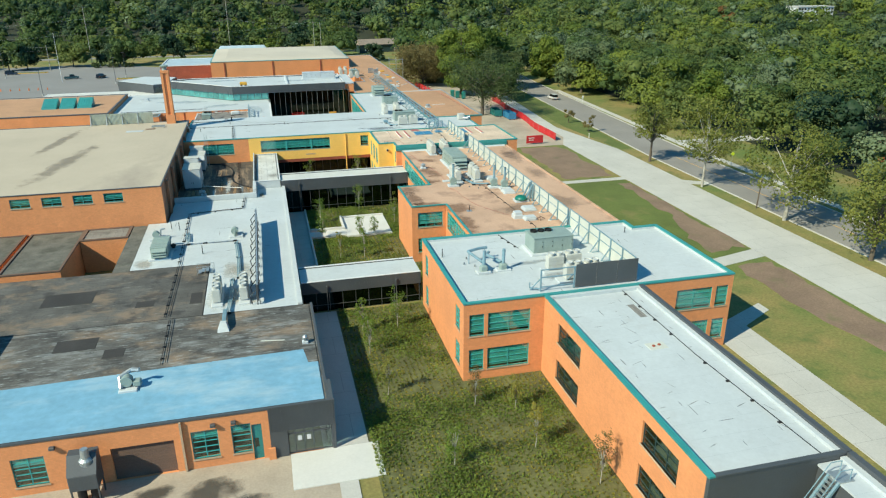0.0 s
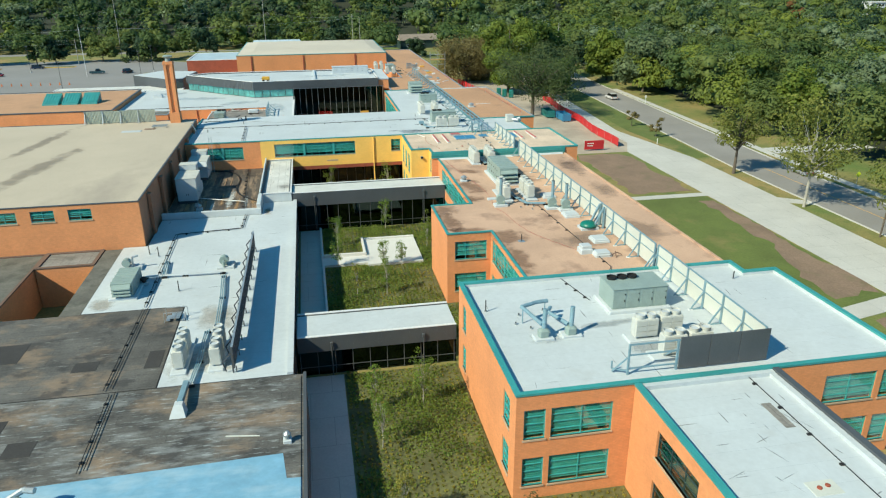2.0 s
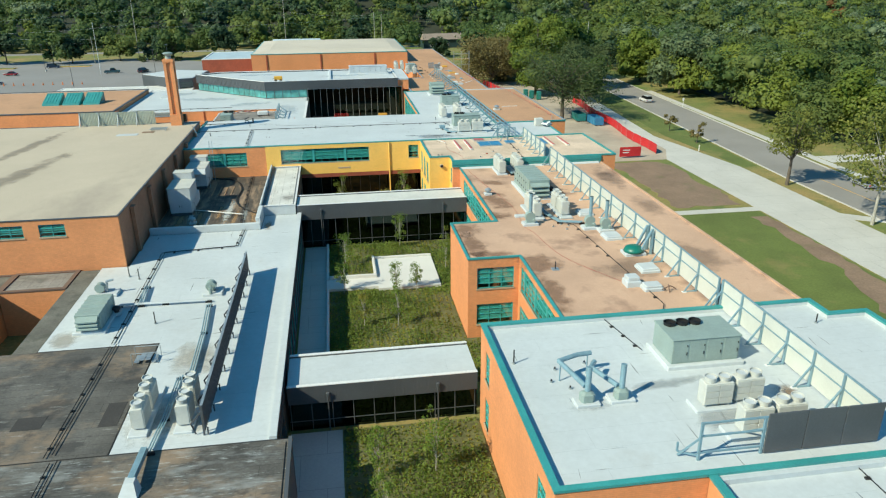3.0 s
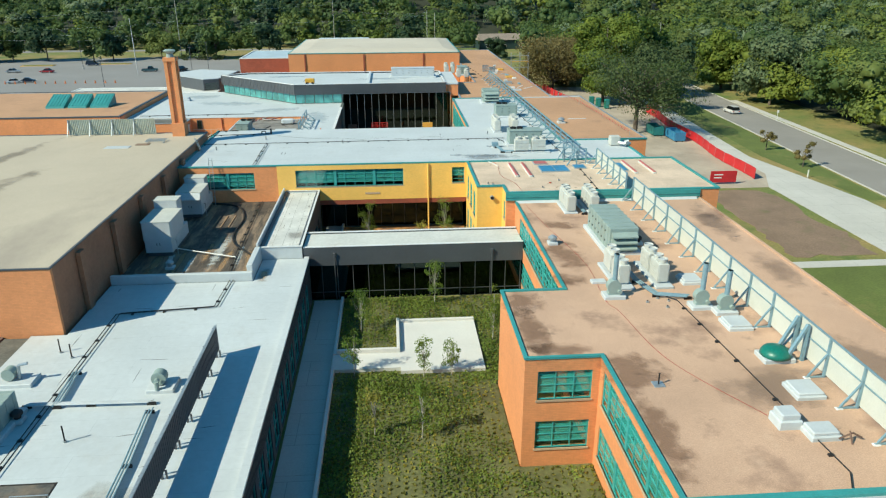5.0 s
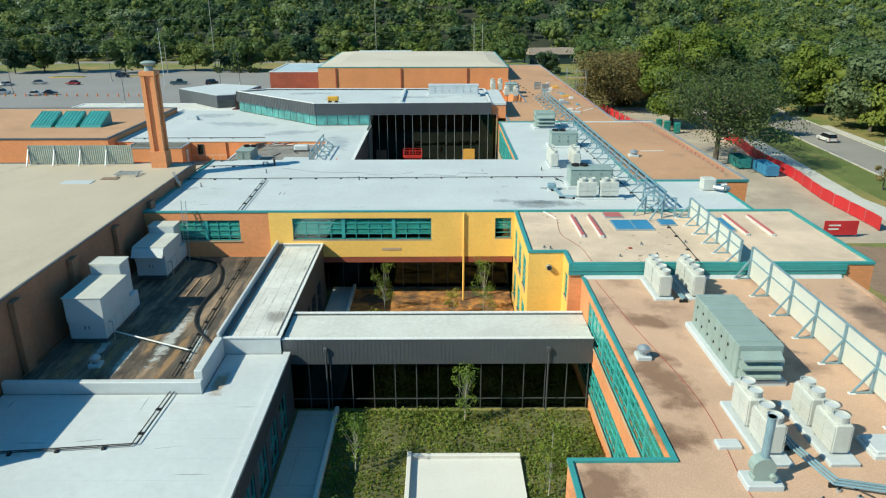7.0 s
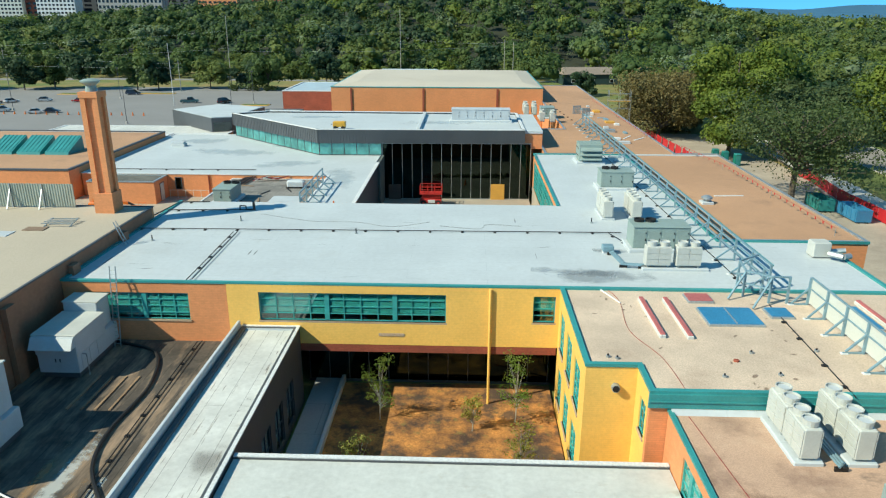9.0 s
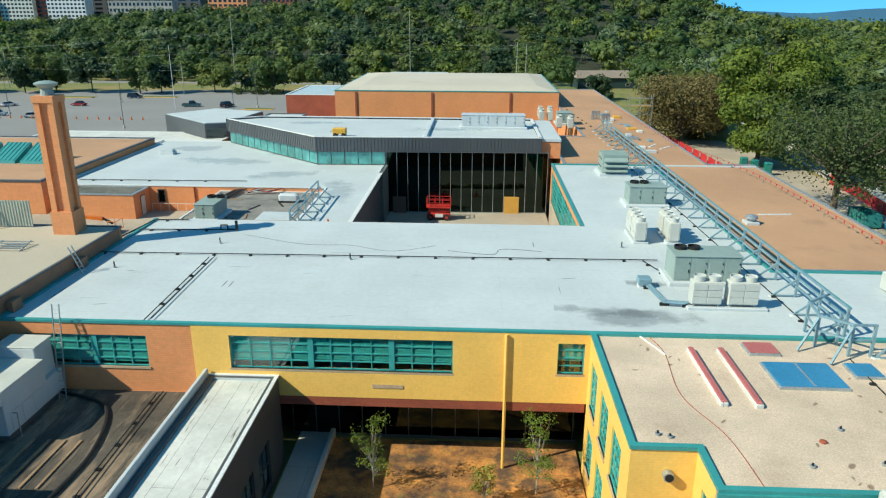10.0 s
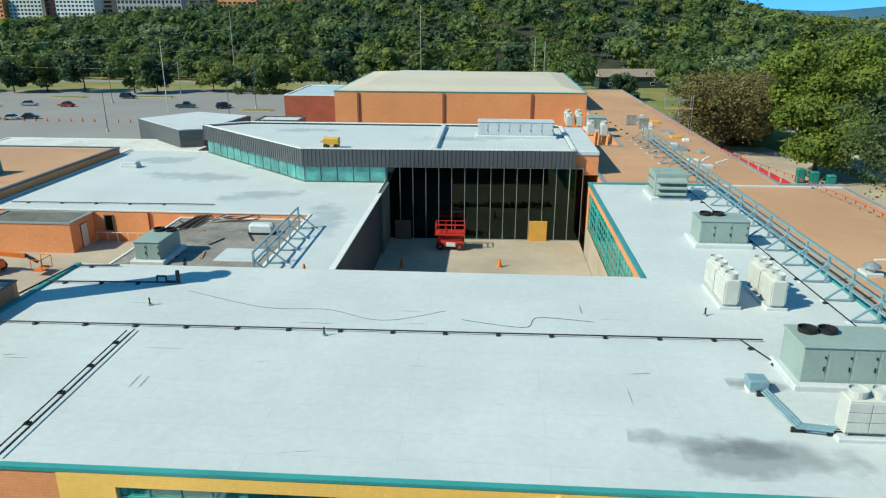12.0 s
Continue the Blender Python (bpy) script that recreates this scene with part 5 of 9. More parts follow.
def tree(x, y, seed, height, rx, leaves, size, leaf, label, trunk_r=None, bark="bark", lobes=9, base=0.3, z=None, group="", dense=True, tone=0.5):
    v, f, s, v3, f3 = tree_parts(seed, height, rx, leaves, size, trunk_r or height * 0.022, lobes, base)
    ob = thing("tree", label, "tree", group, at=(x, y, land(x, y) if z is None else z))
    part("trunk", s, MAT[bark], ob)
    me = quads_mesh("crown", v, f, MAT[leaf], v3, f3, np.full(len(f), tone), np.full(len(f3), tone)) if dense else quads_mesh("crown", v, f, MAT[leaf], tone=np.full(len(f), tone))
    shared("crown", me, ob, Matrix())
    return ob


KINDS = (("leaf_wood", 0.48, 0.24, "dark green"), ("leaf_olive", 0.20, 0.36, "olive green"), ("leaf_deep", 0.25, 0.05, "deep bluish green"), ("leaf_lime", 0.05, 0.18, "yellow-green"), ("leaf_grey", 0.02, 0.17, "silvery green"))


def woods(name, label, places, heights, leaves, size, seed, spread=1.0, lobes=(4, 7)):
    """A wood of many crowns; the trees of one kind are one mesh. Darker kinds stand in the west, paler ones in the east."""
    r = np.random.default_rng(seed)
    west, east = np.array([k[1] for k in KINDS]), np.array([k[2] for k in KINDS])
    pick = []
    for x, y in places:
        e = min(max((x / max(y, 1) + 0.05) / 0.5, 0), 1)
        pick.append(r.choice(len(KINDS), p=west * (1 - e) + east * e))
    for kind, (leaf, _, _, colour) in enumerate(KINDS):
        vs, fs, v3s, f3s, ts, t3s, n, n3 = [], [], [], [], [], [], 0, 0
        for (x, y), h, which in zip(places, heights, pick):
            if which != kind:
                continue
            rx = h * r.uniform(0.38, 0.52) * spread
            p, cen, lr, out = crown_points(r, leaves, int(r.integers(*lobes)), rx, h * 0.42, h * 0.12, 0.28, 1.35, 0.30, -0.3)
            way = (p - np.array([0, 0, h * 0.35])) * np.array([1, 1, 0.9])
            out = out * 0.45 + way / (np.linalg.norm(way, axis=1)[:, None] + 1e-9) * 0.9
            v, f = leaf_cards(p, r.uniform(0.5, 1.3, leaves) * size, r, out, 0.26)
            v3, f3 = shells(cen, lr, r, 1, 0.46)
            at, tone = np.array([x, y, land(x, y)]), r.uniform(0, 1)
            vs.append(v + at)
            fs.append(f + n)
            v3s.append(v3 + at)
            f3s.append(f3 + n3)
            ts.append(np.full(len(f), tone))
            t3s.append(np.full(len(f3), tone))
            n, n3 = n + len(v), n3 + len(v3)
        if vs:
            cat = np.concatenate
            tagged(new(name, quads_mesh(name, cat(vs), cat(fs), MAT[leaf], cat(v3s), cat(f3s), cat(ts), cat(t3s))), colour + " " + label, "woods", kind="stuff")


def scatter(seed, x0, x1, y0, y1, step, keep):
    r = np.random.default_rng(seed)
    out = []
    for x in np.arange(x0, x1, step):
        for y in np.arange(y0, y1, step):
            px, py = x + r.uniform(-0.45, 0.45) * step, y + r.uniform(-0.45, 0.45) * step
            if keep(px, py):
                out.append((px, py))
    return out


def seen(x, y):
    """Within the wedge of land that the flight looks over."""
    return -0.75 * (y + 20) - 20 < x < 1.12 * y + 70


def wooded(x, y):
    """Where trees stand round the school: beyond the street, and north of the car park road."""
    if 126 < x < 150 and 108 < y < 134 or 100 < x < 130 and 146 < y < 159 or 48 < x < 84 and 380 < y < 412 or -22 < x < 10 and 338 < y < 372:
        return False
    return x > 108 + 0.035 * max(y - 140, 0) or y > 412 or (17 + 0.24 * (y - 119) < x < 92 + 0.04 * (y - 140) and 276 < y) or (20 < x < 60 and 372 < y) or (-70 < x < 25 and 366 < y < 376)


r = np.random.default_rng(5)
street = scatter(3, 104, 260, 20, 300, 11.5, lambda x, y: wooded(x, y) and x < 0.62 * y + 130)
close = [p for p in street if p[0] < 165]
woods("woods_street", "broadleaf trees beyond the street", close, r.uniform(11, 19, len(close)), 1800, 0.36, 11, 1.0, (11, 17))
near = [p for p in street if p[0] >= 165] + scatter(9, -330, 560, 20, 420, 14.5, lambda x, y: seen(x, y) and wooded(x, y) and (x > 260 or y > 276))
woods("woods_near", "broadleaf trees round the school", near, r.uniform(11, 19, len(near)), 490, 0.52, 14, 1.0, (9, 14))
mid = scatter(4, -520, 820, 420, 640, 18.0, lambda x, y: seen(x, y) and not (385 < x < 495 and 440 < y < 565))
woods("woods_middle", "trees on rising ground", mid, r.uniform(11, 22, len(mid)), 235, 0.80, 12, 1.0, (7, 11))
far = scatter(6, -760, 1250, 640, 1020, 25.0, lambda x, y: seen(x, y) and not (x < -200 and y > 928))
woods("woods_far", "trees of the distant wooded hill", far, r.uniform(11, 20, len(far)), 105, 1.4, 13, 1.4, (5, 9))
rim = scatter(8, -100, 2800, 1020, 2500, 66.0, lambda x, y: 0.2 * y < x < 1.12 * y + 70)
woods("woods_horizon", "trees of the far plain", rim, r.uniform(13, 22, len(rim)), 24, 3.6, 15, 2.8, (3, 6))
ridge = scatter(10, -1150, 60, 1090, 1330, 30.0, lambda x, y: seen(x, y) and x < 0.02 * y)
woods("woods_ridge", "trees of the ridge behind the far blocks", ridge, r.uniform(12, 20, len(ridge)), 60, 2.2, 16, 1.6, (4, 7))
ROUND = "large trees round the school"
tree(66, 200.5, 41, 19.4, 12.5, 13000, 0.20, "leaf_dark", "large dark thin-leaved tree beside the yard", bark="bark", lobes=40, base=0.22, trunk_r=0.6, group=ROUND, dense=False)
tree(70.5, 241, 42, 27, 9.4, 26000, 0.30, "leaf_yellow", "tall yellow-green tree behind the wing", lobes=34, base=0.05, group=ROUND)
tree(88, 270, 49, 22, 11, 8000, 0.5, "leaf_green", "tall green tree behind the wing", lobes=15, base=0.06, group=ROUND)
tree(61.5, 262, 43, 17, 11, 19000, 0.25, "leaf_rust", "rust-brown tree beside the north wing", lobes=46, base=0.05, group=ROUND, dense=False)
tree(69, 276, 50, 16, 9.0, 12000, 0.42, "leaf_rust", "rust-brown tree behind the north wing", lobes=15, base=0.05, group=ROUND)
tree(80, 226, 55, 14, 8.0, 8000, 0.36, "leaf_green", "green tree beside the building yard", lobes=13, base=0.08, group=ROUND)
tree(88, 250, 56, 16, 9.0, 8000, 0.40, "leaf_dark", "dark green tree beside the street", lobes=13, base=0.08, group=ROUND)
tree(112.5, 232, 44, 19.5, 11.0, 10000, 0.42, "leaf_pale", "tall silvery green tree beyond the street", lobes=16, base=0.08, group=ROUND)
tree(112, 260, 45, 19, 9.0, 8000, 0.42, "leaf_yellow", "tall yellow-green tree beyond the street", lobes=14, base=0.08, group=ROUND)
tree(118, 166, 46, 17, 8.0, 9000, 0.36, "leaf_yellow", "yellowing tree beyond the street", lobes=14, base=0.1, group=ROUND)
tree(86.0, 116.5, 51, 20, 7.6, 5600, 0.21, "leaf_plane", "sparse yellowing plane tree with pale bark beside the drive", bark="bark_pale", lobes=26, base=0.20, trunk_r=0.27, group=ROUND, dense=False)
tree(86.3, 137.5, 52, 15.5, 5.2, 4200, 0.20, "leaf_plane", "green street tree beside the drive", lobes=20, base=0.2, group=ROUND, dense=False)
tree(88, 94.8, 53, 18.5, 8.0, 6800, 0.22, "leaf_plane", "broad yellow-green street tree beside the drive", bark="bark_pale", lobes=26, base=0.18, group=ROUND, dense=False)
tree(88.0, 76.0, 54, 17, 8.4, 7000, 0.22, "leaf_plane", "yellow-green street tree beside the drive", lobes=24, base=0.16, group=ROUND, dense=False)
tree(57.4, 349, 58, 9.5, 5.4, 3200, 0.34, "leaf_deep", "round dark tree before the brown-roofed house", lobes=12, base=0.08, group=ROUND)
tree(311, 433, 57, 21, 7.0, 1800, 0.7, "leaf_orange", "orange autumn tree far off among green woods", lobes=9, base=0.1, group=ROUND)
for k, (x, y) in enumerate(((86.3, 183), (86.4, 170))):
    tree(x, y, 60 + k, 5.2, 1.7, 420, 0.14, "leaf_rust", "small bare-looking reddish tree on the verge", lobes=7, base=0.25, group="small verge trees")
for k in range(15):
    tree(-236 + k * 14 + 4 * math.sin(k * 2.3), 356 + 0.04 * k * k + 3 * math.cos(k * 1.7), 70 + k, 13 + 1.5 * math.sin(k), 7.6, 2200, 0.58, ("leaf_deep", "leaf_wood", "leaf_deep", "leaf_olive")[k % 4], "round shade tree beside the car park", lobes=14, base=0.16, group="trees beside the car park", tone=0.2 + 0.1 * (k * 3 % 7))
edge = scatter(31, -420, 30, 408, 424, 7.5, lambda x, y: True)
woods("woods_edge", "trees and undergrowth at the wood's edge", edge, r.uniform(6, 12, len(edge)), 220, 0.7, 32, 1.2)

# ---- rooftop plant ----
def rtu(at, w, d, h, label, fans=2, ribs=0, hood="", mat="unit_grey"):
    """A packaged rooftop unit: curb, casing with access panels, lid, fans, intake hood. at: the middle of its base."""
    ob = thing("rooftop_unit", label, "rooftop unit", "rooftop units", at=at)
    part("curb", Shape().bev(-w / 2 - 0.35, -d / 2 - 0.35, 0, w / 2 + 0.35, d / 2 + 0.35, 0.32, 0.06), MAT["membrane"], ob, "white membrane curb")
    s = Shape().bev(-w / 2, -d / 2, 0.32, w / 2, d / 2, h, 0.03)
    for k in range(ribs):
        y = -d / 2 + (k + 0.5) * d / ribs
        part("rib", Shape().bev(-w / 2 - 0.03, y - 0.04, 0.36, w / 2 + 0.03, y + 0.04, h + 0.05, 0.02), MAT[mat], ob)
    part("casing", s, MAT[mat], ob)
    for k in range(ribs - 1):
        y0, y1 = -d / 2 + (k + 0.62) * d / ribs, -d / 2 + (k + 1.38) * d / ribs
        p = part("access_panel", Shape().box(-w / 2 - 0.02, y0, 0.45, -w / 2 - 0.001, y1, h - 0.12), MAT[mat], ob)
        for z in (0.35 * h, 0.72 * h):
            part("latch", Shape().box(-w / 2 - 0.07, y1 - 0.14, z, -w / 2 - 0.021, y1 - 0.04, z + 0.16), MAT["black"], p)
    if not ribs:
        part("lid", Shape().bev(-w / 2 - 0.06, -d / 2 - 0.06, h + 0.002, w / 2 + 0.06, d / 2 + 0.06, h + 0.07, 0.02), MAT[mat], ob)
    n = max(2, round(w / 1.3))
    for k in range(n):
        x0, x1 = -w / 2 + (k + 0.06) * w / n, -w / 2 + (k + 0.94) * w / n
        p = part("access_panel", Shape().box(x0, -d / 2 - 0.02, 0.45, x1, -d / 2 - 0.001, h - 0.1), MAT[mat], ob)
        part("handle", Shape().box(x1 - 0.12, -d / 2 - 0.06, h * 0.45, x1 - 0.06, -d / 2 - 0.021, h * 0.45 + 0.22), MAT["black"], p)
        part("handle", Shape().box(x1 - 0.12, -d / 2 - 0.06, h * 0.75, x1 - 0.06, -d / 2 - 0.021, h * 0.75 + 0.12), MAT["black"], p)
    for k in range(fans):
        x, y = -w / 2 + 0.75 + k * 0.95, d / 2 - 0.75
        f = part("fan", Shape().lathe(x, y, [(0.42, h + 0.07), (0.45, h + 0.3), (0.41, h + 0.3), (0.40, h + 0.12), (0.1, h + 0.12), (0.1, h + 0.2)]), MAT["black"], ob, "black condenser fan")
    if hood:
        sx = {"w": -1, "e": 1}.get(hood, 0)
        sy = {"s": -1, "n": 1}.get(hood, 0)
        for k in range(3):
            z = 0.55 + k * (h - 0.75) / 3
            s = Shape()
            if sy:
                y = sy * d / 2
                s.add([(-w / 2 + 0.15, y, z), (w / 2 - 0.15, y, z), (w / 2 - 0.15, y + sy * 0.55, z), (-w / 2 + 0.15, y + sy * 0.55, z),
                       (-w / 2 + 0.15, y, z + 0.42), (w / 2 - 0.15, y, z + 0.42), (w / 2 - 0.15, y + sy * 0.55, z + 0.12), (-w / 2 + 0.15, y + sy * 0.55, z + 0.12)],
                      [(0, 1, 2, 3), (4, 7, 6, 5), (0, 4, 5, 1), (1, 5, 6, 2), (2, 6, 7, 3), (3, 7, 4, 0)])
            else:
                x = sx * w / 2
                s.add([(x, -d / 2 + 0.15, z), (x, d / 2 - 0.15, z), (x + sx * 0.55, d / 2 - 0.15, z), (x + sx * 0.55, -d / 2 + 0.15, z),
                       (x, -d / 2 + 0.15, z + 0.42), (x, d / 2 - 0.15, z + 0.42), (x + sx * 0.55, d / 2 - 0.15, z + 0.12), (x + sx * 0.55, -d / 2 + 0.15, z + 0.12)],
                      [(0, 1, 2, 3), (4, 7, 6, 5), (0, 4, 5, 1), (1, 5, 6, 2), (2, 6, 7, 3), (3, 7, 4, 0)])
            part("hood", s, MAT[mat], ob)
    return ob


vrf_made = {}


def vrf(x, y, z, turn=0, mat="unit_white"):
    """A twin-fan outdoor condenser on feet, its fans in round collars on top."""
    m = pose(x, y, z, 0, 0, turn)
    if mat in vrf_made:
        return copy_thing(vrf_made[mat], m)
    ob = thing("condenser_unit", "off-white twin-fan condenser unit on a rooftop rail", "condenser unit", "condenser units", at=(x, y, z))
    ob.rotation_euler = (0, 0, radians(turn))
    part("casing", Shape().bev(-0.95, -0.42, 0.16, 0.95, 0.42, 1.68, 0.05), MAT[mat], ob)
    for side in (-1, 1):
        for x0 in (-0.93, 0.02):
            for z0 in (0.24, 0.70, 1.16):
                part("grille", Shape().bev(x0, side * 0.42 - (0.045 if side < 0 else -0.001), z0, x0 + 0.91, side * 0.42 + (0.045 if side > 0 else -0.001), z0 + 0.42, 0.012), MAT[mat], ob)
    for x0 in (-0.47, 0.47):
        c = part("fan_collar", Shape().lathe(x0, 0, [(0.36, 1.681), (0.40, 2.02), (0.36, 2.02), (0.34, 1.76), (0.09, 1.76), (0.08, 1.84)], 16), MAT[mat], ob)
        part("fan_guard", Shape().lathe(x0, 0, [(0.33, 1.90), (0.33, 1.92)], 12), MAT["unit_pale"], c)
    for x0 in (-0.8, 0.72):
        part("foot", Shape().box(x0, -0.38, 0, x0 + 0.08, 0.38, 0.16), MAT["galvanised"], ob)
    vrf_made[mat] = ob
    return ob


def rail(x0, y0, x1, y1, z):
    return single("equipment_rail", Shape().bev(x0, y0, z, x1, y1, z + 0.2, 0.05), MAT["membrane"], "white membrane covered equipment rail on the roof", "equipment rail", "equipment rails")


def stack_fan(x, y, z, tall, label="grey-blue exhaust blower with a tall round stack"):
    ob = thing("exhaust_fan", label, "exhaust fan", "exhaust fans", at=(x, y, z))
    part("base", Shape().bev(-0.85, -0.6, 0, 0.85, 0.6, 0.3, 0.05), MAT["membrane"], ob, "white membrane curb")
    part("scroll", Shape().rod((-0.05, -0.28, 0.95), (-0.05, 0.28, 0.95), 0.55, 14), MAT["unit_grey"], ob, "round blower scroll")
    part("foot", Shape().bev(-0.5, -0.26, 0.3, 0.4, 0.26, 0.55, 0.03), MAT["unit_grey"], ob)
    part("flue", Shape().rod((0.0, 0, 1.2), (0.0, 0, tall), 0.19, 12).rod((0, 0, tall - 0.05), (0, 0, tall), 0.22, 12), MAT["steel_blue"], ob, "grey-blue stack pipe")
    part("motor", Shape().rod((0.35, -0.5, 0.6), (0.35, 0.1, 0.6), 0.16, 10), MAT["unit_grey"], ob)
    return ob


def mushroom(x, y, z, r=0.45, mat="galvanised"):
    ob = thing("roof_vent", "small galvanised mushroom vent on a white curb", "roof vent", "roof vents", at=(x, y, z))
    part("curb", Shape().bev(-r, -r, 0, r, r, 0.25, 0.04), MAT["membrane"], ob)
    part("cowl", Shape().lathe(0, 0, [(r * 0.55, 0.25), (r * 0.55, 0.5), (r * 0.95, 0.52), (r * 0.9, 0.7), (r * 0.4, 0.85), (0.05, 0.9)]), MAT[mat], ob, smooth=False)
    return ob


def hatch(x, y, z, w, d, h, label="white flat-lidded roof hatch on a curb"):
    ob = thing("roof_hatch", label, "roof hatch", "roof hatches", at=(x, y, z))
    part("curb", Shape().bev(-w / 2 - 0.12, -d / 2 - 0.12, 0, w / 2 + 0.12, d / 2 + 0.12, h * 0.6, 0.06), MAT["membrane"], ob)
    part("lid", Shape().bev(-w / 2, -d / 2, h * 0.6 + 0.003, w / 2, d / 2, h, 0.06), MAT["unit_pale"], ob)
    return ob


def post(x, y, z, h=0.9, pad=False):
    ob = thing("vent_pipe", "thin dark vent pipe standing on the roof", "vent pipe", "vent pipes", at=(x, y, z))
    part("pipe", Shape().rod((0, 0, 0), (0, 0, h), 0.05, 8), MAT["black"], ob)
    part("flange", Shape().bev(-0.35, -0.35, 0, 0.35, 0.35, 0.05, 0.02) if pad else Shape().rod((0, 0, 0), (0, 0, 0.12), 0.12, 8), MAT["galvanised"], ob)
    return ob


block_mesh = Shape().bev(-0.16, -0.11, 0, 0.16, 0.11, 0.11, 0.03).mesh("support_block")
block_mesh.materials.append(MAT["black"])


def conduit(label, pts, z, r=0.035, step=2.4, pair=0.0, mat="black"):
    """A pipe along the roof on small blocks."""
    ob = thing("roof_conduit", label, "conduit", "roof conduits", at=(*pts[0], z))
    x0, y0 = pts[0]
    rel = [(x - x0, y - y0) for x, y in pts]
    part("pipe", Shape().path([(x, y, 0.14) for x, y in rel], r), MAT[mat], ob)
    if pair:
        part("pipe", Shape().path([(x + pair, y + pair * 0.6, 0.14) for x, y in rel], r), MAT[mat], ob)
    for (xa, ya), (xb, yb) in zip(rel[:-1], rel[1:]):
        L = math.hypot(xb - xa, yb - ya)
        for k in range(int(L / step)):
            f = (k + 0.5) * step / L
            shared("support_block", block_mesh, ob, pose(xa + (xb - xa) * f, ya + (yb - ya) * f, 0, 0, 0, math.degrees(math.atan2(yb - ya, xb - xa)) + 90))
    return ob


def tray(label, pts, z, w=0.35, mat="steel_blue"):
    """A bundle of lined pipes on stands."""
    ob = thing("pipe_run", label, "pipe run", "pipe runs", at=(*pts[0], z))
    x0, y0 = pts[0]
    for k in range(3):
        o = (k - 1) * w / 2
        part("pipe", Shape().path([(x - x0 + o, y - y0 + o, 0.3) for x, y in pts], 0.06), MAT[mat], ob)
    for x, y in pts:
        part("stand", Shape().box(x - x0 - 0.3, y - y0 - 0.06, 0, x - x0 + 0.3, y - y0 + 0.06, 0.22), MAT["black"], ob)
    return ob


# roof of wing A
ZA, ZB, ZY, ZD, ZW = 8.6, 8.56, 9.6, 9.56, 5.0
rtu((34.7, 71.9, ZA), 5.0, 3.0, 2.15, "large grey-green rooftop unit on wing roof", fans=3)
for x, y in ((32.9, 65.7), (35.1, 65.9), (33.8, 62.8), (36.0, 62.9)):
    vrf(x, y, ZA + 0.2)
rail(31.4, 65.0, 36.3, 66.5, ZA)
rail(32.0, 62.0, 38.2, 63.5, ZA)
ob = thing("exhaust_stacks", "grey-blue exhaust piping with two tall stacks", "roof piping", at=(25.9, 68, ZA))
part("base", Shape().bev(-1.7, -1.3, 0, -0.1, -0.2, 0.22, 0.05), MAT["membrane"], ob)
part("base", Shape().bev(0.6, -1.2, 0, 2.3, -0.1, 0.22, 0.05), MAT["membrane"], ob)
for x in (-0.9, 1.4):
    part("flue", Shape().rod((x, -0.75, 0.3), (x + 0.15, -0.5, 2.5), 0.19, 12), MAT["steel_blue"], ob, "tall stack pipe")
    part("blower", Shape().bev(x - 0.45, -1.1, 0.22, x + 0.45, -0.4, 0.9, 0.15), MAT["unit_grey"], ob)
part("duct", Shape().path([(-1.0, -0.6, 1.2), (-1.9, 2.2, 1.5), (-0.4, 2.8, 1.5), (0.6, 2.9, 1.5)], 0.17, 10), MAT["steel_blue"], ob)
part("duct", Shape().path([(1.2, -0.6, 1.0), (0.2, 1.7, 1.1), (0.7, 2.4, 1.1)], 0.17, 10), MAT["steel_blue"], ob)
part("stand", Shape().rod((-1.8, 2.1, 0), (-1.8, 2.1, 1.4), 0.05).rod((0.3, 2.7, 0), (0.3, 2.7, 1.4), 0.05), MAT["steel_blue"], ob)
for x, y in ((23.5, 70.0), (24.2, 71.5), (24.5, 69.0), (26.5, 72.0)):
    post(x, y, ZA, 0.25)
post(21.6, 72.8, ZA, 1.1)
post(46.5, 75.0, ZA, 0.8)
conduit("thin dark conduit on blocks along the white roof", [(37.7, 59.4), (37.6, 45), (38.3, 30.5)], 8.55, step=3.0)
conduit("thin dark conduit on blocks across the roof", [(31.2, 73), (30.2, 78.4)], ZA, step=1.6)
ob = thing("roof_patch", "grey patch of worn membrane on the white roof", "roof patch", at=(37.0, 54.2, 8.55))
part("patch", Shape().bev(-0.35, -1.4, 0, 0.35, 1.4, 0.02, 0.006), MAT["roof_grey"], ob)
ob = thing("roof_drain", "pair of small red roof drains on a pale pad", "roof drain", at=(35.2, 47.3, 8.55))
part("pad", Shape().bev(-0.9, -0.6, 0, 0.9, 0.6, 0.03, 0.01), MAT["cream_panel"], ob)
part("strainer", Shape().lathe(-0.3, 0, [(0.15, 0.03), (0.15, 0.1), (0.08, 0.12)]), MAT["brick_red"], ob)
part("strainer", Shape().lathe(0.3, 0.1, [(0.15, 0.03), (0.15, 0.1), (0.08, 0.12)]), MAT["brick_red"], ob)
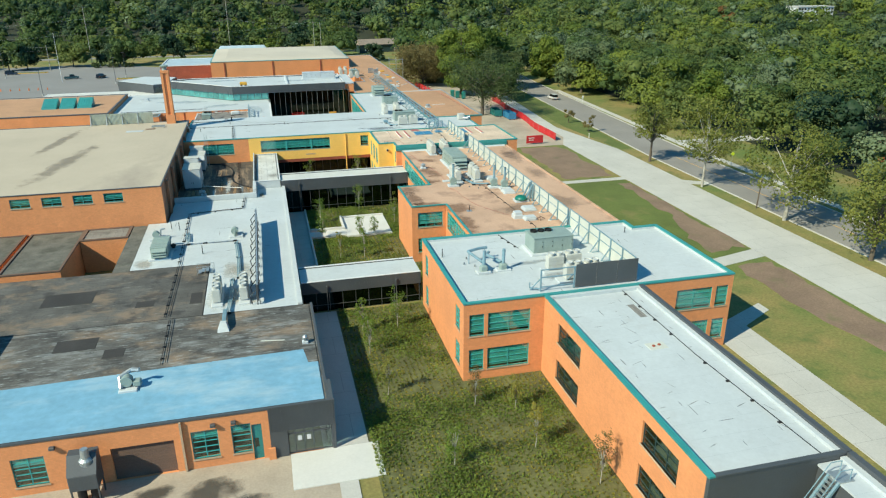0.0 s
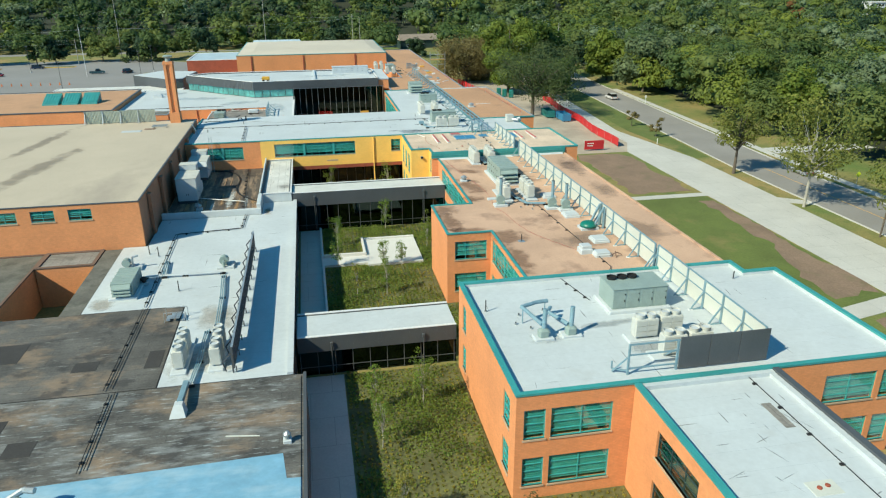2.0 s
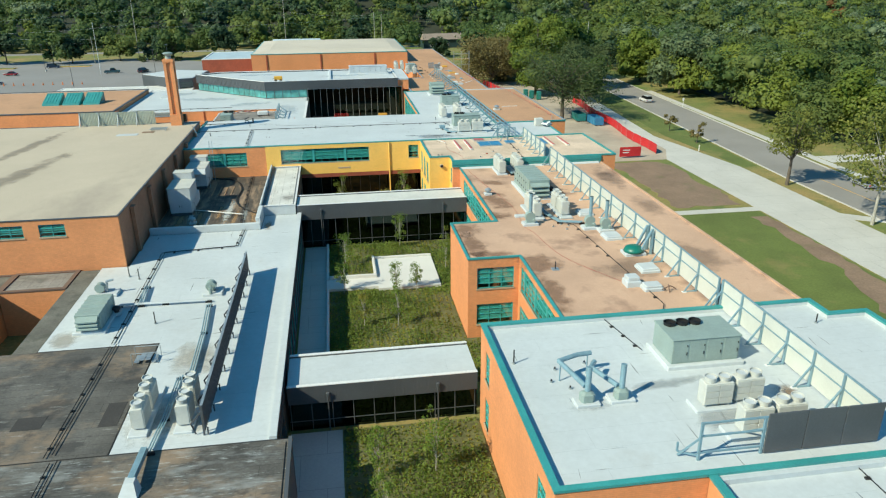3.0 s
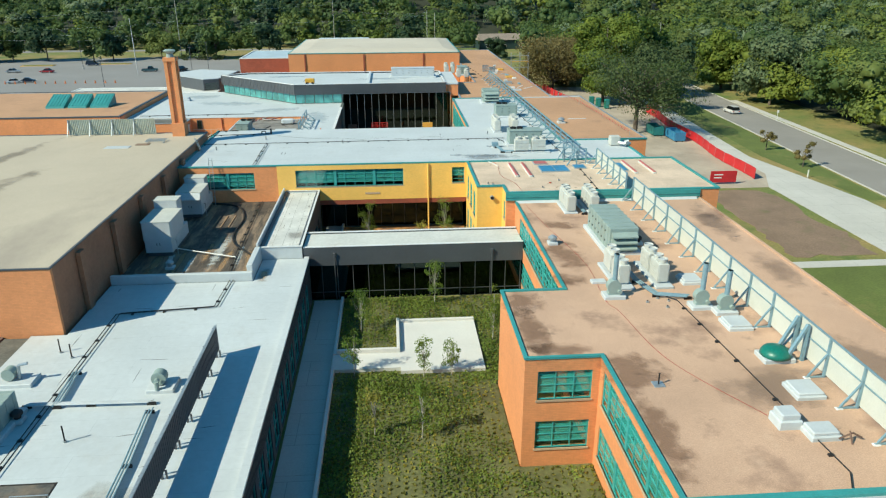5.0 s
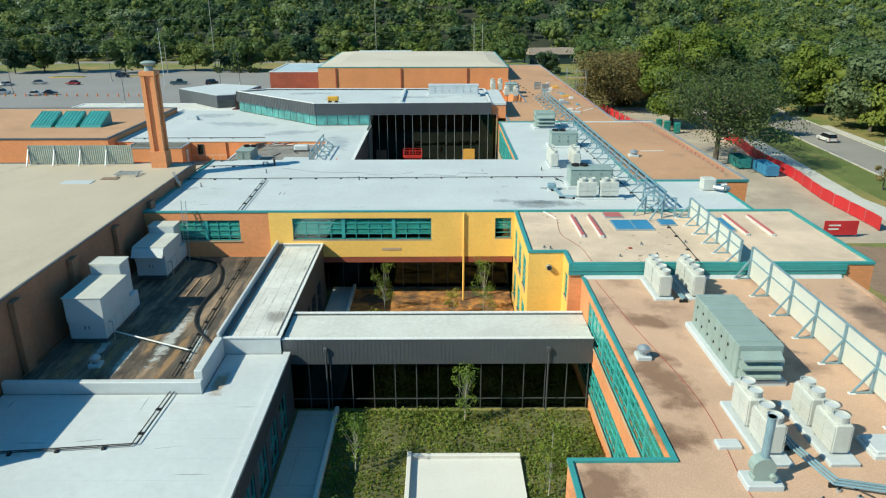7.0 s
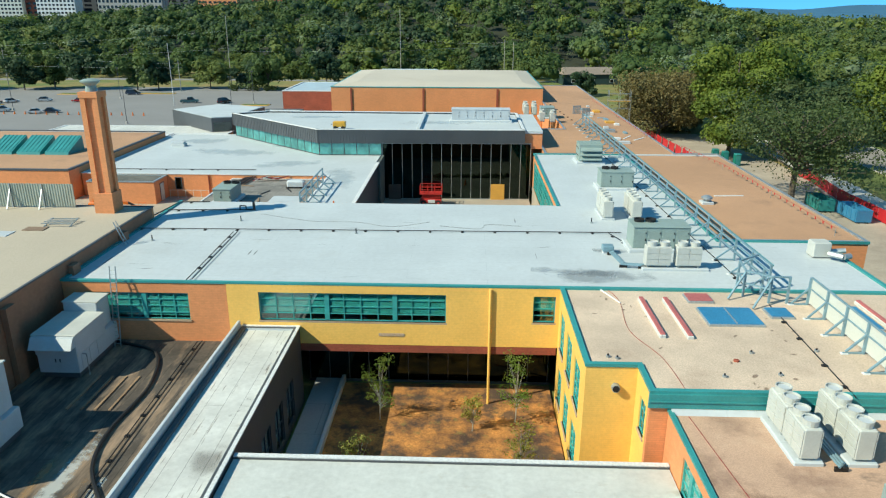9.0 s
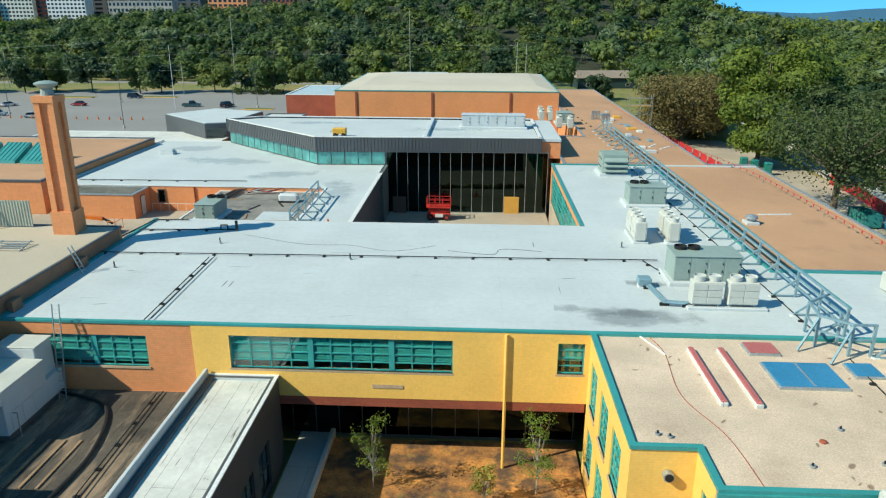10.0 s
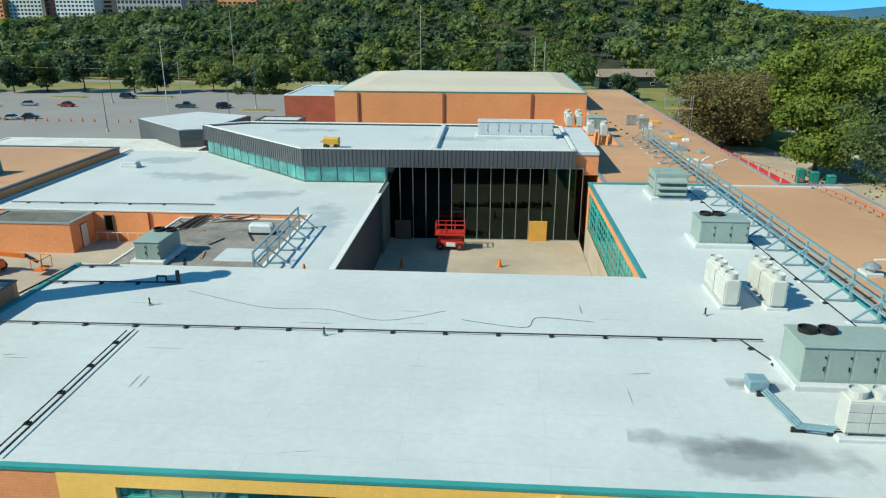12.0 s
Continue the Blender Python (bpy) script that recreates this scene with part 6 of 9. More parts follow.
# dark screen panel and open steel frame at the south edge of wing A
ob = thing("equipment_screen", "dark metal screen panels on a grey-blue steel frame", "equipment screen", at=(29.2, 60.7, ZA))
for k in range(3):
    part("panel", Shape().bev(4.0 + k * 2.42, -0.05, 0.12, 6.38 + k * 2.42, 0.05, 2.72, 0.02), MAT["charcoal"], ob)
for x in (0.1, 3.9):
    part("post", Shape().rod((x, 0.1, 0), (x, 0.1, 2.5), 0.07, square=True), MAT["steel_blue"], ob)
for z in (0.5, 1.6, 2.45):
    part("rail", Shape().rod((0.1, 0.1, z), (11.2, 0.1, z), 0.05, square=True), MAT["steel_blue"], ob)
part("brace", Shape().rod((3.9, 0.1, 1.7), (3.9, 2.0, 0.1), 0.05, square=True), MAT["steel_blue"], ob)
part("brace", Shape().rod((0.1, 0.1, 1.5), (-0.9, 0.6, 0.1), 0.05, square=True), MAT["steel_blue"], ob)
part("rail", Shape().path([(0.1, 0.1, 0.3), (-0.9, 0.7, 0.3), (-0.9, 0.7, 0.9)], 0.05, square=True), MAT["steel_blue"], ob)


# the long pale screen, panel by panel, braced to the west
def screen(x, y0, y1, z, h, n, panel_mat, label):
    ob = thing("equipment_screen", label, "equipment screen", at=(x, y0, z))
    d = (y1 - y0) / n
    pm = Shape().bev(-0.04, 0.05, 0.18, 0.04, d - 0.05, h, 0.015).mesh("panel")
    pm.materials.append(MAT[panel_mat])
    po = Shape().rod((-0.12, 0, 0), (-0.12, 0, h + 0.02), 0.07, square=True).mesh("post")
    br = Shape().rod((-0.14, 0, h * 0.62), (-1.15, 0, 0.12), 0.055, square=True).rod((-1.3, 0, 0.05), (-0.1, 0, 0.05), 0.05, square=True).mesh("brace")
    ft = Shape().bev(-1.4, -0.14, 0, -1.0, 0.14, 0.06, 0.02).mesh("base_plate")
    for me in (po, br):
        me.materials.append(MAT["steel_blue"])
    ft.materials.append(MAT["white_paint"])
    for k in range(n + 1):
        if k < n:
            shared("panel", pm, ob, pose(0, k * d, 0))
        shared("post", po, ob, pose(0, k * d, 0))
        b = shared("brace", br, ob, pose(0, k * d, 0))
        shared("base_plate", ft, b, Matrix())
    part("rail", Shape().rod((-0.08, 0, h + 0.03), (-0.08, y1 - y0, h + 0.03), 0.05, square=True), MAT["steel_blue"], ob)
    part("rail", Shape().rod((-0.09, 0, h * 0.62), (-0.09, y1 - y0, h * 0.62), 0.035, square=True), MAT["steel_blue"], ob)
    return ob


PALE = "long pale panel screen with grey-blue steel braces"
screen(40.35, 60.95, 78.4, ZA, 2.65, 6, "cream_panel", PALE)
screen(40.25, 78.8, 126.0, ZB, 2.65, 14, "cream_panel", PALE)
screen(39.6, 126.6, 138.6, ZY, 1.95, 5, "cream_panel", "shorter pale panel screen with grey-blue steel braces")
for y in (91.0, 92.2):
    ob = thing("brace_pair", "pair of heavy grey-blue braces against the screen", "brace", at=(39.9, y, ZB))
    part("strut", Shape().rod((0, 0, 2.6), (-1.3, -0.2, 0.1), 0.10, square=True), MAT["steel_blue"], ob)
    part("strut", Shape().rod((0, 0, 2.6), (0, 0, 0.0), 0.10, square=True), MAT["steel_blue"], ob)
# open truss frames to the north
ob = thing("screen_support", "long open grey-blue steel frame bolted to the roof", "steel frame", at=(37.9, 141.2, ZD))
fm = Shape().rod((0, 0, 0), (0, 0, 1.95), 0.07, square=True).rod((0, 0, 1.3), (-1.5, 0, 0.1), 0.055, square=True).rod((-1.5, 0, 0.1), (0, 0, 0.1), 0.045, square=True).mesh("frame")
fm.materials.append(MAT["steel_blue"])
bp = Shape().bev(-1.7, -0.15, 0, -1.3, 0.15, 0.05, 0.015).mesh("base_plate")
bp.materials.append(MAT["white_paint"])
L = 218 - 141.2
for k in range(25):
    x = -1.5 * k / 24
    f = shared("frame", fm, ob, pose(x, k * L / 24, 0))
    shared("base_plate", bp, f, Matrix())
for z in (1.92, 1.35, 0.75):
    part("rail", Shape().rod((0, 0, z), (-1.5, L, z), 0.06, square=True), MAT["steel_blue"], ob)
part("rail", Shape().rod((0.12, 0, 1.9), (-1.38, L, 1.9), 0.05, square=True), MAT["teal_trim"], ob)
ob = thing("screen_support", "short jogged grey-blue steel frame between the roofs", "steel frame", at=(37.0, 138.8, ZY))
for x, y in ((0, 0), (1.2, 0), (-1.3, 1.2), (0, 1.4), (-1.0, 3.2)):
    part("post", Shape().rod((x, y, 0), (x, y, 1.95), 0.07, square=True), MAT["steel_blue"], ob)
part("rail", Shape().path([(1.2, 0, 1.9), (0, 0, 1.9), (-1.3, 1.2, 1.9), (-1.0, 3.2, 1.9), (0.8, 4.6, 1.9)], 0.06, square=True), MAT["steel_blue"], ob)
part("rail", Shape().path([(1.2, 0, 1.0), (0, 0, 1.0), (-1.3, 1.2, 1.0), (-1.0, 3.2, 1.0)], 0.05, square=True), MAT["steel_blue"], ob)
part("brace", Shape().rod((0, 0, 1.8), (-1.5, -1.2, 0.1), 0.055, square=True).rod((-1.3, 1.2, 1.8), (-2.6, 0.4, 0.1), 0.055, square=True), MAT["steel_blue"], ob)

# roof of wing B
rtu((34.1, 113.9, ZB), 2.6, 7.2, 2.45, "very long ribbed grey-green rooftop unit on the brown roof", fans=0, ribs=7, hood="s")
for k in range(4):
    mushroom(36.2, 112.4 + k * 1.3, ZB + 0.1, 0.38, "black")
for x in (31.7, 34.9):
    rail(x - 0.5, 102.6, x + 1.0, 108.2, ZB)
    for k in range(2):
        vrf(x + 0.25, 104.2 + k * 2.3, ZB + 0.2, 90)
for x in (32.1, 34.55):
    rail(x - 0.5, 121.9, x + 0.9, 125.9, ZB)
    for k in range(2):
        vrf(x + 0.2, 122.95 + k * 2.0, ZB + 0.2, 90)
tray("grey-blue lined refrigerant pipes between the condensers", [(33.1, 107.5), (33.2, 104), (33.9, 101.2), (36.2, 100.6)], ZB)
tray("grey-blue lined refrigerant pipes between the condensers", [(33.5, 125.6), (33.6, 121.6)], ZB, 0.3)
stack_fan(30.6, 101.5, ZB, 3.6)
stack_fan(36.6, 99.2, ZB, 3.6)
stack_fan(38.0, 98.2, ZB, 3.4)
rail(29.6, 104.0, 30.8, 104.7, ZB)
for x, y, w in ((37.7, 104.0, 1.5), (37.9, 96.1, 1.6), (38.0, 87.4, 1.6)):
    hatch(x, y, ZB, w, w, 0.42)
hatch(35.2, 84.4, ZB, 1.1, 1.0, 0.9, "white domed exhaust cap on a curb")
hatch(36.6, 83.3, ZB, 1.5, 1.1, 0.5)
ob = thing("skylight_dome", "dark green domed skylight on a white curb", "skylight", at=(38.3, 91.4, ZB))
part("curb", Shape().bev(-1.05, -0.75, 0, 1.05, 0.75, 0.3, 0.05), MAT["membrane"], ob)
part("dome", Shape().lathe(0, 0, [(0.98, 0.3), (0.95, 0.5), (0.8, 0.72), (0.5, 0.86), (0.05, 0.92)], 20), MAT["green_dome"], ob, smooth=True)
mushroom(28.4, 113.4, ZB)
post(29.6, 88.9, ZB, 0.8, True)
for x, y in ((33.9, 100.9), (34.6, 100.4), (32.9, 100.3), (34.1, 99.3)):
    post(x, y, ZB, 0.2)
conduit("thin dark conduit on blocks along the brown roof", [(34.6, 101.0), (35.2, 100.3), (35.8, 88.0), (36.2, 80.0), (35.6, 78.9)], ZB, step=2.6)
ob = thing("valve_cluster", "small rusty valve pipes on the roof", "valves", at=(37.8, 82.6, ZB))
part("pipe", Shape().path([(-0.6, 0, 0.2), (0.2, 0.1, 0.45), (0.7, 0.0, 0.2)], 0.05).path([(0, -0.3, 0), (0, 0.1, 0.6)], 0.05), MAT["shingles"], ob)


def hose(label, pts, z, mat="hose_red", r=0.016, n=10):
    """A loose hose: a smooth wandering line through a few places."""
    pts = [Vector((x, y, 0)) for x, y in pts]
    out = []
    for i in range(len(pts) - 1):
        p0, p1, p2, p3 = pts[max(i - 1, 0)], pts[i], pts[i + 1], pts[min(i + 2, len(pts) - 1)]
        for k in range(n):
            t = k / n
            out.append(0.5 * ((2 * p1) + (p2 - p0) * t + (2 * p0 - 5 * p1 + 4 * p2 - p3) * t * t + (3 * p1 - p0 - 3 * p2 + p3) * t ** 3))
    out.append(pts[-1])
    s = Shape().tube([(p.x, p.y, z + r + 0.01) for p in out], r, 6)
    return single("hose", s, MAT[mat], label, "hose", "loose hoses")


hose("thin red air hose lying along the roofs", [(26.4, 141.0), (26.9, 138.6), (26.6, 134), (27.7, 130.4), (28.0, 126.7)], ZY)
hose("thin red air hose lying along the brown roof", [(28.0, 125.9), (28.9, 118), (30.2, 108.3), (29.8, 101), (30.3, 98.8), (31.3, 91.7), (34.6, 85.2)], ZB)
# roof of the yellow wing
for x, y0, y1 in ((28.4, 133.0, 139.0), (30.05, 132.9, 139.0)):
    ob = thing("roof_strip", "long low red-topped roof strip light", "strip skylight", "strip skylights", at=(x, y0, ZY))
    part("curb", Shape().bev(-0.2, 0, 0, 0.2, y1 - y0, 0.22, 0.04), MAT["membrane_old"], ob)
    part("cap", Shape().bev(-0.15, 0.05, 0.222, 0.15, y1 - y0 - 0.05, 0.30, 0.03), MAT["pink_strip"], ob)
for x, y0, y1 in ((43.0, 133.4, 139.0), (45.2, 133.2, 138.8)):
    ob = thing("roof_strip", "long low red-topped roof strip light", "strip skylight", "strip skylights", at=(x, y0, ZY))
    part("curb", Shape().bev(-0.2, 0, 0, 0.2, y1 - y0, 0.22, 0.04), MAT["membrane_old"], ob)
    part("cap", Shape().bev(-0.15, 0.05, 0.222, 0.15, y1 - y0 - 0.05, 0.30, 0.03), MAT["pink_strip"], ob)
for x0, y0, x1, y1, mat, label in ((31.8, 134.9, 35.2, 137.5, "tarp_blue", "flat blue-covered skylight opening"), (31.6, 138.6, 33.2, 139.9, "pink_strip", "flat red-covered roof opening"),
                                  (36.2, 136.2, 37.6, 137.6, "tarp_blue", "small blue-covered roof opening"), (40.6, 134.6, 42.4, 138.0, "tarp_blue", "wide blue-covered skylight opening")):
    ob = thing("covered_skylight", label, "skylight", "covered skylights", at=((x0 + x1) / 2, (y0 + y1) / 2, ZY))
    w, d = (x1 - x0) / 2, (y1 - y0) / 2
    part("curb", Shape().bev(-w - 0.08, -d - 0.08, 0, w + 0.08, d + 0.08, 0.16, 0.04), MAT["galvanised"], ob)
    part("cover", Shape().bev(-w, -d, 0.162, w, d, 0.21, 0.02), MAT[mat], ob)
    if w > 1.5:
        part("seam", Shape().box(-0.05, -d, 0.211, 0.05, d, 0.24), MAT["galvanised"], ob)
conduit("thin dark conduit on blocks across the tan roof", [(36.4, 126.2), (36.6, 132), (36.8, 138.2)], ZY, step=2.4)
for x, y in ((33.0, 131.2), (36.9, 131.6), (30.5, 128.3), (33.6, 128.6), (24.6, 130.4), (25.1, 130.2)):
    post(x, y, ZY, 0.22)
ob = thing("roof_drain", "small red roof drain on the tan roof", "roof drain", at=(31.8, 130.2, ZY))
part("strainer", Shape().lathe(0, 0, [(0.16, 0), (0.16, 0.08), (0.06, 0.12)]), MAT["brick_red"], ob)
ob = thing("wall_lamp", "round metal wall lamp on the yellow wall", "wall lamp", at=(24.9, 129.28, 8.35))
part("body", Shape().rod((0, 0, 0), (0, -0.3, 0), 0.24, 14), MAT["galvanised"], ob)
part("lens", Shape().rod((0, -0.3, 0), (0, -0.33, 0), 0.19, 14), MAT["black"], ob)
ob = thing("wall_vent", "small tan louvre plate in the yellow wall", "wall vent", at=(11, 140.83, 5.75))
part("plate", Shape().bev(-0.95, -0.03, -0.12, 0.95, 0.0, 0.12, 0.01), MAT["sill"], ob)

# roof of wing D and the court roof
rtu((32.4, 150.6, ZD), 4.6, 2.4, 2.1, "large grey-green rooftop unit on the white roof", fans=2)
for x in (31.1, 33.4):
    vrf(x, 145.5, ZD + 0.2)
rail(29.9, 144.9, 35.0, 146.1, ZD)
ob = thing("valve_box", "grey-blue valve box with lined pipes", "valve box", at=(28.0, 149.0, ZD))
part("box", Shape().bev(-0.45, -0.4, 0.25, 0.45, 0.4, 0.7, 0.04), MAT["steel_blue"], ob)
part("stand", Shape().box(-0.4, -0.3, 0, 0.4, 0.3, 0.25), MAT["white_paint"], ob)
tray("grey-blue lined pipes from the valve box", [(28.2, 148.5), (28.6, 145.6), (30.0, 145.4)], ZD, 0.3)
for x in (29.5, 32.2):
    rail(x - 0.3, 158.6, x + 1.0, 162.4, ZD)
    for k in range(2):
        vrf(x + 0.3, 159.5 + k * 2.05, ZD + 0.2, 90)
rtu((33.0, 171.8, ZD), 3.6, 2.4, 2.0, "grey-green rooftop unit with two black fans", fans=2)
rtu((32.4, 186.3, ZD), 3.0, 3.0, 2.5, "tall ribbed grey-green rooftop unit", fans=0, ribs=5, hood="s")
conduit("long dark conduit on blocks across the white roof", [(-14.4, 153.7), (30.2, 154.3)], ZD, r=0.04, step=2.9)
conduit("dark conduit pair on blocks down to the roof edge", [(-4.3, 153.0), (-4.0, 141.2)], ZD, step=2.6, pair=0.35)
conduit("dark pipe run with stands beside the chimney", [(-14.0, 154.2), (-13.0, 162.9), (-10, 163.2)], ZD, r=0.06, step=2.2)
conduit("dark gas pipe on blocks along the white roof", [(-13.2, 159.9), (-4.4, 160.3)], ZD, r=0.05, step=2.4)
conduit("dark conduit on blocks beside the steel frame", [(29.0, 154.2), (30.4, 150.0)], ZD, step=1.8)
conduit("thin dark conduit along the steel frame", [(36.5, 141.5), (36.0, 158), (35.0, 190)], ZD, step=4)
ob = thing("gas_valve", "upright dark gas valve on the white roof", "gas valve", at=(-4.6, 160.4, ZD))
part("pipe", Shape().path([(-1.4, 0, 0.15), (-1.4, 0, 0.5), (-0.8, 0, 0.5), (-0.8, 0, 0.15), (0, 0, 0.15)], 0.06).rod((0, 0, 0.1), (0, 0, 0.9), 0.13, 8), MAT["black"], ob)
for x, y in ((6.6, 153.4), (-4.8, 156.8), (-10.6, 150.6), (28.1, 157.6)):
    post(x, y, ZD, 0.5)
hose("thin grey cord lying on the white roof", [(-3.6, 159.3), (2, 157.0), (6, 156.9), (9.5, 155.6), (13, 157.2)], ZD, "felt_black", 0.009)
hose("thin dark cord lying on the white roof", [(14, 156), (17.5, 155.2), (18.4, 156.6), (21.5, 156.2)], ZD, "black", 0.012)
ob = thing("roof_tool", "loose white pipe length on the tan roof", "pipe length", at=(26.2, 139.9, ZY))
part("pipe", Shape().rod((-0.4, 1.2, 0.05), (0.7, -1.6, 0.05), 0.05), MAT["white_paint"], ob)
# fan and small plant on the brown north roof
mushroom(41.2, 165.4, 9.56, 0.6)
ob = thing("air_unit", "pale intake box with grey ducts on the roof", "air unit", at=(45.2, 148.2, ZD))
part("box", Shape().bev(-0.9, 0.2, 0.1, 0.5, 1.4, 1.3, 0.06), MAT["unit_white"], ob)
part("duct", Shape().path([(0.2, 0, 0.5), (1.0, -0.8, 0.5), (1.6, -0.6, 0.5)], 0.25, 8), MAT["galvanised"], ob)
part("duct", Shape().path([(0.6, 1.0, 0.3), (1.8, 0.5, 0.6)], 0.22, 8), MAT["galvanised"], ob)
for x, y, t in ((27.4, 229, 90), (28.9, 229.2, 90), (29.6, 221, 90), (31.4, 220.5, 90), (27.5, 232.8, 90), (29.2, 233, 90)):
    vrf(x, y, 9.76, t)
rtu((31.0, 226.5, 9.56), 2.4, 3.0, 2.0, "grey-green rooftop unit among condensers", fans=0, hood="e")
r3 = np.random.default_rng(33)
for k in range(16):
    x, y = 40.2 + r3.uniform(-3.0, 3.2), 200 + k * 2.9 + r3.uniform(-1.2, 1.2)
    w, d, h = r3.uniform(0.25, 0.9), r3.uniform(0.3, 1.0), r3.uniform(0.08, 0.5)
    single("roofing_crate", Shape().bev(x - w, y - d, 9.56, x + w, y + d, 9.56 + h, 0.03), MAT[("unit_pale", "white_paint", "plywood", "steel_blue", "galvanised")[k % 5]], "small crate of building material on the brown roof", "building material", "building materials")
for x, y, a in ((37.4, 232.0, 10), (38.6, 228.5, 15)):
    ob = thing("pallet", "grey-blue slatted pallet standing on edge on the roof", "pallet", "pallets", at=(x, y, 9.56))
    for k in range(6):
        part("slat", Shape().box(-0.8 + k * 0.28, -0.06, 0, -0.64 + k * 0.28, 0.06, 1.6), MAT["galvanised"], ob)
    for z in (0.1, 0.75, 1.4):
        part("bearer", Shape().box(-0.82, 0.061, z, 0.8, 0.16, z + 0.12), MAT["galvanised"], ob)
    ob.rotation_euler = (0, 0, radians(a))
for k in range(12):
    single("pipe_block", Shape().bev(33.6 + 0.25 * k, 245 - 3.6 * k, 9.56, 33.95 + 0.25 * k, 245.2 - 3.6 * k, 9.7, 0.02), MAT["rubber"], "small black support block on the brown roof", "support block", "support blocks")
for x, y, a in ((41.5, 205.5, 60), (43.0, 204, 50), (44.6, 168.6, 5)):
    ob = thing("plank", "loose pale plank lying on the brown roof", "plank", "loose planks", at=(x, y, 9.56))
    part("board", Shape().box(-1.6, -0.13, 0, 1.6, 0.13, 0.06), MAT["white_paint"], ob)
    ob.rotation_euler = (0, 0, radians(a))
single("roof_step", Shape().bev(38.3, 190.6, 9.5, 50.9, 190.95, 9.72, 0.04), MAT["membrane"], "low pale upstand across the brown roof", "upstand")
ob = thing("warning_line", "red flagged warning line on short posts along the roof edge", "warning line", at=(0, 0, 9.56))
pts = [(49.0, 154.5), (48.8, 168), (48.4, 182), (47.0, 192.5), (44.2, 205), (43.8, 225), (43.2, 250)]
for (xa, ya), (xb, yb) in zip(pts[:-1], pts[1:]):
    part("cord", Shape().rod((xa, ya, 0.75), (xb, yb, 0.75), 0.02, 4), MAT["red_paint"], ob)
    n = int(math.hypot(xb - xa, yb - ya) / 1.4)
    for k in range(n):
        f = (k + 0.5) / n
        x, y = xa + (xb - xa) * f, ya + (yb - ya) * f
        part("flag", Shape().box(x - 0.01, y - 0.1, 0.5, x + 0.01, y + 0.12, 0.74), MAT["red_paint"], ob)
    part("stake", Shape().rod((xa, ya, 0), (xa, ya, 0.78), 0.025, 5), MAT["galvanised"], ob)
# library roof
rtu((18.4, 205.0, 12.0), 9.0, 2.4, 1.9, "long pale grey-green rooftop unit on the library roof", fans=0, mat="unit_pale")
ob = thing("generator_cart", "small yellow wheeled machine on the library roof", "machine", at=(-2.2, 195.9, 12.0))
part("body", Shape().bev(-0.9, -0.5, 0.4, 0.9, 0.5, 1.15, 0.08), MAT["yellow_machine"], ob)
for x in (-0.55, 0.55):
    part("wheel", Shape().rod((x, -0.6, 0.28), (x, 0.6, 0.28), 0.27, 12), MAT["rubber"], ob)
part("handle", Shape().path([(-0.9, 0, 0.8), (-1.3, 0, 0.6)], 0.04), MAT["black"], ob)
ob = thing("roof_divider", "low white upstand across the library roof", "upstand", at=(9.3, 203.6, 12.0))
part("upstand", Shape().bev(-0.3, -8.2, 0, 0.3, 8.2, 0.4, 0.08), MAT["membrane"], ob)
# low roofs west of the court
rtu((-10.5, 170.0, 8.0), 2.0, 3.6, 1.7, "grey-green rooftop unit on the worn grey roof", fans=2, ribs=0)
ob = thing("roof_frame", "open grey-blue steel railing frame on the white roof", "steel frame", at=(-1.0, 164.6, 8.46))
for k in range(5):
    f = shared("frame", fm, ob, pose(0, k * 3.0, 0, 0, 0, 180))
    shared("base_plate", bp, f, Matrix())
for z in (1.92, 1.2):
    part("rail", Shape().rod((0, 0, z), (0, 12.0, z), 0.06, square=True), MAT["steel_blue"], ob)
single("cover_board", Shape().bev(-5.9, 169.2, 7.97, -2.3, 172.2, 8.05, 0.02), MAT["unit_pale"], "pale cover board lying on the grey roof", "board")
ob = thing("tank_rack", "pale ribbed tank on a dark rack", "tank", at=(-4.3, 176.6, 7.97))
part("tank", Shape().bev(-1.1, -0.45, 0.2, 1.1, 0.45, 0.95, 0.2), MAT["unit_pale"], ob)
part("rack", Shape().box(-1.1, -0.5, 0, 1.1, 0.5, 0.2), MAT["black"], ob)
for k in range(5):
    ob = thing("steel_pipe", "loose dark steel pipe stacked on the grey roof", "pipe", "stacked pipes", at=(-12.4 + k * 0.35, 179.0 + 0.3 * k, 8.0))
    part("tube", Shape().rod((0, -2.6, 0.12), (0.6, 2.6, 0.12 + 0.05 * k), 0.09, 8), MAT["black" if k % 2 else "shingles"], ob)
ob = thing("cable_reel", "loose red and pale tubing heap on the grey roof", "tubing", at=(-8.6, 180.0, 8.0))
for k in range(7):
    part("tube", Shape().path([(-1.8 + 0.3 * k, -0.8 + 0.1 * k, 0.1 + 0.06 * k), (-0.4 + 0.25 * k, 0.3 - 0.1 * k, 0.5 - 0.04 * k), (1.2 + 0.2 * k, 0.2 + 0.12 * k, 0.12 + 0.05 * k)], 0.06, 6), MAT[("hose_red", "cream_panel", "black")[k % 3]], ob)
for k in range(14):
    x, y, a = -12.6 + 9.5 * r3.uniform(), 165 + 15 * r3.uniform(), 180 * r3.uniform()
    ob = thing("timber_offcut", "weathered timber offcut lying on the grey roof", "timber", "timber offcuts", at=(x, y, 7.98))
    part("board", Shape().box(-0.5 - 0.5 * r3.uniform(), -0.08, 0, 0.9, 0.08, 0.06), MAT["batten" if k % 2 else "black"], ob)
    ob.rotation_euler = (0, 0, radians(a))
